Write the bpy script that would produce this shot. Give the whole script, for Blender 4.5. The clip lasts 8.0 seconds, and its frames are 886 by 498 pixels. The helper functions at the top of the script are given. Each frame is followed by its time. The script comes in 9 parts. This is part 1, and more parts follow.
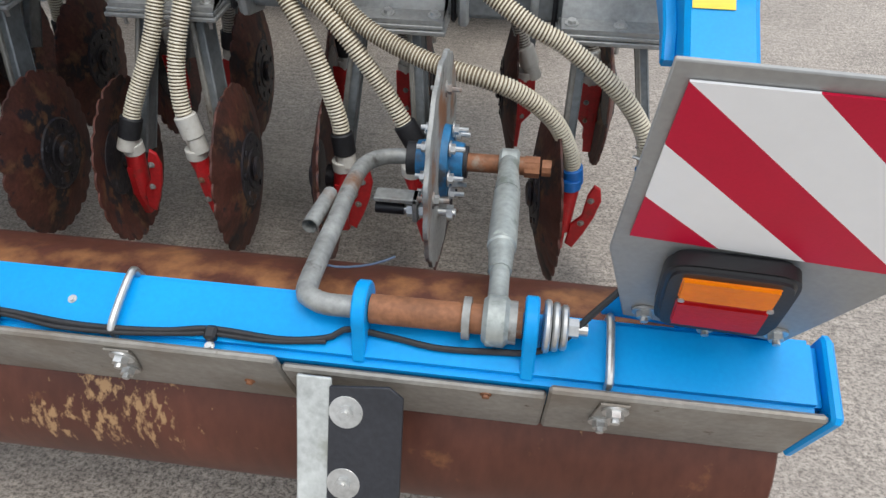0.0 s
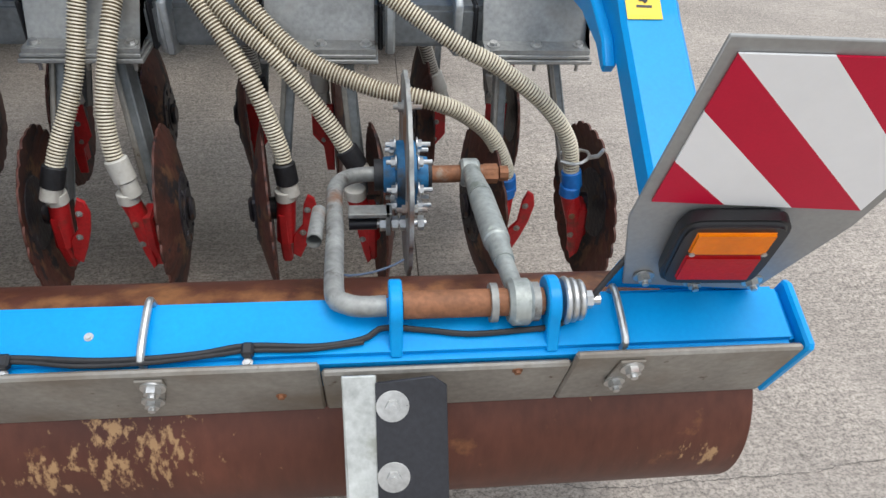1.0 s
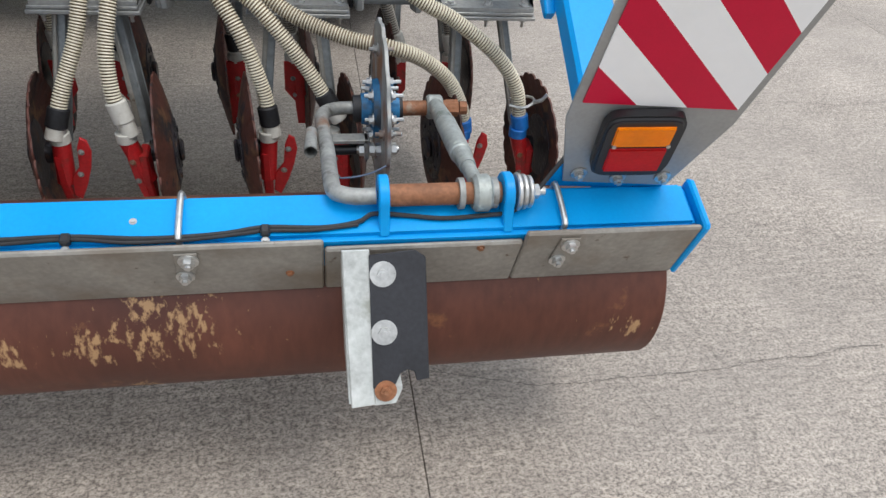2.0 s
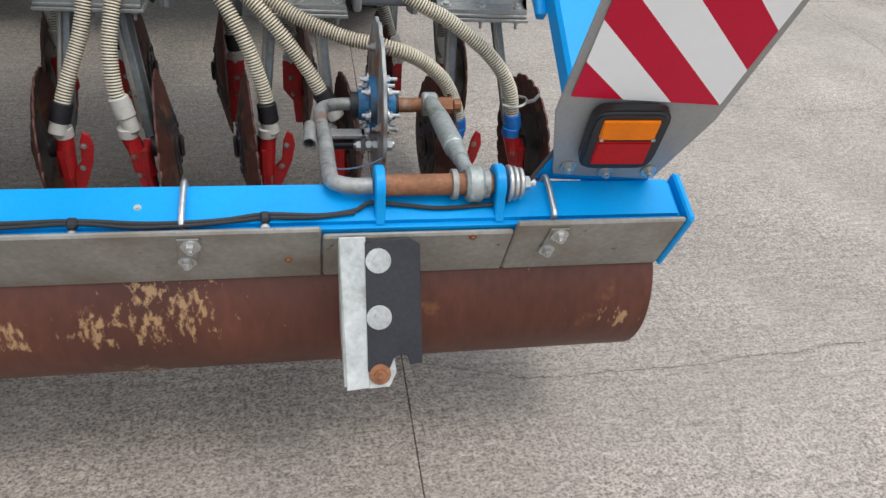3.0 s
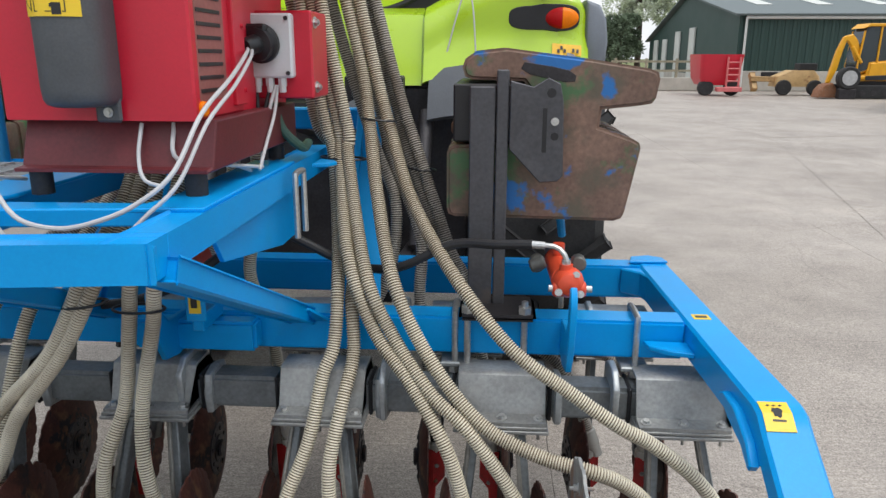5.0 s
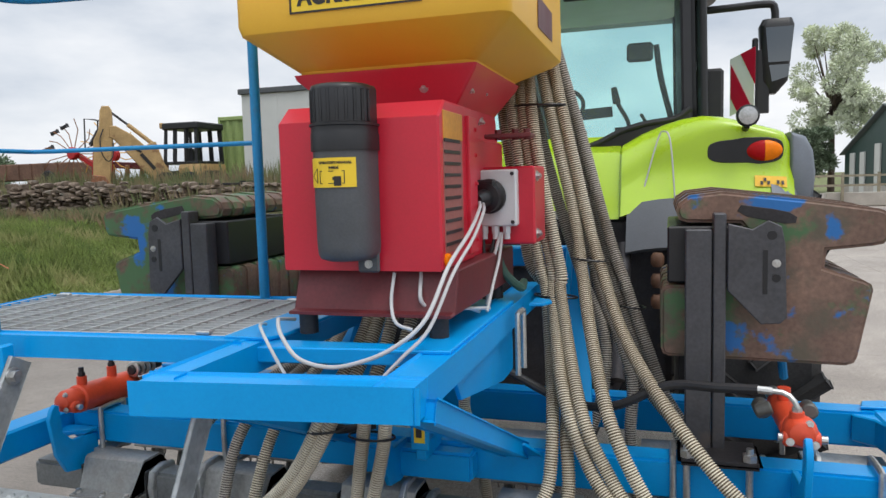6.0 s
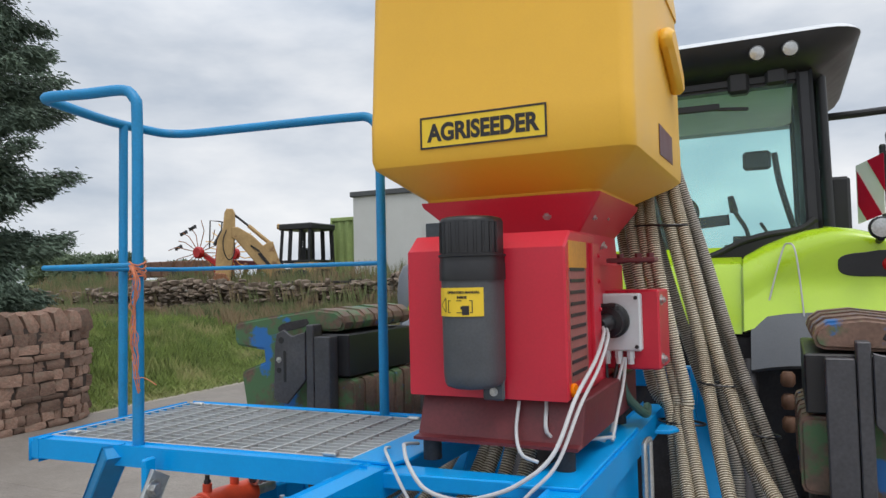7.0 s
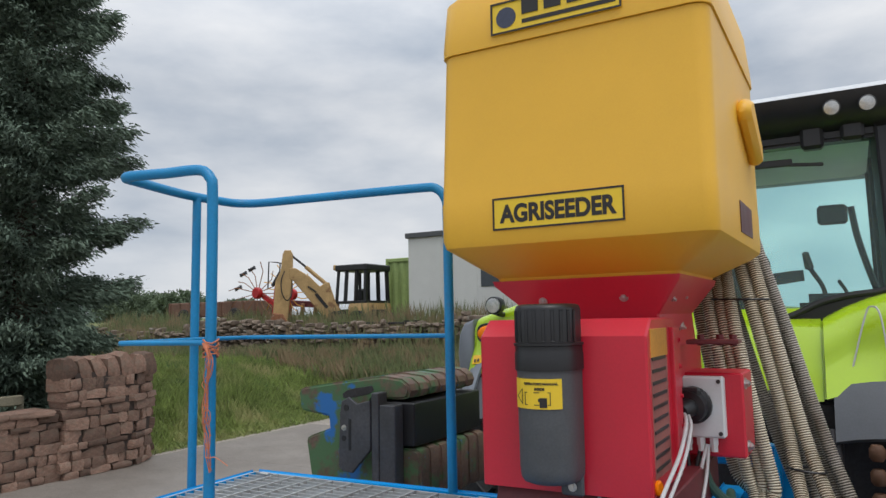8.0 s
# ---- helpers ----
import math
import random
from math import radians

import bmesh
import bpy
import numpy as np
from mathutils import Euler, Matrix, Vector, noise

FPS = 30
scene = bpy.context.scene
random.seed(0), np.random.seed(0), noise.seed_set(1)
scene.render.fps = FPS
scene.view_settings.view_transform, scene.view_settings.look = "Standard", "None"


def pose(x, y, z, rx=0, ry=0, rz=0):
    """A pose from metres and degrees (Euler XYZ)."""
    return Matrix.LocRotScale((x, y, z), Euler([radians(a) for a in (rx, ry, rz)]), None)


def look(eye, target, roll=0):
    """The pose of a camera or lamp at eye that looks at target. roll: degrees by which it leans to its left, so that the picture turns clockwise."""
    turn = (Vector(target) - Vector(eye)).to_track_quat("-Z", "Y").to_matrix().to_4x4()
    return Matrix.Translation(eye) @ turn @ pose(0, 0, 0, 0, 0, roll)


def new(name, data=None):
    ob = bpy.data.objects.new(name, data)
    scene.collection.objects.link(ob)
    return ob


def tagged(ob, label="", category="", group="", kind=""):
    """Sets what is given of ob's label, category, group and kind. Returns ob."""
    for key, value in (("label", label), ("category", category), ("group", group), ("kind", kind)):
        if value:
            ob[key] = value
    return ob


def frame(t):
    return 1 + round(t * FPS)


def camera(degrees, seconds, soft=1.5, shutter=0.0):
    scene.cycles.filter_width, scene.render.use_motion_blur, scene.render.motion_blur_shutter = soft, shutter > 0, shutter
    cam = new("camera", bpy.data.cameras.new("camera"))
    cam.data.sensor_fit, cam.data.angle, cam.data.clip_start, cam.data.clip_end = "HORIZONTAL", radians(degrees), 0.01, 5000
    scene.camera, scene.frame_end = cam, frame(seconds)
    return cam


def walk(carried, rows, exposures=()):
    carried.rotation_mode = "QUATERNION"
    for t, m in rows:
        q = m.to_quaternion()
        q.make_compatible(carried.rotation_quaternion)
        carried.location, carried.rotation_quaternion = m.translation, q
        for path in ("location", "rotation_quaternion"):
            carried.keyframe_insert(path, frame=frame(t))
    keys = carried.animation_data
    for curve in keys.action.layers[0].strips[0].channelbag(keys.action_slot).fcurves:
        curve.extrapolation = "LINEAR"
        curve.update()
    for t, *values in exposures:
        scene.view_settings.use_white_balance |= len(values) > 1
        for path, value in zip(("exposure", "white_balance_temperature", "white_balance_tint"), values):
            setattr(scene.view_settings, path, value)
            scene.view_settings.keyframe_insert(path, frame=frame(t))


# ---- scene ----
# ---------------------------------------------------------------- camera
S = 0.84            # metres in one unit of the plan below
cam = camera(63.4, 8.0, soft=1.45)
PATH = [
    (0, (-0.481, -0.708, 1.752), (-0.720, 1.077, 0.195), 0.2),
    (0.5, (-0.675, -0.736, 1.719), (-0.633, 1.115, 0.221), 1.7),
    (1, (-0.754, -0.833, 1.743), (-0.511, 1.048, 0.304), 3.1),
    (1.5, (-0.817, -1.048, 1.771), (-0.452, 0.825, 0.346), 4.3),
    (2, (-0.857, -1.179, 1.776), (-0.440, 0.657, 0.320), 5.5),
    (2.2, (-0.868, -1.210, 1.774), (-0.438, 0.613, 0.305), 6.0),
    (3.3, (-0.863, -1.249, 1.782), (-0.432, 0.643, 0.401), 6.1),
    (3.5, (-0.846, -1.226, 1.821), (-0.432, 0.711, 0.500), 5.8),
    (4, (-0.837, -1.189, 1.940), (-0.510, 0.881, 0.810), 4.3),
    (4.5, (-0.900, -1.159, 2.064), (-0.758, 1.045, 1.176), 2.0),
    (5, (-0.931, -1.110, 2.167), (-1.082, 1.185, 1.550), 0.2),
    (5.2, (-0.952, -1.136, 2.196), (-1.187, 0.801, 1.759), -0.4),
    (6.3, (-1.090, -1.278, 2.266), (-1.791, 0.592, 2.161), -1.6),
    (6.5, (-1.099, -1.296, 2.265), (-1.857, 0.555, 2.218), -1.5),
    (7, (-1.112, -1.294, 2.355), (-1.970, 0.511, 2.441), -1.3),
    (7.5, (-1.134, -1.290, 2.494), (-2.054, 0.476, 2.675), -1.2),
    (8, (-1.176, -1.296, 2.499), (-2.160, 0.435, 2.692), -1.1),
]
EXPOSURES = [(0, 0.33), (1.0, 0.39), (2.0, 0.34), (4.0, 0.28), (5.0, 0.28), (6.3, 0.17), (7, 0.09), (8, -0.09)]
walk(cam, [(t, look(Vector(eye) * S, Vector(target) * S, roll)) for t, eye, target, roll in PATH], EXPOSURES)

# ---------------------------------------------------------------- sky and sun
world = bpy.data.worlds.new("overcast_sky")
scene.world = world
world.use_nodes = True
wn, wl = world.node_tree.nodes, world.node_tree.links
wn.clear()
w_out = wn.new("ShaderNodeOutputWorld")
w_bg = wn.new("ShaderNodeBackground")
w_sky = wn.new("ShaderNodeTexSky")
w_sky.sky_type = "NISHITA"
w_sky.sun_disc = False
w_sky.sun_elevation, w_sky.sun_rotation = radians(67), radians(129)
w_gain = wn.new("ShaderNodeMix")
w_gain.data_type, w_gain.blend_type = "RGBA", "MULTIPLY"
w_gain.inputs[0].default_value = 1.0
w_gain.inputs[7].default_value = (0.07, 0.07, 0.07, 1)
w_co = wn.new("ShaderNodeTexCoord")
w_map = wn.new("ShaderNodeMapping")
w_map.inputs["Scale"].default_value = (1.0, 1.0, 2.6)
w_map.inputs["Location"].default_value = (0.35, 0.1, 0.0)
w_noise = wn.new("ShaderNodeTexNoise")
w_noise.inputs["Scale"].default_value = 2.6
w_noise.inputs["Detail"].default_value = 7
w_noise.inputs["Roughness"].default_value = 0.52
w_ramp = wn.new("ShaderNodeValToRGB")
w_ramp.color_ramp.elements[0].position, w_ramp.color_ramp.elements[0].color = 0.34, (0.44, 0.505, 0.60, 1)
w_ramp.color_ramp.elements[1].position, w_ramp.color_ramp.elements[1].color = 0.66, (0.90, 0.91, 0.93, 1)
w_mid = w_ramp.color_ramp.elements.new(0.5)
w_mid.color = (0.68, 0.72, 0.78, 1)
w_mix = wn.new("ShaderNodeMix")
w_mix.data_type = "RGBA"
w_mix.inputs[0].default_value = 0.93
wl.new(w_sky.outputs[0], w_gain.inputs[6])
wl.new(w_co.outputs["Generated"], w_map.inputs[0])
wl.new(w_map.outputs[0], w_noise.inputs["Vector"])
wl.new(w_noise.outputs[0], w_ramp.inputs[0])
wl.new(w_gain.outputs[2], w_mix.inputs[6])
wl.new(w_ramp.outputs[0], w_mix.inputs[7])
w_sep = wn.new("ShaderNodeSeparateXYZ")
w_top = wn.new("ShaderNodeMapRange")
w_top.inputs[1].default_value, w_top.inputs[2].default_value = 0.30, 1.0
w_top.inputs[3].default_value, w_top.inputs[4].default_value = 1.0, 2.1
w_lift = wn.new("ShaderNodeVectorMath")
w_lift.operation = "SCALE"
wl.new(w_co.outputs["Generated"], w_sep.inputs[0])
wl.new(w_sep.outputs["Z"], w_top.inputs[0])
wl.new(w_mix.outputs[2], w_lift.inputs[0])
wl.new(w_top.outputs[0], w_lift.inputs["Scale"])
wl.new(w_lift.outputs[0], w_bg.inputs[0])
wl.new(w_bg.outputs[0], w_out.inputs[0])
w_bg.inputs[1].default_value = 1.0
sun = new("sun", bpy.data.lights.new("sun", "SUN"))
sun.data.energy, sun.data.angle, sun.data.color = 1.05, radians(24), (1.0, 0.96, 0.9)
sun.matrix_world = look((2.0, -1.6, 6.0), (0, 0, 0))

# ---------------------------------------------------------------- materials


def tone(c, k):
    return (*[min(1.0, v * k) for v in c], 1)


def surf(name, base, rough=0.5, metal=0.0, vary=0.15, scale=6.0, bump=0.15, fine=90.0, patch=None, coat=0.0, rvary=0.1, stretch=(1, 1, 1), obvary=0.0, patch2=None, spec=0.5):
    """A painted, rusted or raw surface: broad tone, fine grain, and patches (colour, scale, edge, softness, roughness)."""
    m = bpy.data.materials.new(name)
    m.use_nodes = True
    n, l = m.node_tree.nodes, m.node_tree.links
    b = n["Principled BSDF"]
    co = n.new("ShaderNodeTexCoord")
    mp = n.new("ShaderNodeMapping")
    mp.inputs["Scale"].default_value = stretch
    l.new(co.outputs["Object"], mp.inputs[0])
    broad = n.new("ShaderNodeTexNoise")
    broad.inputs["Scale"].default_value, broad.inputs["Detail"].default_value, broad.inputs["Roughness"].default_value = scale, 6, 0.62
    grain = n.new("ShaderNodeTexNoise")
    grain.inputs["Scale"].default_value, grain.inputs["Detail"].default_value = fine, 4
    for t in (broad, grain):
        l.new(mp.outputs[0], t.inputs["Vector"])
    ramp = n.new("ShaderNodeValToRGB")
    e = ramp.color_ramp.elements
    e[0].position, e[0].color = 0.3, tone(base, 1 - vary)
    e[1].position, e[1].color = 0.7, tone(base, 1 + vary)
    l.new(broad.outputs[0], ramp.inputs[0])
    last = ramp.outputs[0]
    gm = n.new("ShaderNodeMix")
    gm.data_type, gm.blend_type = "RGBA", "OVERLAY"
    gm.inputs[0].default_value = min(1.0, vary * 1.6)
    l.new(last, gm.inputs[6])
    l.new(grain.outputs[0], gm.inputs[7])
    last = gm.outputs[2]
    for p in (patch, patch2):
        if not p:
            continue
        pc, ps, edge, softness, pr = p
        pn = n.new("ShaderNodeTexNoise")
        pn.inputs["Scale"].default_value, pn.inputs["Detail"].default_value, pn.inputs["Roughness"].default_value = ps, 8, 0.6
        l.new(mp.outputs[0], pn.inputs["Vector"])
        mr = n.new("ShaderNodeMapRange")
        mr.inputs[1].default_value, mr.inputs[2].default_value = edge, edge + softness
        l.new(pn.outputs[0], mr.inputs[0])
        mx = n.new("ShaderNodeMix")
        mx.data_type = "RGBA"
        l.new(mr.outputs[0], mx.inputs[0])
        l.new(last, mx.inputs[6])
        mx.inputs[7].default_value = (*pc, 1)
        last = mx.outputs[2]
    if obvary:
        oi = n.new("ShaderNodeObjectInfo")
        hs = n.new("ShaderNodeHueSaturation")
        mo = n.new("ShaderNodeMapRange")
        mo.inputs[3].default_value, mo.inputs[4].default_value = 1 - obvary, 1 + obvary
        l.new(oi.outputs["Random"], mo.inputs[0])
        l.new(mo.outputs[0], hs.inputs["Value"])
        l.new(last, hs.inputs["Color"])
        last = hs.outputs[0]
    l.new(last, b.inputs["Base Color"])
    rr = n.new("ShaderNodeMapRange")
    rr.inputs[3].default_value, rr.inputs[4].default_value = max(0.03, rough - rvary), min(1.0, rough + rvary)
    l.new(broad.outputs[0], rr.inputs[0])
    l.new(rr.outputs[0], b.inputs["Roughness"])
    b.inputs["Metallic"].default_value = metal
    b.inputs["Coat Weight"].default_value = coat
    b.inputs["Coat Roughness"].default_value = 0.2
    b.inputs["Specular IOR Level"].default_value = spec
    if bump:
        bp = n.new("ShaderNodeBump")
        bp.inputs["Strength"].default_value, bp.inputs["Distance"].default_value = bump, 0.004
        l.new(grain.outputs[0], bp.inputs["Height"])
        l.new(bp.outputs[0], b.inputs["Normal"])
    return m


BLUE = surf("blue_paint", (0.0, 0.30, 0.71), 0.34, 0, 0.07, 4, 0.04, 160, coat=0.05, spec=0.24, patch=((0.02, 0.27, 0.55), 5.0, 0.60, 0.3, 0.6))
BLUE_DULL = surf("blue_paint_aged", (0.005, 0.23, 0.50), 0.45, 0, 0.12, 5, 0.08, 140, patch=((0.07, 0.16, 0.25), 9.0, 0.62, 0.2, 0.6))
GALV = surf("galvanised_steel", (0.42, 0.44, 0.44), 0.46, 0.55, 0.18, 14, 0.1, 70, patch=((0.28, 0.29, 0.28), 22, 0.55, 0.2, 0.6))
GALV_PLATE = surf("galvanised_plate", (0.30, 0.285, 0.255), 0.52, 0.4, 0.18, 9, 0.08, 90, patch=((0.20, 0.16, 0.12), 5, 0.50, 0.25, 0.7), patch2=((0.12, 0.085, 0.06), 30, 0.66, 0.06, 0.8))
CLAMP = surf("dull_zinc_sheet", (0.34, 0.345, 0.335), 0.46, 0.45, 0.2, 12, 0.08, 90, patch=((0.25, 0.235, 0.21), 6, 0.55, 0.2, 0.6))
GALV_DARK = surf("weathered_galvanised_tube", (0.22, 0.235, 0.24), 0.5, 0.5, 0.2, 12, 0.1, 80)
GALV_WHITE = surf("white_rusted_zinc", (0.55, 0.57, 0.55), 0.5, 0.35, 0.22, 18, 0.12, 90, patch=((0.35, 0.36, 0.32), 11, 0.55, 0.1, 0.6))
GRATE = surf("grating_steel", (0.50, 0.52, 0.52), 0.5, 0.35, 0.10, 5, 0.05, 120)
ZINC = surf("zinc_fastener", (0.55, 0.55, 0.535), 0.32, 0.8, 0.15, 30, 0.05, 120)
DRUM = surf("rusty_drum", (0.105, 0.036, 0.023), 0.46, 0.1, 0.22, 3, 0.12, 60, patch=((0.078, 0.028, 0.02), 2.6, 0.5, 0.2, 0.5), stretch=(1, 1, 0.3), spec=0.35)
DISC = surf("rusty_disc", (0.105, 0.036, 0.025), 0.6, 0.1, 0.35, 10, 0.2, 90, patch=((0.035, 0.018, 0.015), 8, 0.5, 0.15, 0.6))
HUB = surf("greasy_hub", (0.032, 0.029, 0.034), 0.45, 0.2, 0.45, 24, 0.6, 70, patch=((0.10, 0.055, 0.034), 26, 0.54, 0.10, 0.8), patch2=((0.10, 0.10, 0.115), 40, 0.60, 0.08, 0.5))
RUST = surf("rusty_steel", (0.27, 0.115, 0.055), 0.65, 0.2, 0.3, 16, 0.2, 110, patch=((0.33, 0.27, 0.21), 18, 0.55, 0.1, 0.6))
RUST_GREY = surf("grey_rusted_pipe", (0.32, 0.325, 0.31), 0.55, 0.45, 0.25, 12, 0.12, 90, patch=((0.27, 0.12, 0.055), 7, 0.53, 0.12, 0.8), patch2=((0.13, 0.12, 0.11), 22, 0.6, 0.1, 0.6))
BEIGE = surf("hose_rib", (0.70, 0.635, 0.49), 0.34, 0, 0.12, 7, 0.05, 120, patch=((0.40, 0.345, 0.26), 3.2, 0.52, 0.22, 0.6))
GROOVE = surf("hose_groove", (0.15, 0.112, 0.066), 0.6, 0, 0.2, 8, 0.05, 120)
GREYRIB = surf("grey_hose_rib", (0.44, 0.405, 0.35), 0.45, 0, 0.2, 7, 0.05, 120, patch=((0.24, 0.19, 0.14), 6, 0.52, 0.2, 0.7))
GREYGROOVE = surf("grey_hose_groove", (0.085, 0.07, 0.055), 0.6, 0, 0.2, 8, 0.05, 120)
RUBBER = surf("black_rubber", (0.018, 0.018, 0.02), 0.55, 0, 0.3, 15, 0.15, 120)
RUBBER_SHEET = surf("rubber_flap", (0.02, 0.021, 0.026), 0.5, 0, 0.3, 10, 0.12, 120)
TYRE = surf("tyre_rubber", (0.022, 0.022, 0.023), 0.75, 0, 0.4, 7, 0.25, 80, patch=((0.06, 0.055, 0.048), 6, 0.58, 0.2, 0.9))
BLACK = surf("black_plastic", (0.013, 0.013, 0.015), 0.42, 0, 0.2, 10, 0.05, 160)
DARK_STEEL = surf("dark_steel", (0.045, 0.042, 0.045), 0.5, 0.5, 0.25, 8, 0.12, 90, patch=((0.10, 0.06, 0.045), 7, 0.63, 0.15, 0.7))
POST_STEEL = surf("worn_grey_steel", (0.078, 0.078, 0.085), 0.45, 0.4, 0.22, 7, 0.1, 90, patch=((0.12, 0.10, 0.09), 6, 0.62, 0.14, 0.6))
GREY_PLASTIC = surf("grey_plastic", (0.075, 0.079, 0.085), 0.5, 0, 0.15, 9, 0.06, 180)
WHITE_PIPE = surf("white_pipe", (0.62, 0.6, 0.54), 0.45, 0, 0.12, 14, 0.05, 120, patch=((0.4, 0.34, 0.26), 18, 0.6, 0.1, 0.6))
RED_BOOT = surf("red_paint_scuffed", (0.47, 0.013, 0.016), 0.45, 0, 0.2, 12, 0.1, 120, patch=((0.16, 0.03, 0.02), 14, 0.58, 0.12, 0.7))
RED = surf("red_paint", (0.55, 0.012, 0.034), 0.38, 0, 0.06, 3, 0.03, 160, coat=0.2)
RED_DARK = surf("dark_red_paint", (0.125, 0.018, 0.022), 0.5, 0, 0.2, 6, 0.1, 120, patch=((0.10, 0.02, 0.02), 7, 0.55, 0.2, 0.6))
ORANGE_PAINT = surf("orange_paint", (0.68, 0.075, 0.028), 0.42, 0, 0.12, 10, 0.06, 120)
YELLOW = surf("yellow_polyethylene", (0.78, 0.435, 0.034), 0.42, 0, 0.05, 2.2, 0.05, 260)
STICKER = surf("yellow_sticker", (0.82, 0.56, 0.03), 0.4, 0, 0.04, 6, 0.0)
INK = surf("black_ink", (0.02, 0.018, 0.018), 0.45, 0, 0.05, 6, 0.0)
PURPLE = surf("purple_sticker", (0.115, 0.02, 0.03), 0.35, 0, 0.1, 9, 0.0)
BOARD_WHITE = surf("white_reflector", (0.90, 0.90, 0.90), 0.4, 0, 0.03, 12, 0.02, 300)
BOARD_RED = surf("red_reflector", (0.56, 0.008, 0.042), 0.4, 0, 0.05, 12, 0.02, 300, spec=0.2)
BOARD_GREY = surf("grey_board_metal", (0.34, 0.34, 0.33), 0.5, 0.35, 0.08, 10, 0.05, 140)
LENS_AMBER = surf("amber_lens", (0.88, 0.21, 0.0), 0.35, 0, 0.12, 20, 0.1, 150, coat=0.05, spec=0.2)
LENS_RED = surf("red_lens", (0.45, 0.008, 0.010), 0.35, 0, 0.12, 20, 0.1, 150, coat=0.05, spec=0.15)
LENS_CLEAR = surf("lamp_reflector", (0.52, 0.53, 0.53), 0.18, 0.7, 0.2, 40, 0.2, 150, coat=0.5)
WHITE_PLASTIC = surf("pale_plastic", (0.60, 0.62, 0.63), 0.4, 0, 0.06, 8, 0.03, 200)
CABLE_WHITE = surf("grey_white_cable", (0.50, 0.50, 0.505), 0.45, 0, 0.06, 20, 0.0)
LIME = surf("lime_paint", (0.40, 0.60, 0.012), 0.28, 0, 0.04, 3, 0.02, 160, coat=0.5)
FENDER_GREY = surf("grey_fender_plastic", (0.17, 0.19, 0.22), 0.5, 0, 0.08, 6, 0.05, 160)
FENDER_DARK = surf("dark_fender_liner", (0.085, 0.092, 0.105), 0.55, 0, 0.12, 6, 0.05, 160)
ROOF_WHITE = surf("pale_roof", (0.66, 0.68, 0.70), 0.35, 0, 0.05, 4, 0.02)
WEIGHT = surf("rusty_cast_weight", (0.168, 0.103, 0.076), 0.62, 0.1, 0.3, 5, 0.18, 70, patch=((0.10, 0.085, 0.06), 3.6, 0.55, 0.1, 0.6), obvary=0.22)
TWINE = surf("orange_twine", (0.60, 0.21, 0.11), 0.8, 0, 0.2, 40, 0.2)
GREEN_SHEET = surf("dark_green_cladding", (0.018, 0.048, 0.040), 0.55, 0, 0.08, 0.6, 0.05, 30)
ROOF_SHEET = surf("shed_roof_sheet", (0.10, 0.125, 0.125), 0.6, 0, 0.1, 0.5, 0.08, 30)
LIGHT_SHEET = surf("pale_roof_light", (0.55, 0.56, 0.52), 0.5, 0, 0.08, 1, 0.03)
CONCRETE_WALL = surf("concrete_wall", (0.42, 0.39, 0.34), 0.8, 0, 0.15, 1.5, 0.2, 30)
DIGGER = surf("dull_digger_yellow", (0.46, 0.30, 0.13), 0.6, 0, 0.2, 2.5, 0.1, 40, patch=((0.25, 0.13, 0.06), 3, 0.58, 0.1, 0.8))
DIGGER_BRIGHT = surf("excavator_yellow", (0.75, 0.36, 0.01), 0.45, 0, 0.08, 3, 0.03, 60)
CONT_GREEN = surf("green_container_paint", (0.30, 0.395, 0.14), 0.6, 0, 0.15, 2, 0.1, 30, patch=((0.2, 0.16, 0.08), 3, 0.64, 0.08, 0.8))
CONT_WHITE = surf("pale_box_panel", (0.60, 0.605, 0.58), 0.6, 0, 0.05, 1, 0.03, 30)
STONE = surf("sandstone", (0.20, 0.122, 0.09), 0.9, 0, 0.34, 7, 0.8, 34, patch=((0.20, 0.15, 0.115), 2.2, 0.50, 0.16, 0.9), patch2=((0.42, 0.39, 0.35), 7, 0.70, 0.05, 0.9), obvary=0.46)
MORTAR = surf("earthy_mortar", (0.05, 0.036, 0.03), 0.95, 0, 0.3, 8, 0.6, 40)
STONE_FAR = surf("far_stone", (0.185, 0.142, 0.108), 0.9, 0, 0.4, 3.5, 0.5, 18, patch=((0.24, 0.23, 0.2), 2.4, 0.6, 0.1, 0.9))
GRASS = surf("grass_blades", (0.185, 0.245, 0.06), 0.8, 0, 0.5, 1.6, 0.0, 20, patch=((0.34, 0.32, 0.14), 0.8, 0.50, 0.15, 0.8), patch2=((0.09, 0.15, 0.045), 1.1, 0.56, 0.1, 0.8))
WEEDS = surf("rank_weeds", (0.15, 0.18, 0.075), 0.8, 0, 0.4, 1.5, 0.0, 20, patch=((0.27, 0.20, 0.115), 1.3, 0.46, 0.12, 0.8))
CONIFER = surf("conifer_spray", (0.125, 0.17, 0.128), 0.75, 0, 0.5, 1.6, 0.0, 20, spec=0.2)
LEAF = surf("pale_leaves", (0.62, 0.66, 0.50), 0.65, 0, 0.4, 1.0, 0.0, 20)
FAR_LEAF = surf("far_foliage", (0.13, 0.175, 0.105), 0.8, 0, 0.3, 0.5, 0.0, 10)
BARK = surf("bark", (0.09, 0.065, 0.05), 0.9, 0, 0.3, 6, 0.5, 30)
TIMBER = surf("weathered_timber", (0.27, 0.24, 0.17), 0.8, 0, 0.2, 6, 0.2, 40)


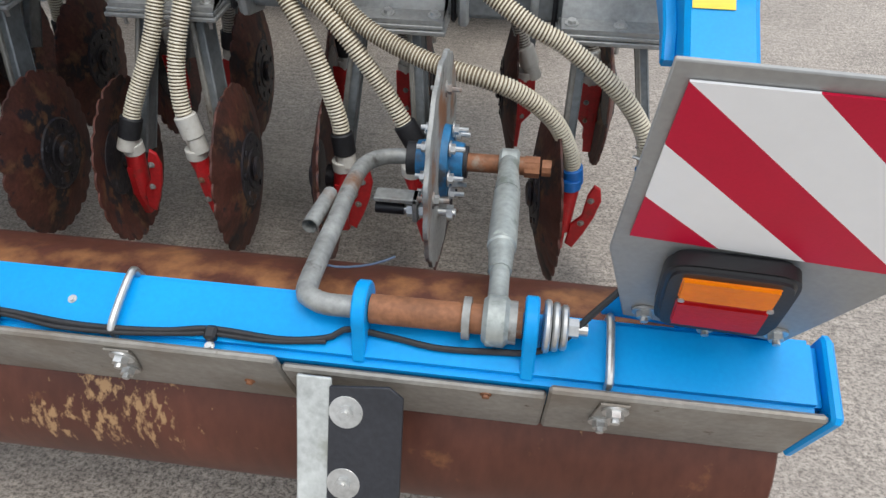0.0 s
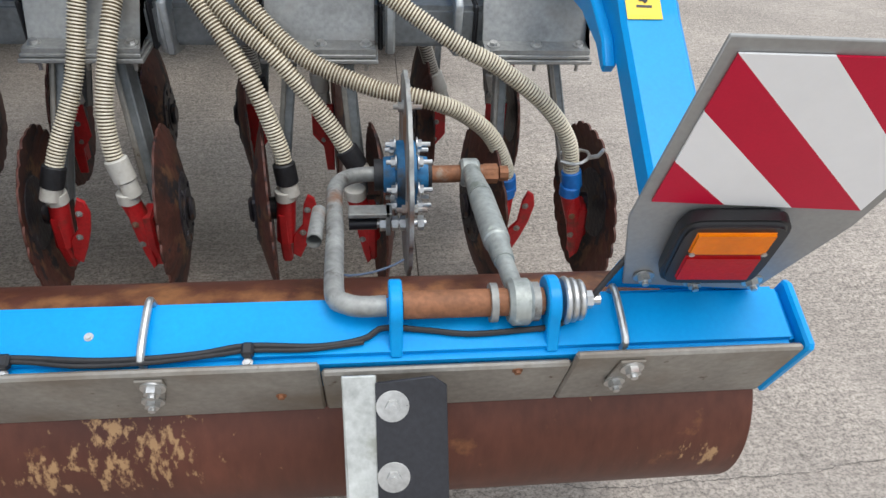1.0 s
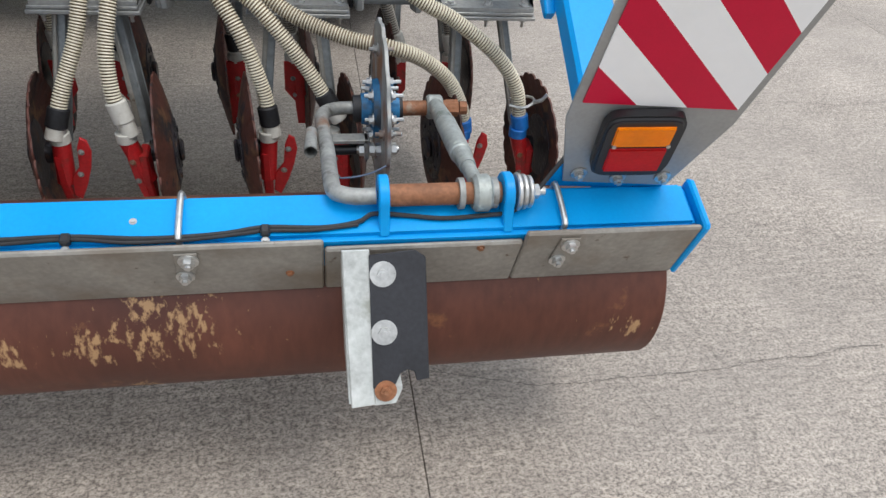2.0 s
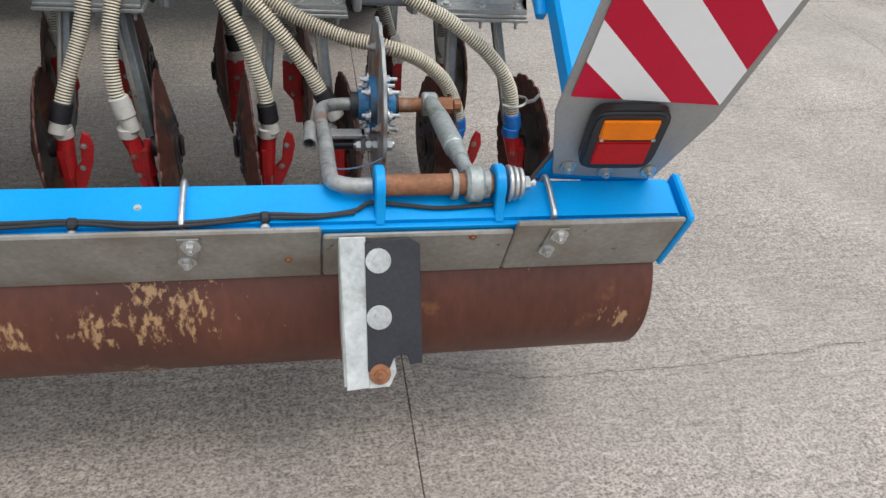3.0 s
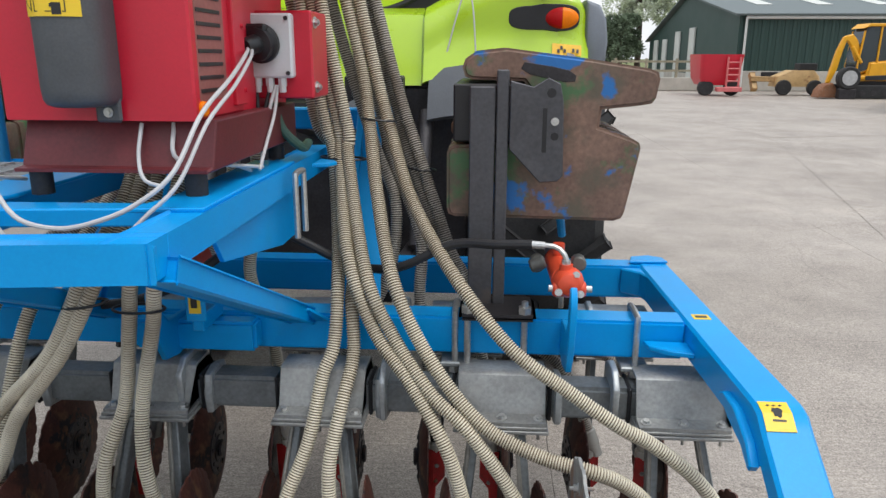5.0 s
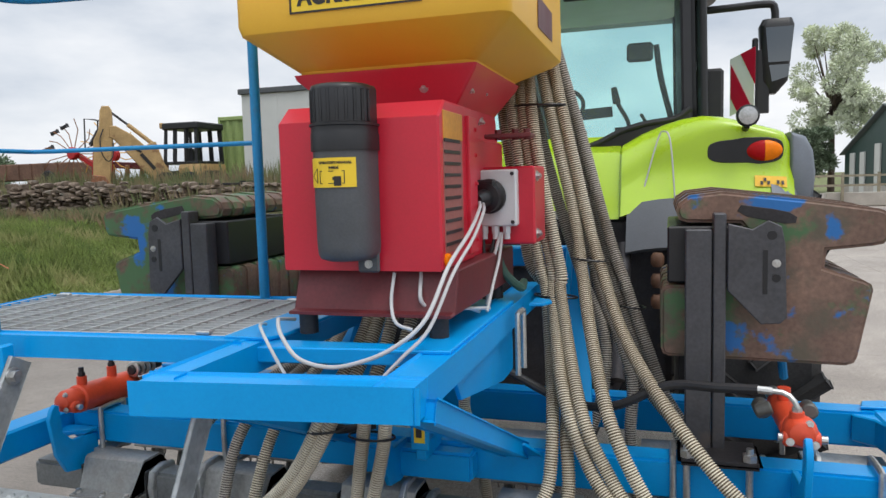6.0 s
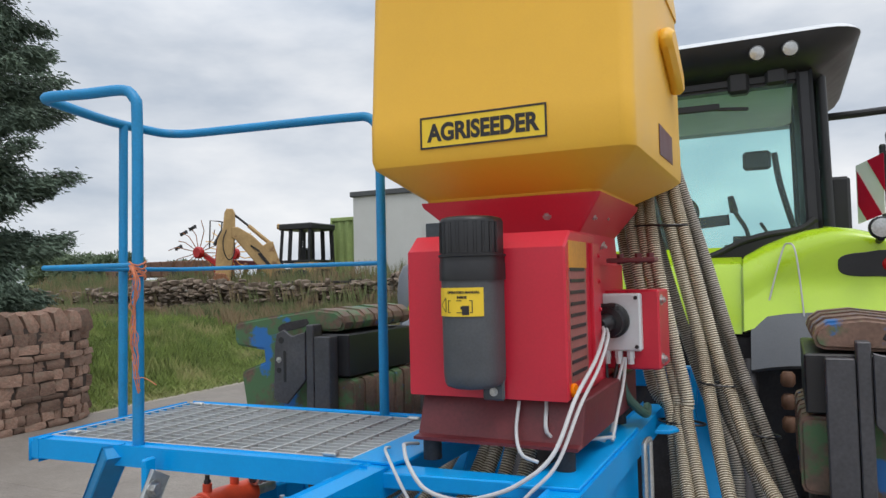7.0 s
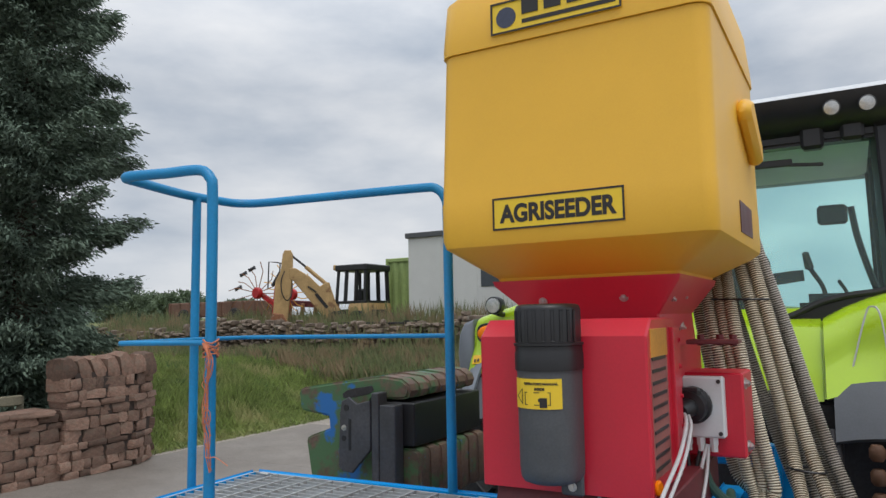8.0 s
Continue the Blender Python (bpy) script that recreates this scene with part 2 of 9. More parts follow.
def glass(name, tint, rough=0.02, alpha=0.35):
    m = bpy.data.materials.new(name)
    m.use_nodes = True
    n, l = m.node_tree.nodes, m.node_tree.links
    b = n["Principled BSDF"]
    b.inputs["Base Color"].default_value = (*tint, 1)
    b.inputs["Roughness"].default_value = rough
    tr = n.new("ShaderNodeBsdfTransparent")
    tr.inputs[0].default_value = (*tint, 1)
    mx = n.new("ShaderNodeMixShader")
    mx.inputs[0].default_value = alpha
    l.new(tr.outputs[0], mx.inputs[1])
    l.new(b.outputs[0], mx.inputs[2])
    l.new(mx.outputs[0], n["Material Output"].inputs[0])
    return m


CAB_GLASS = glass("tinted_cab_glass", (0.88, 1.0, 0.985), 0.02, 0.045)


def concrete(name="brushed_concrete", dirt=1.0, grit=0.82):
    m = bpy.data.materials.new(name)
    m.use_nodes = True
    n, l = m.node_tree.nodes, m.node_tree.links
    b = n["Principled BSDF"]
    co = n.new("ShaderNodeNewGeometry")

    def noise_at(scale, detail, stretch=(1, 1, 1), rough=0.6):
        mp = n.new("ShaderNodeMapping")
        mp.inputs["Scale"].default_value = stretch
        mp.inputs["Rotation"].default_value = (0, 0, radians(-4))
        t = n.new("ShaderNodeTexNoise")
        t.inputs["Scale"].default_value, t.inputs["Detail"].default_value, t.inputs["Roughness"].default_value = scale, detail, rough
        l.new(co.outputs["Position"], mp.inputs[0])
        l.new(mp.outputs[0], t.inputs["Vector"])
        return t.outputs[0]

    def mix(kind, fac, a, c):
        x = n.new("ShaderNodeMix")
        x.data_type, x.blend_type = "RGBA", kind
        for sock, v in ((x.inputs[0], fac), (x.inputs[6], a), (x.inputs[7], c)):
            if isinstance(v, (int, float)):
                sock.default_value = v
            elif isinstance(v, tuple):
                sock.default_value = v
            else:
                l.new(v, sock)
        return x.outputs[2]

    def ramp(src, p0, c0, p1, c1):
        r = n.new("ShaderNodeValToRGB")
        r.color_ramp.elements[0].position, r.color_ramp.elements[0].color = p0, c0
        r.color_ramp.elements[1].position, r.color_ramp.elements[1].color = p1, c1
        l.new(src, r.inputs[0])
        return r.outputs[0]

    base = ramp(noise_at(0.4, 5), 0.3, (0.36 * dirt, 0.318 * dirt, 0.280 * dirt, 1), 0.7, (0.48 * dirt, 0.428 * dirt, 0.382 * dirt, 1))
    blot = ramp(noise_at(1.6, 9, rough=0.7), 0.34, (0.86, 0.855, 0.85, 1), 0.64, (1.05, 1.045, 1.03, 1))
    brush = ramp(noise_at(20, 8, (0.35, 3.0, 1), 0.75), 0.36, (0.42, 0.42, 0.42, 1), 0.62, (1.22, 1.22, 1.21, 1))
    speck_src = noise_at(105, 4, (1, 1.25, 1), rough=0.75)
    speck = ramp(speck_src, 0.40, (0.28, 0.27, 0.26, 1), 0.54, (1.24, 1.23, 1.21, 1))
    pebble = ramp(noise_at(38, 6, (1, 1.3, 1), 0.78), 0.37, (0.50, 0.49, 0.48, 1), 0.60, (1.17, 1.16, 1.15, 1))
    worn = ramp(noise_at(0.9, 5), 0.36, (0.62, 0.62, 0.62, 1), 0.60, (1, 1, 1, 1))
    grit_here = mix("MULTIPLY", 1.0, worn, (grit, grit, grit, 1))
    stain = ramp(noise_at(0.23, 8, rough=0.65), 0.50, (1, 1, 1, 1), 0.68, (0.72, 0.70, 0.68, 1))
    c = mix("MULTIPLY", 1.0, base, blot)
    c = mix("MULTIPLY", 0.34, c, brush)
    c = mix("MULTIPLY", grit_here, c, speck)
    c = mix("MULTIPLY", grit_here, c, pebble)
    c = mix("MULTIPLY", 0.8, c, stain)
    # hairline cracks wandering across the slabs
    wob = noise_at(1.7, 6)
    vo = n.new("ShaderNodeTexVoronoi")
    vo.feature = "DISTANCE_TO_EDGE"
    vo.inputs["Scale"].default_value = 0.33
    ad = n.new("ShaderNodeVectorMath")
    ad.operation = "MULTIPLY_ADD"
    l.new(wob, ad.inputs[0])
    ad.inputs[1].default_value = (0.5, 0.5, 0)
    l.new(co.outputs["Position"], ad.inputs[2])
    l.new(ad.outputs[0], vo.inputs["Vector"])
    crack = ramp(vo.outputs["Distance"], 0.0, (0.45, 0.44, 0.43, 1), 0.0022, (1, 1, 1, 1))
    c = mix("MULTIPLY", 0.35, c, crack)
    l.new(c, b.inputs["Base Color"])
    b.inputs["Roughness"].default_value = 0.60
    bp = n.new("ShaderNodeBump")
    bp.inputs["Strength"].default_value, bp.inputs["Distance"].default_value = 0.45, 0.004
    l.new(speck_src, bp.inputs["Height"])
    l.new(bp.outputs[0], b.inputs["Normal"])
    return m


CONCRETE = concrete()
MUDDY_CONCRETE = concrete("muddy_concrete", 0.60, 0.4)
SOIL = surf("bank_soil_and_turf", (0.14, 0.16, 0.05), 0.95, 0, 0.35, 0.8, 0.4, 14, patch=((0.17, 0.13, 0.08), 0.9, 0.56, 0.12, 0.9))
JOINT = surf("joint_dirt", (0.10, 0.09, 0.08), 0.95, 0, 0.3, 8, 0.3, 40)



def within(m, centre, size):
    """How far a point lies inside an ellipsoid of its object's space: 1 in the middle, 0 outside."""
    n, l = m.node_tree.nodes, m.node_tree.links
    co = n.new("ShaderNodeTexCoord")
    mp = n.new("ShaderNodeMapping")
    mp.vector_type = "TEXTURE"
    mp.inputs["Location"].default_value, mp.inputs["Scale"].default_value = centre, size
    ln = n.new("ShaderNodeVectorMath")
    ln.operation = "LENGTH"
    mr = n.new("ShaderNodeMapRange")
    mr.inputs[1].default_value, mr.inputs[2].default_value = 1.0, 0.35
    l.new(co.outputs["Object"], mp.inputs[0])
    l.new(mp.outputs[0], ln.inputs[0])
    l.new(ln.outputs["Value"], mr.inputs[0])
    return mr.outputs[0]


def stained(m, spots, colour, scale, stretch, edge, softness, floor_=0.0):
    """Blotches of another colour that gather where the spots lie."""
    n, l = m.node_tree.nodes, m.node_tree.links
    b = n["Principled BSDF"]
    total = None
    for centre, size in spots:
        o = within(m, centre, size)
        if total is None:
            total = o
        else:
            mx = n.new("ShaderNodeMath")
            mx.operation = "MAXIMUM"
            l.new(total, mx.inputs[0])
            l.new(o, mx.inputs[1])
            total = mx.outputs[0]
    co = n.new("ShaderNodeTexCoord")
    mp = n.new("ShaderNodeMapping")
    mp.inputs["Scale"].default_value = stretch
    no = n.new("ShaderNodeTexNoise")
    no.inputs["Scale"].default_value, no.inputs["Detail"].default_value, no.inputs["Roughness"].default_value = scale, 8, 0.62
    l.new(co.outputs["Object"], mp.inputs[0])
    l.new(mp.outputs[0], no.inputs["Vector"])
    ad = n.new("ShaderNodeMath")
    ad.operation = "MULTIPLY_ADD"
    l.new(total, ad.inputs[0])
    ad.inputs[1].default_value = 0.2
    l.new(no.outputs[0], ad.inputs[2])
    mr = n.new("ShaderNodeMapRange")
    mr.inputs[1].default_value, mr.inputs[2].default_value = edge, edge + softness
    l.new(ad.outputs[0], mr.inputs[0])
    mx = n.new("ShaderNodeMix")
    mx.data_type = "RGBA"
    l.new(mr.outputs[0], mx.inputs[0])
    l.new(b.inputs["Base Color"].links[0].from_socket, mx.inputs[6])
    mx.inputs[7].default_value = (*colour, 1)
    l.new(mx.outputs[2], b.inputs["Base Color"])


# flaking tan scale gathers in a few places on the roller; its back carries orange dust
stained(DRUM, [((-1.0, 0.05, 0.53), (0.17, 0.3, 0.12)), ((-1.13, 0.05, 0.50), (0.09, 0.3, 0.07)), ((-1.27, 0.04, 0.49), (0.07, 0.3, 0.06)), ((-0.085, 0.02, 0.47), (0.09, 0.3, 0.05)), ((-1.05, 0.02, 0.36), (0.06, 0.3, 0.05)), ((-2.3, 0.03, 0.5), (0.3, 0.3, 0.1))], (0.40, 0.24, 0.12), 62, (1, 1, 0.45), 0.69, 0.09)
stained(DRUM, [((-1.5, 0.22, 0.70), (4.0, 0.16, 0.12))], (0.34, 0.15, 0.06), 9, (1, 1, 1), 0.62, 0.2)
# the disc faces are polished brown at the rim and scaly tan round the greasy middle
stained(DISC, [((0, 0, 0), (0.5, 0.20, 0.20))], (0.20, 0.10, 0.05), 14, (1, 1, 1), 0.60, 0.12)
stained(DISC, [((0, 0, 0), (0.5, 0.17, 0.17))], (0.022, 0.020, 0.024), 20, (1, 1, 1), 0.58, 0.08)

# old green and blue paint left on the cast weights
k_ = 0.84
stained(WEIGHT, [((x * k_, 1.45 * k_, z * k_), (rx * k_, ry * k_, rz * k_)) for x, z, rx, ry, rz in ((-0.98, 1.78, 0.2, 0.6, 0.16), (-0.72, 2.05, 0.12, 0.2, 0.12), (-3.40, 1.93, 0.7, 1.5, 0.6))], (0.07, 0.15, 0.065), 9, (1, 1, 1), 0.58, 0.12)
stained(WEIGHT, [((x * k_, 1.45 * k_, z * k_), (rx * k_, 0.5 * k_, rz * k_)) for x, z, rx, rz in ((-0.72, 2.155, 0.13, 0.045), (-0.53, 2.06, 0.045, 0.10), (-0.84, 1.69, 0.17, 0.08), (-0.98, 2.16, 0.05, 0.06), (-3.50, 2.0, 0.12, 0.16), (-3.4, 1.72, 0.14, 0.16))], (0.022, 0.15, 0.42), 12, (1, 1, 1), 0.61, 0.09)
# ---------------------------------------------------------------- building helpers (plan units; part() turns them into metres)
XC = -1.95          # the machine's middle


def smooth(t):
    t = min(1.0, max(0.0, t))
    return t * t * (3 - 2 * t)


def thing(name, at, label, category, group="", kind=""):
    ob = new(name)
    ob.empty_display_size = 0.1
    ob.location = Vector(at) * S
    return tagged(ob, label, category, group, kind)


def finish(name, me, material, parent, label, angle):
    mats = material if isinstance(material, (list, tuple)) else [material]
    for m in mats:
        me.materials.append(m)
    for p in me.polygons:
        p.use_smooth = True
    me.set_sharp_from_angle(angle=radians(angle))
    ob = new(name, me)
    if parent is not None:
        ob.parent = parent
        if parent.type == "EMPTY":
            ob.matrix_parent_inverse = Matrix.Translation(parent.location).inverted()
    if label:
        ob["label"] = label
    return ob


def part(name, bm, material, parent=None, label="", angle=35):
    bmesh.ops.recalc_face_normals(bm, faces=bm.faces)
    bm.transform(Matrix.Scale(S, 4))
    me = bpy.data.meshes.new(name)
    bm.to_mesh(me)
    bm.free()
    return finish(name, me, material, parent, label, angle)


def raw(name, verts, faces, material, parent=None, label="", angle=35, slots=None):
    me = bpy.data.meshes.new(name)
    me.from_pydata([(x * S, y * S, z * S) for x, y, z in verts], [], faces)
    if slots is not None:
        me.polygons.foreach_set("material_index", slots)
    me.update()
    return finish(name, me, material, parent, label, angle)


def each(name, bm, material, parent=None, label="", angle=35):
    """Every separate piece of the bmesh as a part of its own; shapes that touch stay together."""
    bm.faces.index_update()
    groups, seen = [], set()
    for v in bm.verts:
        if v in seen:
            continue
        stack, isle = [v], []
        seen.add(v)
        while stack:
            u = stack.pop()
            isle.append(u)
            for e in u.link_edges:
                w = e.other_vert(u)
                if w not in seen:
                    seen.add(w)
                    stack.append(w)
        lo = [min(u.co[k] for u in isle) - 0.001 for k in range(3)]
        hi = [max(u.co[k] for u in isle) + 0.001 for k in range(3)]
        for g in [g for g in groups if all(g[1][k] <= hi[k] and lo[k] <= g[2][k] for k in range(3))]:
            groups.remove(g)
            isle += g[0]
            lo, hi = [min(a, c) for a, c in zip(lo, g[1])], [max(a, c) for a, c in zip(hi, g[2])]
        groups.append((isle, lo, hi))
    made = []
    for isle, _, _ in groups:
        index = {u: k for k, u in enumerate(isle)}
        faces = {f for u in isle for f in u.link_faces}
        nb = bmesh.new()
        vs = [nb.verts.new(u.co) for u in isle]
        for f in sorted(faces, key=lambda f: f.index):
            nb.faces.new([vs[index[u]] for u in f.verts])
        made.append(part(name, nb, material, parent, label, angle))
    bm.free()
    return made


def single(ob, label, category, group="", kind=""):
    return tagged(ob, label, category, group, kind)


def B():
    return bmesh.new()


def bevel(bm, faces, width, segs=1):
    edges = {e for f in faces for e in f.edges}
    bmesh.ops.bevel(bm, geom=list(edges), offset=width, segments=segs, affect="EDGES", clamp_overlap=True)


def box(bm, lo, hi, bev=0.004, segs=1, m=None):
    made = bmesh.ops.create_cube(bm, size=1.0)["verts"]
    c = [(a + b) / 2 for a, b in zip(lo, hi)]
    d = [abs(b - a) for a, b in zip(lo, hi)]
    for v in made:
        v.co = Vector((c[0] + v.co.x * d[0], c[1] + v.co.y * d[1], c[2] + v.co.z * d[2]))
        if m is not None:
            v.co = m @ v.co
    if bev:
        bevel(bm, {f for v in made for f in v.link_faces}, bev, segs)
    return bm


def beam(bm, p0, p1, w, h, bev=0.006, up=(0, 0, 1), segs=1):
    """A bar from p0 to p1, w wide (level) and h high."""
    p0, p1 = Vector(p0), Vector(p1)
    d = (p1 - p0)
    z = d.normalized()
    x = z.cross(Vector(up)).normalized()
    y = x.cross(z)
    m = Matrix((x, y, z)).transposed().to_4x4()
    m.translation = (p0 + p1) / 2
    return box(bm, (-w / 2, -h / 2, -d.length / 2), (w / 2, h / 2, d.length / 2), bev, segs, m)


def prism(bm, pts, axis, a, b, bev=0.0, segs=1):
    """A flat outline, pushed from a to b along an axis."""
    def at(u, v, w):
        return {"x": (w, u, v), "y": (u, w, v), "z": (u, v, w)}[axis]
    n = len(pts)
    lo = [bm.verts.new(at(u, v, a)) for u, v in pts]
    hi = [bm.verts.new(at(u, v, b)) for u, v in pts]
    fs = [bm.faces.new(lo), bm.faces.new(hi[::-1])]
    fs += [bm.faces.new((lo[i], hi[i], hi[(i + 1) % n], lo[(i + 1) % n])) for i in range(n)]
    if bev:
        bmesh.ops.recalc_face_normals(bm, faces=fs)
        bevel(bm, fs[:2], bev, segs)
    return bm


def slab(bm, pts, thick, bev=0.0):
    """A flat plate through points in space, thick along its normal."""
    pts = [Vector(p) for p in pts]
    nrm = (pts[1] - pts[0]).cross(pts[2] - pts[0]).normalized() * thick
    n = len(pts)
    lo = [bm.verts.new(p) for p in pts]
    hi = [bm.verts.new(p + nrm) for p in pts]
    fs = [bm.faces.new(lo), bm.faces.new(hi[::-1])]
    fs += [bm.faces.new((lo[i], hi[i], hi[(i + 1) % n], lo[(i + 1) % n])) for i in range(n)]
    if bev:
        bmesh.ops.recalc_face_normals(bm, faces=fs)
        bevel(bm, fs, bev)
    return bm


def glide(pts, step):
    """Points along a smooth curve through pts, evenly spaced."""
    P = [np.array(p, float) for p in pts]
    if len(P) < 3:
        L = np.linalg.norm(P[1] - P[0])
        return [P[0] + (P[1] - P[0]) * k for k in np.linspace(0, 1, max(2, int(L / step) + 1))]
    P = [2 * P[0] - P[1]] + P + [2 * P[-1] - P[-2]]
    out = []
    for i in range(1, len(P) - 2):
        a, b, c, d = P[i - 1:i + 3]
        for t in np.linspace(0, 1, 16, endpoint=False):
            out.append(0.5 * (2 * b + (c - a) * t + (2 * a - 5 * b + 4 * c - d) * t * t + (3 * b - a - 3 * c + d) * t ** 3))
    out.append(P[-2])
    out = np.array(out)
    s = np.concatenate([[0], np.cumsum(np.linalg.norm(np.diff(out, axis=0), axis=1))])
    want = np.linspace(0, s[-1], max(2, int(s[-1] / step) + 1))
    return [np.array([np.interp(w, s, out[:, k]) for k in range(3)]) for w in want]


def rings(path, radii, segs):
    """Vertices and faces of a tube with a radius at every point."""
    P = np.array(path)
    T = np.gradient(P, axis=0)
    T /= np.linalg.norm(T, axis=1)[:, None] + 1e-12
    ref = np.array([0, 0, 1.0]) if abs(T[0][2]) < 0.9 else np.array([1.0, 0, 0])
    u = np.cross(T[0], ref)
    u /= np.linalg.norm(u)
    verts, faces = [], []
    an = np.linspace(0, 2 * np.pi, segs, endpoint=False)
    for i in range(len(P)):
        u = u - T[i] * np.dot(u, T[i])
        u /= np.linalg.norm(u)
        v = np.cross(T[i], u)
        for a in an:
            verts.append(tuple(P[i] + radii[i] * (np.cos(a) * u + np.sin(a) * v)))
    for i in range(len(P) - 1):
        for k in range(segs):
            a, b = i * segs + k, i * segs + (k + 1) % segs
            faces.append((a, b, b + segs, a + segs))
    return verts, faces


def tube(bm, pts, r, segs=12, step=0.02, smooth=True, caps=True):
    path = glide(pts, step) if smooth else [np.array(p, float) for p in pts]
    vs, fs = rings(path, [r] * len(path), segs)
    bv = [bm.verts.new(v) for v in vs]
    for f in fs:
        bm.faces.new([bv[i] for i in f])
    if caps:
        bm.faces.new(bv[:segs])
        bm.faces.new(bv[-segs:])
    return bm


def cyl(bm, p0, p1, r, segs=16, r2=None, bev=0.0):
    p0, p1 = np.array(p0, float), np.array(p1, float)
    r2 = r if r2 is None else r2
    if bev:
        d = (p1 - p0) / np.linalg.norm(p1 - p0)
        path, radii = [p0, p0 + d * bev, p1 - d * bev, p1], [r - bev, r, r2, r2 - bev]
    else:
        path, radii = [p0, p1], [r, r2]
    vs, fs = rings(path, radii, segs)
    bv = [bm.verts.new(v) for v in vs]
    for f in fs:
        bm.faces.new([bv[i] for i in f])
    bm.faces.new(bv[:segs])
    bm.faces.new(bv[-segs:])
    return bm


def bolt(bm, p, n, r=0.011, thread=0.0):
    """A washer, a hexagon head and, where wanted, a thread end, on a face with normal n."""
    p, n = np.array(p, float), np.array(n, float) / np.linalg.norm(n)
    cyl(bm, p, p + n * r * 0.3, r * 1.55, 12)
    cyl(bm, p + n * r * 0.3, p + n * r * 1.1, r, 6)
    if thread:
        cyl(bm, p + n * r, p + n * (r + thread), r * 0.5, 8)
    return bm


def spun(bm, prof, centre, axis, segs=24):
    """A turned shape: (radius, place along the axis) rings round a centre."""
    c, ax = np.array(centre, float), np.array(axis, float) / np.linalg.norm(axis)
    path = [c + ax * h for _, h in prof]
    ref = np.array([0, 0, 1.0]) if abs(ax[2]) < 0.9 else np.array([1.0, 0, 0])
    u = np.cross(ax, ref)
    u /= np.linalg.norm(u)
    v = np.cross(ax, u)
    an = np.linspace(0, 2 * np.pi, segs, endpoint=False)
    rows = [[bm.verts.new(p + r * (np.cos(a) * u + np.sin(a) * v)) for a in an] for (r, _), p in zip(prof, path)]
    for a, b in zip(rows, rows[1:]):
        for k in range(segs):
            bm.faces.new((a[k], a[(k + 1) % segs], b[(k + 1) % segs], b[k]))
    for row in (rows[0], rows[-1]):
        if (row[0].co - row[segs // 2].co).length > 1e-6:
            bm.faces.new(row)
    return bm


def ubolt(parent, x, y0, y1, ztop, zlow, r=0.009, rise=0.014):
    b = B()
    tube(b, [(x, y0, zlow), (x, y0, ztop - 0.01), (x, y0 + 0.012, ztop + rise), (x, y1 - 0.012, ztop + rise), (x, y1, ztop - 0.01), (x, y1, zlow)], r, 8, 0.012)
    return part("u_bolt", b, ZINC, parent, "zinc-plated U-bolt")


# ---------------------------------------------------------------- rear roller with its beam
roller = thing("roller", (XC, 0.24, 0.33), "rusty brown smooth steel roller hung under a blue beam", "roller")
b = B()
RY, RZ, RR = 0.24, 0.56, 0.23
spun(b, [(RR - 0.02, -3.80), (RR - 0.02, -3.83), (RR - 0.004, -3.83), (RR, -3.826), (RR, -0.012), (RR - 0.004, -0.008), (RR - 0.02, -0.008), (RR - 0.02, -0.04)], (0, RY, RZ), (1, 0, 0), 72)
drum = part("drum", b, DRUM, roller, "rusty drum with flaking tan patches")
for x0, x1 in ((-0.04, -0.05), (-3.80, -3.79)):
    b = B()
    cyl(b, (x0, RY, RZ), (x1, RY, RZ), RR - 0.021, 32)
    part("end_disc", b, RUST, drum)
for xa, xb in ((-0.05, 0.02), (-3.8, -3.89)):
    b = B()
    cyl(b, (xa, RY, RZ), (xb, RY, RZ), 0.03, 16)
    part("axle", b, DARK_STEEL, roller)

# the beam sits turned about its front top edge, so that its front plates lean in onto the drum
BT = radians(20.5)
TILT_M = Matrix.Translation((0, 0.004, 0.877)) @ Matrix.Rotation(BT, 4, "X") @ Matrix.Translation((0, -0.004, -0.877))


def turned(bm):
    bm.transform(TILT_M)
    return bm


b = B()
box(b, (-3.90, 0.004, 0.757), (-0.004, 0.124, 0.877), 0.012, 2)
rear_beam = part("beam", turned(b), BLUE, roller, "bright blue box-section beam")
for x in (0.006, -3.906):
    b = B()
    prism(b, [(-0.013, 0.69), (-0.014, 0.884), (-0.006, 0.892), (0.116, 0.892), (0.128, 0.882), (0.128, 0.757), (0.03, 0.69)], "x", x - 0.009, x + 0.009, 0.005)
    part("end_plate", turned(b), BLUE, rear_beam)
for x0, x1, top in ((-3.89, -2.56, 0.886), (-2.556, -0.84, 0.886), (-0.838, -0.413, 0.858), (-0.411, -0.006, 0.888)):
    b = B()
    box(b, (x0, -0.013, 0.696), (x1, 0.001, top), 0.0045)
    part("scraper_plate", turned(b), GALV_PLATE, roller, "dull galvanised scraper plate")
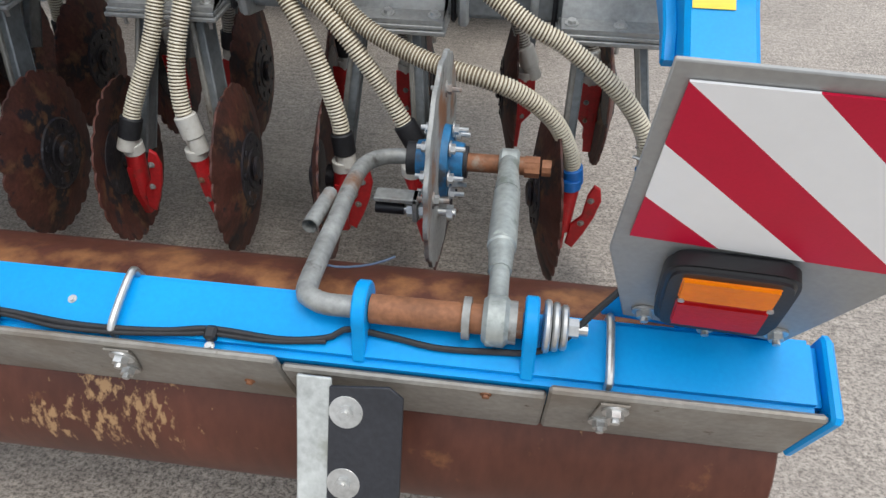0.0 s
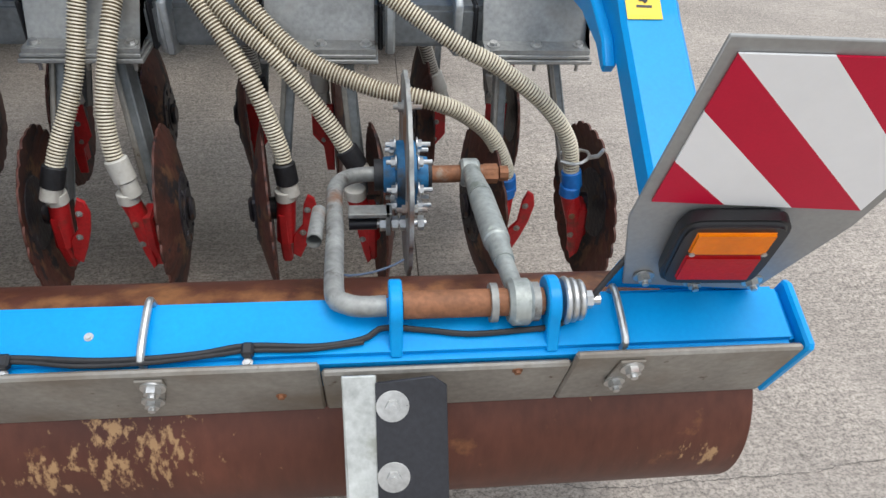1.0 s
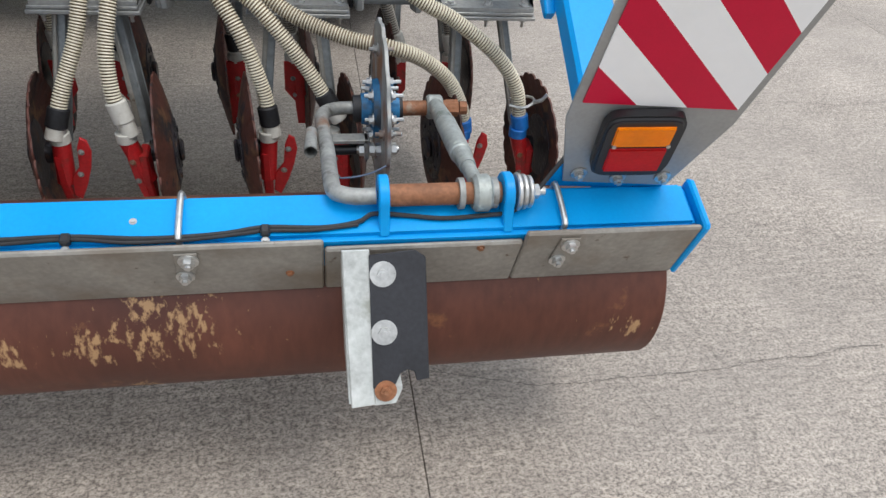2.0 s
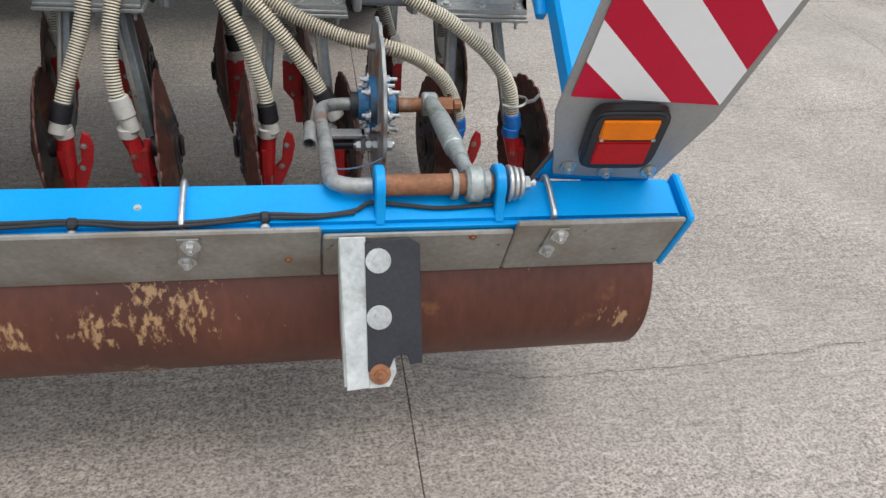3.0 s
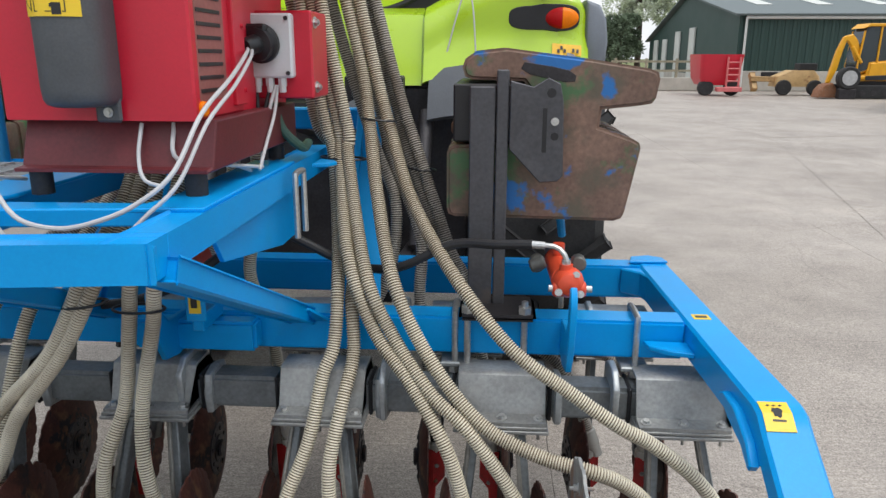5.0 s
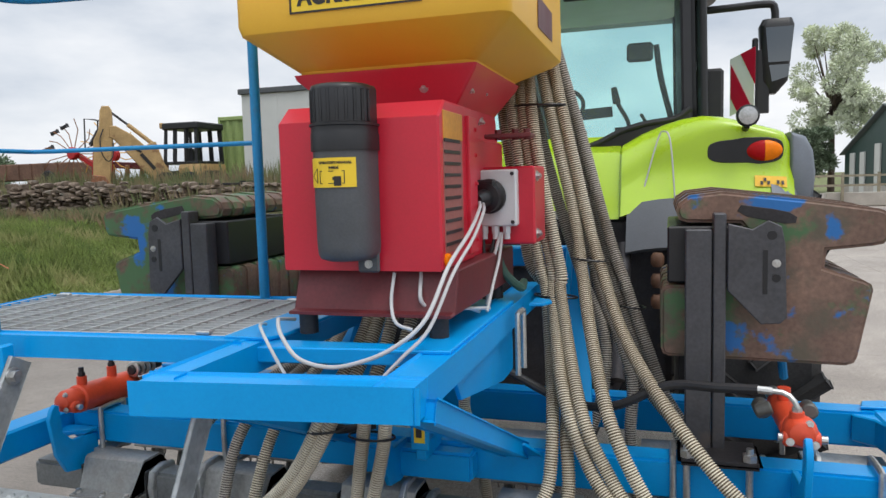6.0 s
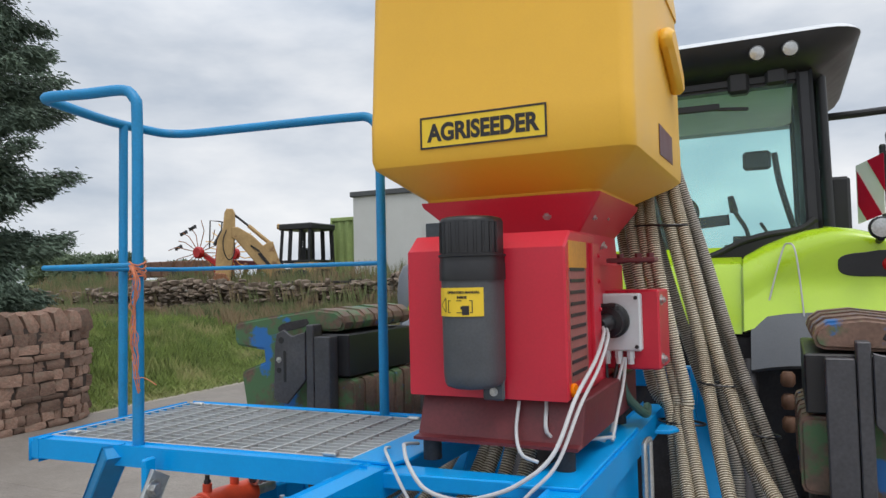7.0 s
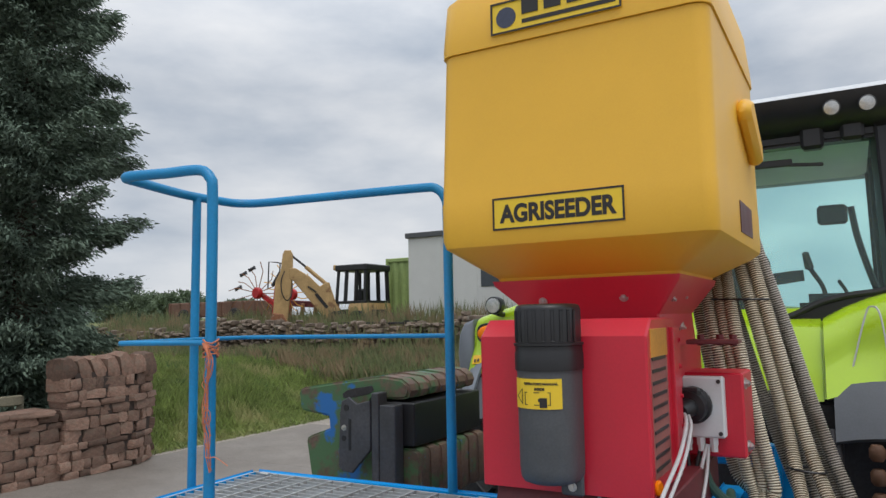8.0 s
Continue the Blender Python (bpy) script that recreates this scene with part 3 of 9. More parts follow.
for x in (-0.322, -1.122, -1.95, -2.78, -3.58):
    b = B()
    tube(b, [(x, 0.012, 0.80), (x, 0.012, 0.867), (x, 0.024, 0.889), (x, 0.112, 0.889), (x, 0.126, 0.867), (x, 0.126, 0.80)], 0.0068, 10, 0.006)
    part("u_bolt", turned(b), ZINC, roller, "zinc-plated U-bolt")
    b = B()
    prism(b, [(x - 0.010, 0.872), (x + 0.034, 0.872), (x + 0.034, 0.845), (x + 0.014, 0.772), (x - 0.006, 0.765), (x - 0.016, 0.80)], "y", -0.018, -0.0135, 0.001)
    part("clamp_plate", turned(b), GALV_PLATE, roller)
    for dx, z, r in ((0.015, 0.85, 0.0135), (0.0, 0.79, 0.0125)):
        b = B()
        bolt(b, (x + dx, -0.018, z), (0, -1, 0.05), r, 0.008)
        part("nut", turned(b), ZINC, roller)
for p in ((-0.912, -0.013, 0.775), (-0.507, -0.013, 0.845)):
    b = B()
    bolt(b, p, (0, -1, 0), 0.006)
    part("rivet", turned(b), RUST, roller)
b = B()
bolt(b, (-1.212, 0.062, 0.877), (0, 0, 1), 0.005)
part("grease_nipple", turned(b), ZINC, rear_beam)

# scraper bracket with its rubber flap, leaning away from the drum
bracket = thing("scraper_bracket", (-0.72, -0.02, 0.86), "galvanised scraper strip with a black rubber flap bolted on", "bracket")


def lean(x, s, off=0.0):
    """A point s down the leaning strip."""
    return (x, -0.016 - 0.47 * s - off * 0.88, 0.862 - 0.88 * s + off * 0.47 * -1)


b = B()
slab(b, [lean(-0.805, 0.0), lean(-0.748, 0.0), lean(-0.744, 0.338), lean(-0.795, 0.342)], -0.007, 0.002)
slab(b, [lean(-0.805, 0.0), lean(-0.80, 0.335), (-0.80, 0.02, 0.56), (-0.805, 0.03, 0.80)], 0.005, 0.001)
slab(b, [lean(-0.746, 0.27), lean(-0.69, 0.27), lean(-0.685, 0.305), lean(-0.70, 0.338), lean(-0.746, 0.34)], -0.005, 0.001)
part("strip", b, GALV_WHITE, bracket, "pale galvanised strip with white rust")
b = B()
out = [(-0.75, 0.004), (-0.655, -0.004), (-0.632, 0.012), (-0.628, 0.277), (-0.655, 0.281), (-0.66, 0.260), (-0.675, 0.254), (-0.69, 0.262), (-0.70, 0.285), (-0.748, 0.293)]
slab(b, [lean(x, s, 0.009) for x, s in out], -0.007, 0.0015)
part("flap", b, RUBBER_SHEET, bracket, "black rubber flap with a torn lower edge")
for k, s in enumerate((0.038, 0.163, 0.292)):
    b = B()
    p = np.array(lean(-0.722, s, 0.017))
    nn = np.array((0, -0.88, 0.47))
    cyl(b, p, p + nn * 0.003, 0.028 - 0.004 * (k == 2), 24, bev=0.001)
    cyl(b, p + nn * 0.003, p + nn * 0.011, 0.0125, 6)
    cyl(b, p + nn * 0.003, p + nn * 0.015, 0.006, 8)
    part("washer_bolt", b, RUST if k == 2 else ZINC, bracket, "rusty washer and bolt" if k == 2 else "zinc washer and bolt")

# cable along the beam
cable = thing("lamp_cable", (-1.1, 0.03, 0.882), "black electric cable clipped along the blue beam", "cable")
b = B()
CZ = 0.884


def on_beam(pts):
    """Points along the beam's turned top."""
    out = []
    for x, y, z in pts:
        y2 = 0.004 + (y - 0.004) / 1.6
        out.append((x, y2, z + 0.374 * (y2 - 0.004)))
    return out


tube(b, on_beam([(-3.6, 0.03, CZ), (-2.6, 0.04, CZ), (-1.9, 0.03, CZ), (-1.474, 0.032, CZ), (-1.33, 0.035, CZ), (-1.2, 0.02, CZ), (-1.11, 0.02, CZ), (-1.03, 0.028, CZ), (-0.955, 0.044, CZ), (-0.841, 0.036, CZ), (-0.767, 0.052, CZ), (-0.734, 0.075, CZ + 0.004),
         (-0.664, 0.07, CZ), (-0.588, 0.055, CZ), (-0.50, 0.06, CZ), (-0.44, 0.065, CZ + 0.004), (-0.395, 0.09, 0.90), (-0.36, 0.12, 0.93), (-0.33, 0.145, 0.955), (-0.30, 0.17, 0.98)]), 0.0052, 8, 0.01)
part("sheath", b, RUBBER, cable)
b = B()
tube(b, on_beam([(-3.6, 0.018, CZ), (-1.9, 0.018, CZ), (-1.50, 0.016, CZ), (-1.33, 0.026, CZ), (-1.22, 0.008, CZ), (-1.11, 0.009, CZ), (-1.0, 0.024, CZ), (-0.955, 0.032, CZ), (-0.86, 0.028, CZ), (-0.767, 0.042, CZ)]), 0.004, 8, 0.02)
part("thin_sheath", b, RUBBER, cable)
for x, y in ((-1.33, 0.032), (-0.955, 0.04), (-2.2, 0.03)):
    b = B()
    y /= 1.6
    box(b, (x - 0.010, y - 0.012, 0.8755), (x + 0.010, y + 0.012, 0.894), 0.004)
    clip = part("clip", turned(b), BLACK, cable)
    b = B()
    bolt(b, (x, y - 0.019, 0.877), (0, 0, 1), 0.0055)
    part("clip_screw", turned(b), ZINC, clip)

# ---------------------------------------------------------------- swinging sensor arm on the beam
arm = thing("sensor_arm", (-0.6, 0.07, 0.88), "rusty galvanised pivot arm with a round hub plate", "arm")
PY, PZ = 0.07, 0.935
for x in (-0.713, -0.447):
    b = B()
    pts = [(0.012, 0.872), (0.128, 0.872)] + [(PY + 0.045 * math.cos(a), PZ + 0.045 * math.sin(a)) for a in np.linspace(-0.3, math.pi + 0.3, 14)]
    prism(b, pts, "x", x - 0.011, x + 0.011, 0.003)
    part("lug", b, BLUE, arm, "blue welded lug")
b = B()
cyl(b, (-0.70, PY, PZ), (-0.46, PY, PZ), 0.024, 20)
part("pivot_pin", b, RUST, arm, "rust-brown pivot pin")
b = B()
tube(b, [(-0.728, PY, PZ), (-0.772, PY, PZ), (-0.80, 0.08, PZ + 0.001), (-0.816, 0.115, PZ - 0.004), (-0.82, 0.30, 0.912), (-0.826, 0.45, 0.89), (-0.824, 0.55, 0.872), (-0.80, 0.60, 0.862), (-0.765, 0.62, 0.857), (-0.72, 0.625, 0.855)], 0.018, 16, 0.014)
part("bent_pipe", b, RUST_GREY, arm, "bent grey pipe with rust")
b = B()
tube(b, [(-0.858, 0.27, 0.925), (-0.855, 0.40, 0.905)], 0.015, 12, caps=False)
tube(b, [(-0.858, 0.27, 0.925), (-0.855, 0.40, 0.905)], 0.013, 12, caps=False)
part("stub_pipe", b, RUST_GREY, arm)
HY, HZ, HX = 0.625, 0.852, -0.664
b = B()
outline = []
for k in range(96):
    a = 2 * math.pi * k / 96
    r = 0.237 + (0.0045 if k % 6 < 3 else -0.003)
    outline.append((HY + r * math.cos(a), HZ + r * math.sin(a)))
prism(b, outline, "x", HX - 0.005, HX + 0.005, 0.001)
hub_plate = part("hub_plate", b, RUST_GREY, arm, "rust-spotted round steel plate")
for k in range(7):
    a = 2 * math.pi * k / 7 + 0.4
    for rr in (0.073, 0.16) if k % 2 else (0.073,):
        yy, zz = HY + rr * math.cos(a), HZ + rr * math.sin(a)
        for sd, th in ((-1, 0.012), (1, 0.022)):
            b = B()
            bolt(b, (HX + sd * (0.024 if rr < 0.1 else 0.005), yy, zz), (sd, 0, 0), 0.0115, th)
            part("hub_bolt", b, ZINC if rr < 0.1 else RUST_GREY, hub_plate)
b = B()
spun(b, [(0.03, -0.05), (0.042, -0.048), (0.046, -0.022), (0.080, -0.018), (0.082, 0.0)], (HX - 0.005, HY, HZ), (1, 0, 0), 28)
spun(b, [(0.082, 0.0), (0.080, 0.016), (0.046, 0.018), (0.042, 0.045), (0.03, 0.047)], (HX + 0.005, HY, HZ), (1, 0, 0), 28)
part("hub", b, surf("grimy_blue_hub", (0.02, 0.16, 0.34), 0.5, 0.1, 0.25, 14, 0.1, 90, patch=((0.05, 0.06, 0.07), 12, 0.52, 0.12, 0.6)), hub_plate, "faded blue hub")
for xa, xb, r in ((HX - 0.075, HX - 0.045, 0.038), (HX + 0.045, HX + 0.06, 0.036)):
    b = B()
    cyl(b, (xa, HY, HZ), (xb, HY, HZ), r, 20)
    part("seal", b, RUBBER, hub_plate)
b = B()
cyl(b, (HX + 0.05, HY, HZ), (-0.455, HY, HZ + 0.002), 0.021, 16)
cyl(b, (-0.478, HY, HZ), (-0.445, HY, HZ), 0.024, 6)
cyl(b, (-0.44, HY, HZ), (-0.42, HY, HZ), 0.019, 10)
part("shaft", b, RUST, arm, "rusty shaft and nut")
b = B()
cyl(b, (-0.535, HY, HZ + 0.004), (-0.49, HY, HZ + 0.004), 0.034, 20, bev=0.006)
cyl(b, (-0.512, HY - 0.02, HZ + 0.02), (-0.508, 0.47, 0.888), 0.02, 14, 0.027)
cyl(b, (-0.508, 0.47, 0.888), (-0.506, 0.27, 0.912), 0.027, 18, bev=0.004)
cyl(b, (-0.506, 0.27, 0.912), (-0.504, 0.20, 0.92), 0.024, 16, 0.02)
cyl(b, (-0.504, 0.20, 0.92), (-0.502, 0.11, 0.931), 0.017, 14)
cyl(b, (-0.522, PY, PZ), (-0.480, PY, PZ), 0.041, 24, bev=0.008)
part("link_rod", b, surf("patinated_zinc", (0.36, 0.385, 0.365), 0.5, 0.4, 0.22, 14, 0.12, 90, patch=((0.22, 0.25, 0.22), 18, 0.53, 0.1, 0.6), patch2=((0.55, 0.60, 0.54), 26, 0.62, 0.06, 0.6)), arm, "zinc-plated turnbuckle rod")
for k in range(3):
    b = B()
    cyl(b, (-0.428 + k * 0.013, PY, PZ), (-0.417 + k * 0.013, PY, PZ), 0.042 - 0.003 * k, 20, bev=0.003)
    part("washer", b, ZINC, arm)
b = B()
cyl(b, (-0.39, PY, PZ), (-0.374, PY, PZ), 0.016, 6)
cyl(b, (-0.374, PY, PZ), (-0.360, PY, PZ), 0.010, 10)
part("end_nut", b, ZINC, arm)
for x in (-0.547, -0.475):
    b = B()
    cyl(b, (x - 0.006, PY, PZ), (x + 0.006, PY, PZ), 0.034, 18)
    part("collar", b, RUST_GREY, arm)
b = B()
box(b, (-0.80, 0.52, 0.80), (-0.70, 0.56, 0.812), 0.002)
box(b, (-0.715, 0.52, 0.75), (-0.703, 0.56, 0.812), 0.002)
part("sensor_bracket", b, RUST_GREY, arm)
b = B()
cyl(b, (-0.80, 0.54, 0.772), (-0.735, 0.54, 0.772), 0.014, 12)
part("sensor_body", b, BLACK, arm)
b = B()
cyl(b, (-0.735, 0.54, 0.772), (-0.62, 0.54, 0.772), 0.010, 12)
for x in (-0.728, -0.70, -0.682, -0.64):
    cyl(b, (x, 0.54, 0.772), (x + 0.014, 0.54, 0.772), 0.018, 6)
part("sensor_thread", b, ZINC, arm)
b = B()
tube(b, [(-0.825, 0.18, 0.925), (-0.80, 0.19, 0.905), (-0.76, 0.20, 0.90), (-0.72, 0.21, 0.905), (-0.69, 0.22, 0.915)], 0.0022, 6)
part("sensor_lead", b, surf("blue_lead", (0.08, 0.11, 0.16), 0.5), arm)

# ---------------------------------------------------------------- warning board with lamp
board = thing("warning_board", (-0.15, 0.13, 0.90), "red and white striped warning board on a grey bent steel plate", "sign")


def bp(x, z, off=0.0):
    """A point on the leaning board."""
    return (x - off * 0.09, 0.015 - 0.098 * (x + 0.34) - 0.425 * (z - 1.177) - off * 0.92, z - off * 0.39)


b = B()
slab(b, [bp(x, z) for x, z in ((-0.359, 1.470), (0.005, 1.473), (-0.010, 1.128), (-0.062, 0.925), (-0.303, 0.928), (-0.358, 1.13))], 0.006, 0.0015)
plate = part("plate", b, BOARD_GREY, board)
b = B()
slab(b, [bp(x, z, -0.0075) for x, z in ((-0.335, 0.90), (-0.325, 0.985), (-0.285, 1.0), (-0.08, 0.99), (-0.06, 0.90))], 0.008, 0.002)
part("foot", b, BLUE, board, "blue mounting foot")
strips = [
    (BOARD_RED, [(-0.340, 1.177), (-0.340, 1.266), (-0.233, 1.176)]),
    (BOARD_WHITE, [(-0.340, 1.266), (-0.341, 1.361), (-0.132, 1.175), (-0.233, 1.176)]),
    (BOARD_RED, [(-0.341, 1.361), (-0.341, 1.450), (-0.028, 1.174), (-0.132, 1.175)]),
    (BOARD_WHITE, [(-0.341, 1.450), (-0.232, 1.452), (-0.023, 1.268), (-0.028, 1.174)]),
    (BOARD_RED, [(-0.232, 1.452), (-0.121, 1.453), (-0.018, 1.362), (-0.023, 1.268)]),
    (BOARD_WHITE, [(-0.121, 1.453), (-0.013, 1.455), (-0.018, 1.362)]),
]
for m, pts in strips:
    b = B()
    slab(b, [bp(x, z, 0.004) for x, z in pts], 0.003)
    part("stripe", b, m, plate)
lamp = thing("tail_lamp", (-0.18, 0.03, 1.0), "amber and red tail lamp in a black housing", "lamp")
b = B()
lm = Matrix.Rotation(math.atan(-0.098), 4, "Z") @ Matrix.Rotation(math.atan(0.425), 4, "X") @ Matrix.Rotation(radians(-4), 4, "Y")
lm.translation = Vector(bp(-0.200, 1.090, 0.002))
prism(b, [(0.083 * math.copysign(abs(math.cos(t)) ** 0.34, math.cos(t)), -0.006 + 0.097 * math.copysign(abs(math.sin(t)) ** 0.34, math.sin(t))) for t in np.linspace(0, 2 * math.pi, 48, endpoint=False)], "y", -0.034, 0.0, 0.008, 3)
b.transform(lm)
housing = part("housing", b, BLACK, lamp)
b = B()
box(b, (-0.064, -0.040, 0.006), (0.064, -0.026, 0.074), 0.008, 3, lm)
part("amber_lens", b, LENS_AMBER, housing, "amber indicator lens")
for sx_ in (-0.054, 0.056):
    b = B()
    cyl(b, lm @ Vector((sx_, -0.039, 0.014)), lm @ Vector((sx_, -0.0425, 0.014)), 0.0045, 10)
    part("lens_screw", b, ZINC, housing)
b = B()
box(b, (-0.064, -0.040, -0.078), (0.064, -0.026, 0.0055), 0.008, 3, lm)
part("red_lens", b, LENS_RED, housing, "red brake lens")
for x, z in ((-0.277, 0.962), (-0.085, 0.958), (-0.185, 0.95)):
    b = B()
    bolt(b, bp(x, z, 0.001), (0, -0.912, -0.41), 0.012, 0.008)
    part("board_bolt", b, ZINC, board)

# ---------------------------------------------------------------- cultivator frame
frame_ob = thing("cultivator_frame", (XC, 1.3, 1.1), "bright blue welded box-section cultivator frame", "frame")
TOP = 1.272
LX = 2 * XC


def both(fn):
    fn(lambda x: x)
    fn(lambda x: LX - x)


b = B()
box(b, (LX + 0.231, 1.30, 1.13), (-0.231, 1.42, TOP - 0.004), 0.01, 2)
part("rear_bar", b, BLUE, frame_ob)
b = B()
box(b, (LX + 0.231, 2.0, 1.12), (-0.231, 2.12, TOP - 0.004), 0.01, 2)
part("front_bar", b, BLUE, frame_ob)


def side(f):
    # arm: level, then bent down to the roller beam
    prof = [(2.14, 1.145), (2.14, TOP), (0.70, TOP), (0.655, 1.262), (0.62, 1.235), (0.14, 0.935), (0.14, 0.875), (0.20, 0.885), (0.30, 0.945), (0.60, 1.13), (0.68, 1.15)]
    b = B()
    a, c = sorted((f(-0.214), f(-0.080)))
    prism(b, prof, "x", a, c, 0.01)
    out_ = 1 if f(0) > f(-1) else -1
    for v in b.verts:
        v.co.x -= out_ * 0.042 * max(0.0, v.co.y - 0.72) / 1.2
    arm_ = part("side_arm", b, BLUE, frame_ob)
    b = B()
    a, c = sorted((f(-0.240), f(-0.211)))
    prism(b, [(0.90, 1.205), (0.86, 1.225), (0.76, 1.225), (0.645, 1.18), (0.60, 1.135), (0.615, 1.115), (0.68, 1.15), (0.80, 1.17)], "x", a, c, 0.005)
    part("gusset", b, BLUE, arm_)
    b = B()
    prism(b, [(f(-0.232), 1.285), (f(-0.232), 1.18), (f(-0.30), 1.195), (f(-0.37), 1.24), (f(-0.38), 1.29)], "z", 1.185, 1.203, 0.003)
    part("web", b, BLUE, arm_)
    b = B()
    prism(b, [(f(-0.232), 2.0), (f(-0.34), 2.0), (f(-0.34), 1.985), (f(-0.27), 1.93), (f(-0.245), 1.83), (f(-0.232), 1.83)], "z", 1.15, TOP - 0.01, 0.006)
    part("corner_web", b, BLUE, arm_)
    b = B()
    prism(b, [(f(-0.30), 2.03), (f(-0.28), 2.11), (f(-0.2), 2.135), (f(-0.14), 2.10), (f(-0.13), 2.04)], "z", TOP, TOP + 0.014, 0.004)
    part("cap_plate", b, BLUE, arm_)
    # stickers
    b = B()
    for (ya, za), (yb, zb) in zip(((0.70, TOP), (0.655, 1.2625), (0.62, 1.2365)), ((0.655, 1.2625), (0.62, 1.2365), (0.612, 1.2312))):
        slab(b, [(f(-0.203), ya, za + 0.0025), (f(-0.126), ya, za + 0.0025), (f(-0.126), yb, zb + 0.0025), (f(-0.203), yb, zb + 0.0025)], 0.001)
    st = part("warning_sticker", b, STICKER, arm_, "yellow warning sticker")
    b = B()
    def print_z(v):
        return TOP + 0.0032 - max(0.0, 0.70 - v) * 0.21 - max(0.0, 0.655 - v) * 0.53
    rp = random.Random(6)
    for u in (-0.181, -0.165, -0.149):
        slab(b, [(f(u + du), 0.684 + dv, print_z(0.684 + dv)) for du, dv in ((-0.006, -0.002), (0.0, -0.004), (0.006, 0.001), (0.0, 0.003))], 0.0006)
    blot = []
    for k in range(14):
        a = 2 * math.pi * k / 14
        rad = rp.uniform(0.6, 1.1)
        blot.append((-0.164 + 0.015 * rad * math.cos(a), 0.661 + 0.019 * rad * math.sin(a)))
    slab(b, [(f(u), v, print_z(v)) for u, v in blot], 0.0006)
    slab(b, [(f(u), v, print_z(v)) for u, v in ((-0.180, 0.640), (-0.146, 0.639), (-0.147, 0.634), (-0.181, 0.635))], 0.0006)
    part("pictogram", b, INK, st)
    b = B()
    box(b, (min(f(-0.20), f(-0.14)), 1.33, TOP), (max(f(-0.20), f(-0.14)), 1.38, TOP + 0.0015), 0)
    st = part("label_sticker", b, STICKER, arm_)
    b = B()
    box(b, (min(f(-0.19), f(-0.15)), 1.345, TOP + 0.0015), (max(f(-0.19), f(-0.15)), 1.365, TOP + 0.0025), 0)
    part("print_bar", b, INK, st)


both(side)

# tower and struts
for sx in (1, -1):
    def tx(x):
        return XC + sx * (x - XC)
    b = B()
    a, c = sorted((tx(-1.46), tx(-1.49)))
    prism(b, [(1.40, 1.20), (1.62, 1.16), (2.10, 1.20), (2.22, 1.95), (2.16, 2.03), (2.0, 2.03), (1.90, 1.93)], "x", a, c, 0.004)
    tower = part("tower_plate", b, BLUE, frame_ob)
    b = B()
    slab(b, [(tx(-1.33), 1.405, TOP), (tx(-1.49), 1.405, TOP), (tx(-1.49), 1.98, 1.98), (tx(-1.40), 1.99, 1.98)], 0.012, 0.003)
    part("tower_web", b, BLUE, tower)
    b = B()
    beam(b, (tx(-1.60), 0.25, 1.745), (tx(-1.60), 1.31, 1.255), 0.082, 0.052, 0.006)
    part("strut", b, BLUE, frame_ob)
    b = B()
    slab(b, [(tx(-1.57), 1.30, 1.25), (tx(-1.50), 1.30, 1.25), (tx(-1.55), 1.22, 1.32), (tx(-1.585), 1.20, 1.32)], 0.010, 0.002)
    part("strut_foot", b, BLUE, frame_ob)
    for x in (-1.045, -0.405):
        ubolt(frame_ob, tx(x), 1.288, 1.432, TOP, 1.07, 0.011)
        b = B()
        prism(b, [(tx(x) - 0.05, 1.27), (tx(x) - 0.05, 1.44), (tx(x) + 0.05, 1.44), (tx(x) + 0.05, 1.27)], "z", 1.088, 1.106, 0.004)
        part("clamp_bar", b, GALV, frame_ob)
        b = B()
        for y in (1.288, 1.432):
            cyl(b, (tx(x), y, 1.088), (tx(x), y, 1.066), 0.02, 6)
        each("clamp_nut", b, ZINC, frame_ob)
    ubolt(frame_ob, tx(-0.60), 1.988, 2.132, TOP, 1.07, 0.011)
b = B()
box(b, (-2.56, 2.0, 1.86), (-1.34, 2.08, 1.95), 0.008)
part("tower_cross_bar", b, BLUE, frame_ob)
b = B()
box(b, (-2.2, 1.22, 1.145), (-1.75, 1.30, 1.255), 0.012, 2)
part("bar_sleeve", b, BLUE, frame_ob)
b = B()
box(b, (-1.93, 1.10, 1.33), (-1.89, 1.104, 1.42), 0)
st = part("warning_sticker", b, STICKER, frame_ob)
b = B()
box(b, (-1.922, 1.097, 1.35), (-1.90, 1.10, 1.39), 0.003)
part("pictogram", b, INK, st)
b = B()
box(b, (-1.945, 1.105, 1.30), (-1.875, 1.115, 1.46), 0.004)
box(b, (-1.93, 1.115, 1.26), (-1.89, 1.30, 1.32), 0.004)
part("hanger_plate", b, BLUE, frame_ob)

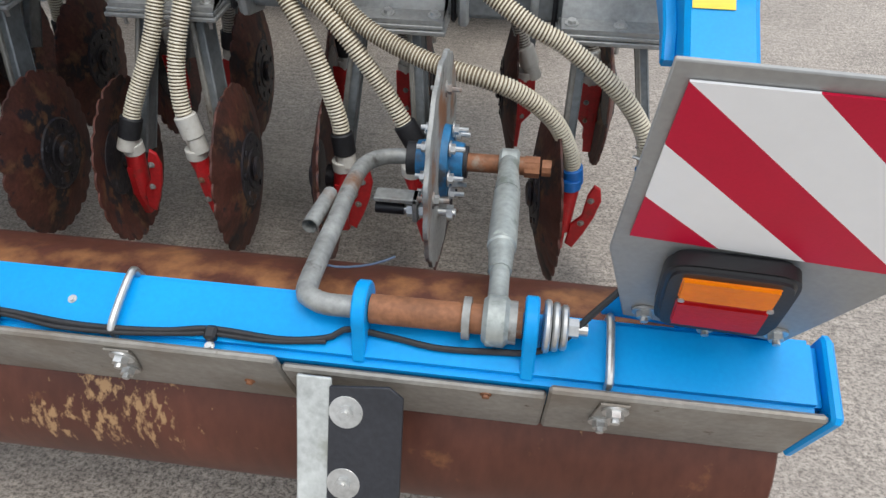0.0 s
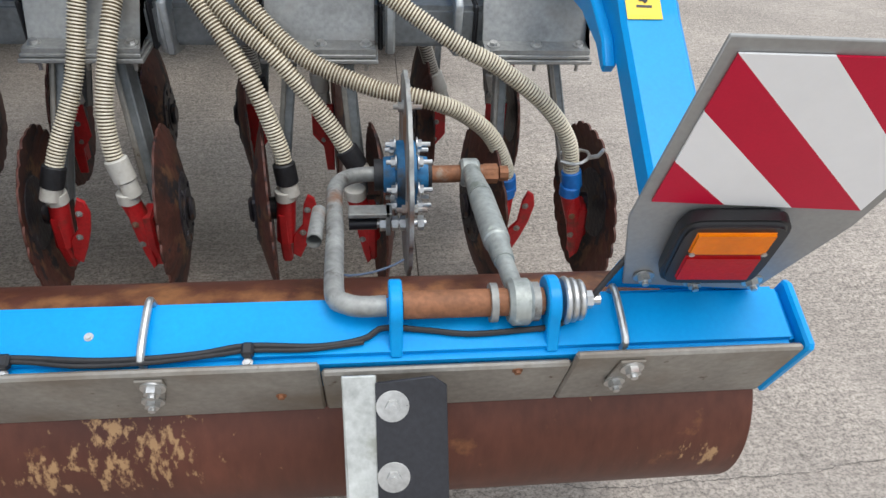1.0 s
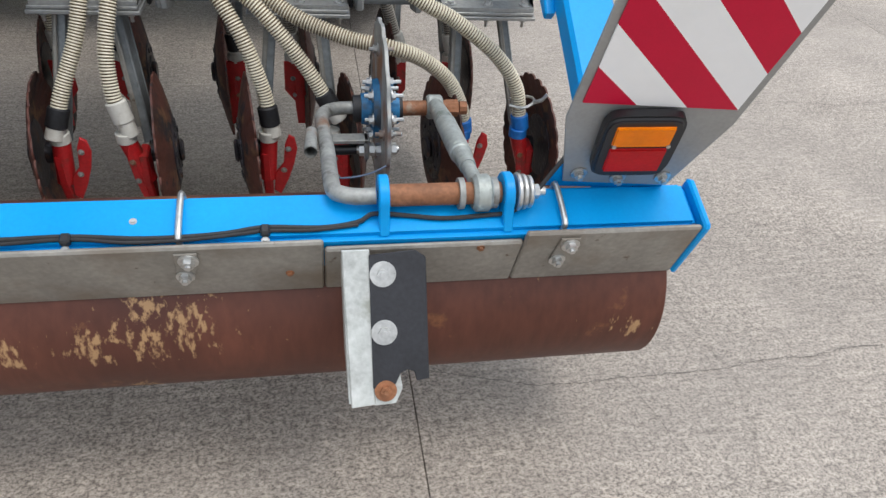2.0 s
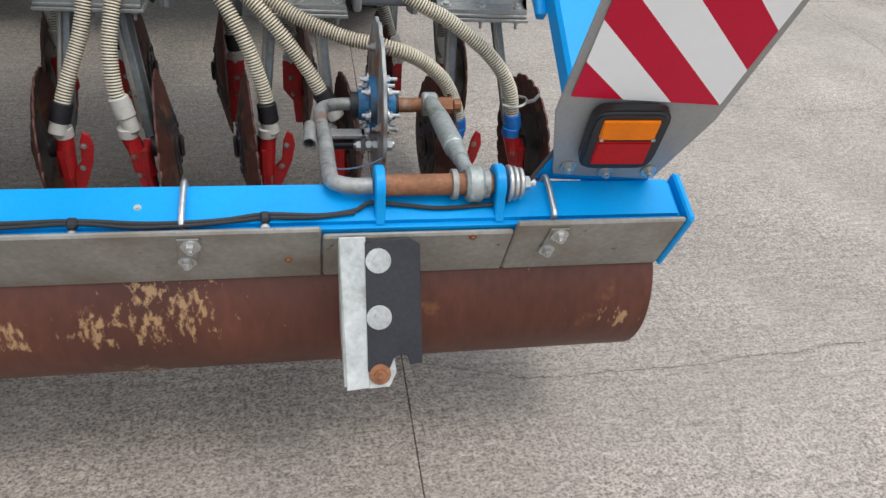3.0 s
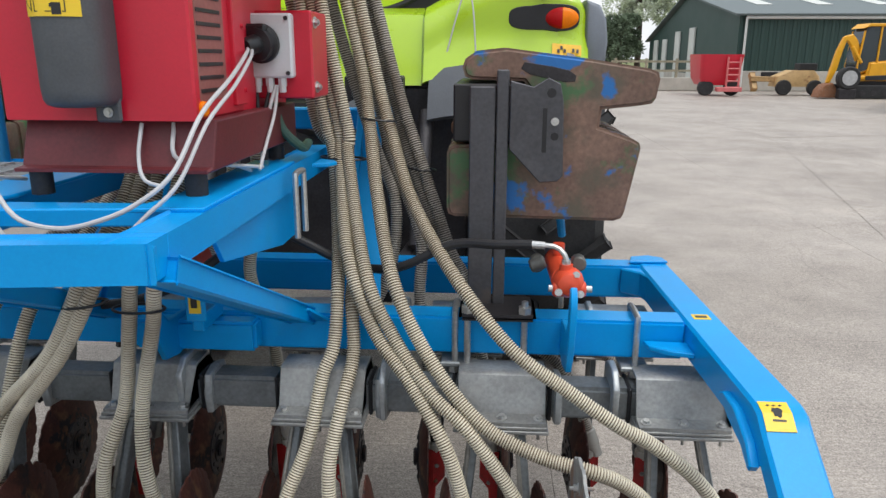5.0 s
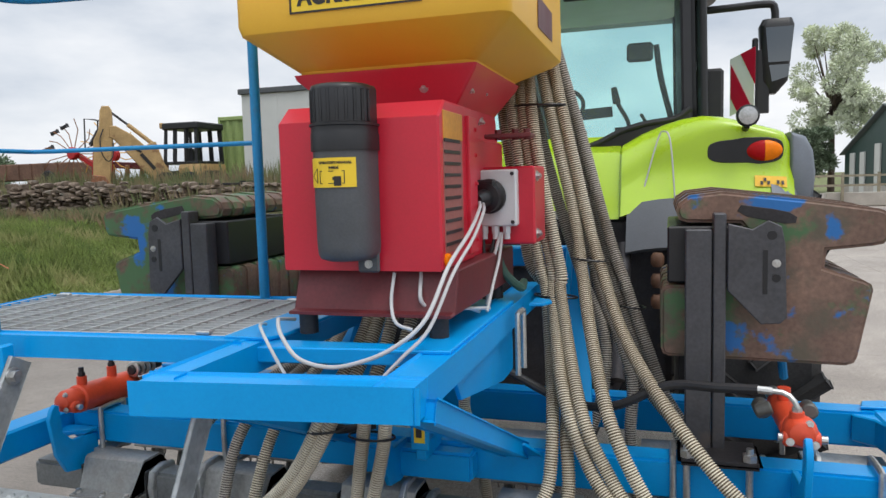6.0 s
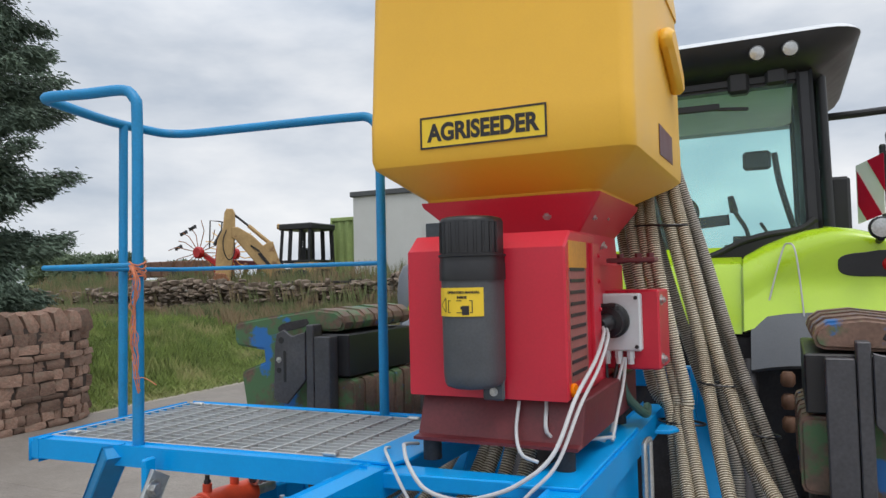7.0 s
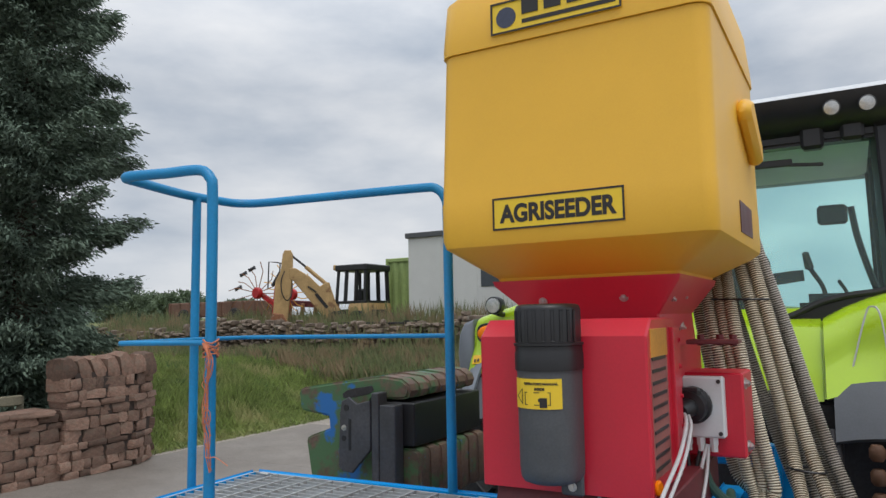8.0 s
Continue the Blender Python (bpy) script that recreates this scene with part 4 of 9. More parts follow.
# hydraulic cylinders along the frame
def cylinder(f, shift=0.0, valve=True):
    f0, f = f, (lambda x: f0(x) + shift)
    cy = thing("hydraulic_cylinder", (f(-0.71), 1.0, 1.27), "orange-red hydraulic cylinder in a blue bracket", "cylinder", "hydraulic cylinders")
    x = f(-0.676)
    b = B()
    cyl(b, (x, 1.22, 1.44), (x, 1.56, 1.42), 0.042 if valve else 0.062, 24, bev=0.008)
    spun(b, [(0.015, -0.052), (0.036, -0.042), (0.049, -0.018), (0.051, 0.01), (0.046, 0.04), (0.04, 0.06)], (x + 0.010, 1.17, 1.45), (0, 1, -0.05), 24)
    cyl(b, (x - 0.042, 1.16, 1.43), (x + 0.066, 1.16, 1.43), 0.027, 18, bev=0.006)
    barrel = part("barrel", b, ORANGE_PAINT, cy)
    b = B()
    for y in (1.17 if valve else 1.26, 1.44):
        cyl(b, (x, y, 1.47), (x, y, 1.512 if valve else 1.535), 0.022, 12)
    each("port", b, ORANGE_PAINT, barrel)
    for px_, py_, pz_ in ((0.045, 1.12, 1.425), (-0.026, 1.12, 1.43), (0.03, 1.135, 1.485)):
        b = B()
        bolt(b, (x + px_, py_, pz_), (0, -1, 0.2), 0.008, 0.005)
        part("head_bolt", b, ZINC, barrel)
    b = B()
    cyl(b, (x - 0.055, 1.16, 1.43), (x + 0.086, 1.16, 1.43), 0.012, 10)
    part("pin", b, ZINC, cy)
    b = B()
    cyl(b, (x, 1.52, 1.42), (x, 1.72, 1.41), 0.028, 16)
    part("rod", b, ZINC, cy)
    b = B()
    prism(b, [(1.06, 1.44), (1.045, 1.40), (1.07, 1.24), (1.12, 1.15), (1.22, 1.13), (1.30, 1.14), (1.30, 1.27), (1.16, 1.28), (1.11, 1.33), (1.10, 1.45), (1.08, 1.46)], "x", x + 0.007, x + 0.029, 0.003)
    part("bracket", b, BLUE, cy)
    b = B()
    if not valve:
        cyl(b, (x + 0.055, 1.50, 1.50), (x + 0.055, 1.70, 1.49), 0.024, 14, bev=0.006)
        part("check_valve", b, RUBBER, cy)
        for k in range(4):
            b = B()
            spun(b, [(0.024, -0.009), (0.036, -0.006), (0.038, 0.0), (0.036, 0.006), (0.024, 0.009)], (x + 0.055, 1.52 + 0.036 * k, 1.50 - 0.002 * k), (0, 1, -0.05), 18)
            part("valve_ring", b, ZINC, cy)
        for y in (1.26, 1.44):
            b = B()
            cyl(b, (x, y, 1.53), (x, y, 1.552), 0.016, 6)
            cyl(b, (x, y, 1.552), (x, y, 1.575), 0.011, 10)
            part("port_plug", b, DARK_STEEL, cy)
        return cy
    cyl(b, (f(-0.765), 1.25, 1.485), (f(-0.755), 1.42, 1.45), 0.028, 16, bev=0.008)
    cyl(b, (f(-0.79), 1.24, 1.48), (f(-0.74), 1.24, 1.50), 0.024, 12, bev=0.006)
    cyl(b, (f(-0.62), 1.28, 1.48), (f(-0.61), 1.40, 1.46), 0.026, 12, bev=0.006)
    part("check_valve", b, surf("dirty_valve_steel", (0.12, 0.12, 0.11), 0.5, 0.5), cy)
    b = B()
    tube(b, [(x, 1.17, 1.50), (x, 1.17, 1.53), (f(-0.705), 1.19, 1.562), (f(-0.76), 1.20, 1.566)], 0.009, 8)
    cyl(b, (x, 1.17, 1.508), (x, 1.17, 1.525), 0.016, 6)
    cyl(b, (f(-0.745), 1.20, 1.565), (f(-0.79), 1.205, 1.566), 0.013, 10)
    part("pipe_fitting", b, ZINC, cy)


cylinder(lambda x: x)
cylinder(lambda x: LX - x, -0.335, False).location.z -= 0.095 * S
cylinder(lambda x: x, -1.384, False)
pipe = thing("hydraulic_hose", (-1.2, 1.25, 1.5), "black rubber hydraulic hose", "hose")
b = B()
tube(b, [(-0.785, 1.205, 1.566), (-0.90, 1.24, 1.555), (-1.06, 1.30, 1.535), (-1.25, 1.33, 1.44), (-1.42, 1.38, 1.43), (-1.6, 1.36, 1.52), (-1.75, 1.35, 1.60), (-1.9, 1.45, 1.58)], 0.0165, 10)
part("sheath", b, RUBBER, pipe)
pipe = thing("hydraulic_hose", (-2.2, 1.2, 1.4), "black rubber hydraulic hose", "hose")
b = B()
tube(b, [(-1.72, 1.5, 1.55), (-1.85, 1.3, 1.5), (-2.0, 1.2, 1.4), (-2.2, 1.16, 1.34), (-2.5, 1.15, 1.33), (-2.75, 1.2, 1.4), (-3.05, 1.25, 1.58)], 0.0165, 10)
part("sheath", b, RUBBER, pipe)
pipe = thing("hydraulic_hose", (-0.75, 1.7, 1.5), "dark hydraulic hose with zinc end", "hose")
b = B()
tube(b, [(-0.72, 1.55, 1.68), (-0.70, 1.60, 1.66), (-0.66, 1.65, 1.58), (-0.64, 1.7, 1.48)], 0.0165, 10)
part("sheath", b, BLUE_DULL, pipe)
b = B()
cyl(b, (-0.80, 1.55, 1.685), (-0.71, 1.55, 1.685), 0.013, 10)
cyl(b, (-0.765, 1.55, 1.66), (-0.765, 1.55, 1.71), 0.016, 6)
part("coupling", b, ZINC, pipe)

# ---------------------------------------------------------------- disc gangs
DISC_R = 0.255


def disc_mesh(name):
    """A dished disc with a notched rim, lying in the yz plane."""
    n = 216
    verts, faces = [], []
    prof = [(0.050, 0.030), (0.117, 0.028), (0.17, 0.016), (0.22, 0.004), (None, -0.007)]
    rj = random.Random(2)
    nick = [rj.uniform(0.2, 1.0) for _ in range(27)]
    rows = []
    for side_ in (0, 1):
        for r, h in prof:
            row = []
            for k in range(n):
                a = 2 * math.pi * k / n
                rr = r if r else DISC_R - 0.015 * nick[int(27 * k / n) % 27] * (0.5 - 0.5 * math.cos(27 * a)) ** 3 - 0.004 * math.sin(5 * a + 1) ** 2
                row.append(len(verts))
                verts.append(((h - 0.006 * side_) * S, rr * math.cos(a) * S, rr * math.sin(a) * S))
            rows.append(row)
    order = rows[:5] + rows[5:][::-1]
    for p, q in zip(order, order[1:] + order[:1]):
        for k in range(n):
            faces.append((p[k], p[(k + 1) % n], q[(k + 1) % n], q[k]))
    me = bpy.data.meshes.new(name)
    me.from_pydata(verts, [], faces)
    me.materials.append(DISC)
    for p in me.polygons:
        p.use_smooth = True
    me.set_sharp_from_angle(angle=radians(40))
    return me


DISC_MESH = disc_mesh("disc")
b = B()
cyl(b, (0.020, 0, 0), (0.033, 0, 0), 0.112, 28, bev=0.005)
cyl(b, (0.030, 0, 0), (0.038, 0, 0), 0.060, 24, bev=0.003)
cyl(b, (0.036, 0, 0), (0.052, 0, 0), 0.040, 18, bev=0.008)
for k in range(8):
    a = 2 * math.pi * k / 8 + 0.3
    cyl(b, (0.031, 0.086 * math.cos(a), 0.086 * math.sin(a)), (0.0375, 0.086 * math.cos(a), 0.086 * math.sin(a)), 0.010, 6)
b.transform(Matrix.Scale(S, 4))
HUB_MESH = bpy.data.meshes.new("hub")
bmesh.ops.recalc_face_normals(b, faces=b.faces)
b.to_mesh(HUB_MESH)
b.free()
HUB_MESH.materials.append(HUB)
for p in HUB_MESH.polygons:
    p.use_smooth = True
HUB_MESH.set_sharp_from_angle(angle=radians(35))


def coulter(x_arm, x_disc, y_tube, y_disc, z_disc, yaw, tilt, face=1, group="rear disc coulters", blue=False, boot_x=0.0, lean_in=0.0):
    """One disc on its arm, with the red seed boot trailing beside it."""
    ob = thing("disc_coulter", (x_disc, y_disc, 0.3), "rusty notched disc on a galvanised arm with a red seed boot", "disc", group)
    s = 1 if x_disc > x_arm else -1
    top, low = Vector((x_arm, y_tube - 0.05, 0.95)), Vector((x_disc - 0.050 * s, y_disc + 0.04, z_disc + 0.02))
    b = B()
    beam(b, top, low, 0.022, 0.066, 0.004, up=(0, 1, 0.3))
    leg = part("leg", b, GALV_DARK, ob, "galvanised flat-bar leg")
    # paler strip on the dark leg: its sky-lit edge put into the colour
    b = B()
    off = Vector((-0.016, -0.029, 0.0))
    beam(b, top + off, top.lerp(low, 0.86) + off, 0.009, 0.034, 0.003, up=(0, 1, 0.3))
    part("lit_edge_strip", b, GALV_PLATE, leg, "pale strip standing in for the leg's lit edge")
    d = new("disc", DISC_MESH)
    d.parent, d.matrix_parent_inverse = ob, Matrix.Translation(ob.location).inverted()
    m = Matrix.Translation(Vector((x_disc, y_disc, z_disc)) * S) @ Matrix.Rotation(radians(yaw), 4, "Z") @ Matrix.Rotation(radians(tilt), 4, "Y") @ Matrix.Diagonal((face, 1, 1, 1)) @ Matrix.Rotation(x_disc * 7.0, 4, "X")
    d.matrix_basis = m
    h = new("hub", HUB_MESH)
    h.parent, h.matrix_parent_inverse = ob, Matrix.Translation(ob.location).inverted()
    h.matrix_basis = m
    b = B()
    cyl(b, (low.x, y_disc, z_disc), (x_disc, y_disc, z_disc), 0.035, 14)
    part("bearing", b, HUB, ob)
    # boot: a tube that narrows into a flat shoe, with a hooked carrier plate
    bx, by = boot_x, y_disc - 0.055
    b = B()
    tube(b, [(bx, by, 0.585), (bx + lean_in * 0.6, by - 0.004, 0.50), (bx + lean_in, by - 0.008, 0.44)], 0.028, 14, 0.03)
    prism(b, [(by - 0.030, 0.54), (by - 0.036, 0.45), (by - 0.012, 0.36), (by + 0.028, 0.35), (by + 0.04, 0.44), (by + 0.034, 0.55)], "x", bx + lean_in - 0.016, bx + lean_in + 0.014, 0.006)
    bt = part("seed_boot", b, RED_BOOT, ob, "scuffed red seed boot")
    b = B()
    hook = [(0.012, 0.40), (0.020, 0.47), (0.048, 0.505), (0.056, 0.575), (0.070, 0.610), (0.088, 0.598), (0.095, 0.560), (0.082, 0.500), (0.060, 0.440), (0.034, 0.385)]
    if y_tube > 1.5:
        hook = [(-0.034, 0.59), (0.044, 0.59), (0.046, 0.47), (0.008, 0.42), (0.0, 0.32), (-0.028, 0.32)]
    if face > 0:
        hook = [(0.026 - u * 0.55, z - 0.03) for u, z in hook] if y_tube < 1.5 else [(-u, z) for u, z in hook]
    prism(b, [(bx + lean_in * 0.5 + u, z) for u, z in hook], "y", by - 0.030, by - 0.018, 0.003)
    carrier = part("boot_plate", b, RED_BOOT, bt)
    for u, z in ((0.066, 0.560), (0.048, 0.480)) if face < 0 and y_tube < 1.5 else ((0.012, 0.52), (0.006, 0.45)):
        b = B()
        bolt(b, (bx + lean_in * 0.5 + (u if face < 0 else -u), by - 0.029, z), (0, -1, 0), 0.0065, 0.006)
        part("boot_bolt", b, RUST_GREY, carrier)
    b = B()
    cyl(b, (bx, by, 0.580), (bx - 0.001, by, 0.613), 0.031, 16, bev=0.002)
    part("boot_sleeve", b, BLUE_TAPE if blue else WHITE_PIPE, ob, "blue taped sleeve" if blue else "white pipe sleeve")
    return ob


def cover(x, y, group):
    """A clamp over the gang tube: bent top sheet, two flange plates, bolts."""
    ob = thing("gang_clamp", (x, y, 0.94), "galvanised bent clamp bolted round the disc gang tube", "clamp", group)
    x0, x1 = x - 0.152, x + 0.152
    b = B()
    o = [(y - 0.165, 0.962), (y - 0.105, 0.966), (y - 0.062, 1.088), (y - 0.05, 1.096), (y + 0.05, 1.096), (y + 0.062, 1.088), (y + 0.105, 0.966), (y + 0.165, 0.962)]
    i = [(u, v + 0.012) for u, v in o]
    prism(b, o + i[::-1], "x", x0, x1, 0.002)
    part("top_sheet", b, CLAMP, ob)
    b = B()
    box(b, (x0 - 0.012, y - 0.175, 0.936), (x1 + 0.006, y + 0.175, 0.948), 0.002)
    box(b, (x0 - 0.006, y - 0.17, 0.950), (x1, y + 0.17, 0.961), 0.002)
    each("flange", b, CLAMP, ob)
    for k in (-0.125, 0, 0.125):
        b = B()
        bolt(b, (x + k, y - 0.136, 0.977), (0, -0.15, 1), 0.0115)
        cyl(b, (x + k, y - 0.142, 0.975), (x + k, y - 0.142, 0.93), 0.006, 8)
        bolt(b, (x + k, y - 0.142, 0.936), (0, 0, -1), 0.0115, 0.02)
        part("flange_bolt", b, ZINC, ob)
    for xa in (x1 + 0.008, x0 - 0.024):
        b = B()
        box(b, (xa, y - 0.068, 0.93), (xa + 0.014, y + 0.068, 1.066), 0.006)
        part("rubber_block", b, RUBBER, ob)
    return ob


GY, GZ, FRONT_GY = 1.25, 1.0, 1.89
FRONT_ROW = [-0.392 - 0.630 * k for k in range(6)]
COVERS = [-0.265, -0.875, -1.505, -2.115, -2.735, -3.35, -3.68]
for y, grp in ((GY, "rear gang clamps"), (FRONT_GY, "front gang clamps")):
    gang = thing("gang_tube", (XC, y, 0.95), "weathered galvanised square tube carrying the discs", "tube", "gang tubes")
    b = B()
    box(b, (-3.8, y - 0.058, GZ - 0.062), (-0.11, y + 0.058, GZ + 0.058), 0.014, 2)
    part("tube", b, GALV_DARK, gang)
    for x in (-0.68, -1.305, -1.92, -2.53, -3.15):
        b = B()
        ring_ = [(y - 0.075, GZ - 0.075), (y - 0.088, GZ), (y - 0.07, GZ + 0.07), (y, GZ + 0.085), (y + 0.07, GZ + 0.07), (y + 0.088, GZ), (y + 0.075, GZ - 0.075), (y, GZ - 0.085)]
        prism(b, ring_, "x", x - 0.014, x + 0.014, 0.006)
        part("collar_ring", b, GALV, gang)
    for x in (-0.50, -1.30, -2.02, -2.9):
        b = B()
        slab(b, [(x, y - 0.10, 0.93), (x, y + 0.02, 0.90), (x, y + 0.10, 0.98), (x, y + 0.09, 1.10), (x, y + 0.03, 1.13), (x, y - 0.06, 1.13), (x, y - 0.115, 1.08)], 0.022, 0.004)
        part("hanger", b, GALV, gang, "galvanised hanger plate")
    for x in COVERS[:6] if y == GY else FRONT_ROW:
        cover(x, y, grp)

BLUE_TAPE = surf("blue_tape", (0.012, 0.17, 0.55), 0.45)
REAR_Y, FRONT_Y, DZ = 1.0, 1.62, 0.512
# left disc, right disc and the seed boot beside each, pair by pair
for cx, left, right, boot_l, boot_r in ((-0.265, -0.413, -0.075, -0.348, -0.150), (-0.875, -1.058, -0.720, -0.990, -0.790), (-1.505, -1.690, -1.324, -1.622, -1.428)):
    coulter(cx - 0.085, left, GY, REAR_Y, DZ, 8, 0, -1, blue=cx > -0.5, boot_x=boot_l, lean_in=-0.012)
    coulter(cx + 0.065, right, GY, REAR_Y, DZ, 6, 0, 1, blue=cx > -0.5, boot_x=boot_r, lean_in=0.045)
for cx in (-2.115, -2.735, -3.35):
    coulter(cx - 0.085, cx - 0.18, GY, REAR_Y, DZ, 8, 0, -1, boot_x=cx - 0.115, lean_in=-0.012)
    coulter(cx + 0.065, cx + 0.175, GY, REAR_Y, DZ, 6, 0, 1, boot_x=cx + 0.075, lean_in=0.045)
for cx in FRONT_ROW:
    coulter(cx - 0.08, cx - 0.160, FRONT_GY, FRONT_Y, DZ, 5, 0, -1, "front disc coulters", boot_x=cx - 0.108, lean_in=-0.02)
    coulter(cx + 0.08, cx + 0.160, FRONT_GY, FRONT_Y, DZ, 4, 0, 1, "front disc coulters", boot_x=cx + 0.108, lean_in=0.02)

# ---------------------------------------------------------------- loading platform with handrail
platform = thing("platform", (-2.6, 0.7, 1.70), "blue steel platform frame with galvanised grating and tube handrail", "platform")
PZT = 1.812
b = B()
beam(b, (-2.262, 0.138, PZT - 0.035), (-1.585, 0.222, PZT - 0.035), 0.09, 0.07, 0.007)
part("rear_rail", b, BLUE, platform)
b = B()
beam(b, (-1.632, 0.18, PZT - 0.0355), (-1.632, 1.85, PZT - 0.0355), 0.095, 0.07, 0.007)
part("side_rail", b, BLUE, platform)
b = B()
beam(b, (-2.218, 0.15, PZT - 0.0365), (-2.218, 1.85, PZT - 0.0365), 0.09, 0.07, 0.007)
part("inner_rail", b, BLUE, platform)
b = B()
prism(b, [(-2.21, 0.50), (-1.645, 0.56), (-1.645, 0.62), (-2.21, 0.60)], "z", PZT - 0.05, PZT - 0.004, 0.004)
prism(b, [(-2.32, 0.56), (-2.18, 0.56), (-2.15, 0.62), (-2.15, 1.3), (-2.32, 1.3)], "z", PZT - 0.002, PZT + 0.010, 0.003)
prism(b, [(-1.78, 0.48), (-1.60, 0.50), (-1.60, 1.3), (-1.74, 1.3), (-1.74, 0.62)], "z", PZT - 0.002, PZT + 0.010, 0.003)
each("support_plate", b, BLUE, platform)
b = B()
prism(b, [(0.55, 1.745), (0.62, 1.655), (1.14, 1.565), (1.30, 1.565), (1.30, 1.745)], "x", -1.62, -1.606, 0.002)
part("side_gusset", b, BLUE, platform)
ubolt(platform, -1.545, 1.10, 1.20, PZT - 0.02, 1.60, 0.010)
b = B()
prism(b, [(-1.55, 1.34), (-1.50, 1.35), (-1.475, 1.40), (-1.49, 1.44), (-1.55, 1.46)], "z", PZT - 0.02, PZT - 0.006, 0.003)
part("hose_tab", b, BLUE, platform)
# walkway frame
b = B()
beam(b, (-3.58, 0.455, PZT - 0.028), (-2.24, 0.545, PZT - 0.028), 0.06, 0.058, 0.006)
part("walkway_front_bar", b, BLUE, platform)
b = B()
beam(b, (-3.58, 0.43, PZT - 0.035), (-3.62, 1.22, PZT - 0.035), 0.05, 0.07, 0.006)
beam(b, (-3.62, 1.22, PZT - 0.035), (-2.28, 1.27, PZT - 0.035), 0.05, 0.07, 0.006)
part("walkway_edge", b, BLUE, platform)
# grating: a banding frame, bearing bars on edge, twisted cross bars
b = B()
beam(b, (-3.57, 0.492, PZT - 0.011), (-2.32, 0.578, PZT - 0.011), 0.010, 0.036, 0.0)
beam(b, (-3.57, 0.492, PZT - 0.011), (-3.60, 1.195, PZT - 0.011), 0.010, 0.036, 0.0)
beam(b, (-2.325, 0.578, PZT - 0.011), (-2.325, 1.195, PZT - 0.011), 0.010, 0.036, 0.0)
box(b, (-3.60, 1.19, PZT - 0.03), (-2.32, 1.20, PZT + 0.007), 0.0)
grating = part("grating", b, GRATE, platform, "galvanised walkway grating")
for k in range(1, 15):
    t = k / 15
    y0 = 0.495 + (1.19 - 0.495) * t
    b = B()
    beam(b, (-3.57 - 0.03 * t, y0, PZT - 0.013), (-2.327, y0 + 0.085 * (1 - t), PZT - 0.013), 0.006, 0.036, 0.0)
    part("bearing_bar", b, GRATE, grating)
for k in range(1, 12):
    x = -3.57 + 1.25 * k / 12
    b = B()
    box(b, (x - 0.0035, 0.495 + 0.085 * k / 12, PZT - 0.016), (x + 0.0035, 1.19, PZT + 0.0095), 0.0)
    part("cross_bar", b, GRATE, grating)
b = B()
for x, y in ((-3.5, 0.53), (-3.5, 1.15), (-2.40, 0.575), (-2.42, 1.16)):
    box(b, (x - 0.025, y - 0.012, PZT + 0.008), (x + 0.025, y + 0.012, PZT + 0.020), 0.003)
each("grating_clip", b, ZINC, platform)
# handrail
HT = 3.05
b = B()
tube(b, [(-3.14, 0.50, PZT - 0.03), (-3.14, 0.50, 2.4), (-3.14, 0.50, HT - 0.10), (-3.155, 0.498, HT - 0.03), (-3.20, 0.49, HT), (-3.35, 0.46, HT), (-3.49, 0.425, HT), (-3.535, 0.44, HT), (-3.555, 0.49, HT), (-3.64, 0.80, HT), (-3.645, 1.05, HT), (-3.61, 1.12, HT), (-3.52, 1.16, HT), (-3.2, 1.20, HT), (-2.74, 1.26, HT), (-2.66, 1.27, HT - 0.01), (-2.62, 1.275, HT - 0.06), (-2.615, 1.275, HT - 0.14), (-2.60, 1.25, 2.4), (-2.60, 1.25, PZT - 0.03)], 0.0195, 14, 0.02)
part("handrail", b, BLUE_DULL, platform, "faded blue bent tube handrail")
b = B()
tube(b, [(-3.655, 0.875, PZT - 0.03), (-3.645, 0.875, HT - 0.005)], 0.0185, 14)
part("post", b, BLUE_DULL, platform)
b = B()
tube(b, [(-3.14, 0.50, 2.43), (-3.535, 0.43, 2.43), (-3.56, 0.46, 2.43), (-3.63, 0.885, 2.43), (-3.61, 1.14, 2.43), (-3.55, 1.17, 2.43), (-2.60, 1.25, 2.43)], 0.0095, 10, smooth=False)
part("mid_rail", b, BLUE_DULL, platform)
# legs down to the frame
b = B()
beam(b, (-3.19, 0.447, PZT - 0.018), (-3.71, 0.67, 1.26), 0.07, 0.050, 0.005)
part("leg", b, BLUE_DULL, platform)
# ladder
ladder = thing("ladder", (-2.6, 0.2, 0.7), "galvanised ladder with perforated treads hung from the platform", "ladder")
for x in (-2.98, -2.28):
    b = B()
    beam(b, (x, 0.445, 1.745), (x, -0.19, 0.62), 0.012, 0.075, 0.002, up=(0, 1, 0))
    part("stringer", b, GALV, ladder)
    b = B()
    box(b, (x - 0.03, 0.39, 1.66), (x - 0.01, 0.44, 1.80), 0.006)
    part("lug", b, BLUE, ladder)
    b = B()
    bolt(b, (x + 0.008, 0.41, 1.705), (1, 0, 0), 0.018)
    part("pivot_bolt", b, ZINC, ladder)
for z in (1.38, 1.04, 0.72):
    y = 0.445 - (1.745 - z) * 0.565
    b = B()
    box(b, (-2.97, y - 0.10, z), (-2.29, y + 0.09, z + 0.006), 0.0)
    box(b, (-2.97, y - 0.10, z - 0.035), (-2.29, y - 0.095, z), 0.0)
    for i in range(13):
        for j in range(3):
            cyl(b, (-2.93 + i * 0.049, y - 0.06 + j * 0.055, z + 0.006), (-2.93 + i * 0.049, y - 0.06 + j * 0.055, z + 0.014), 0.014, 8, 0.010)
    part("tread", b, GALV, ladder, "perforated galvanised tread")

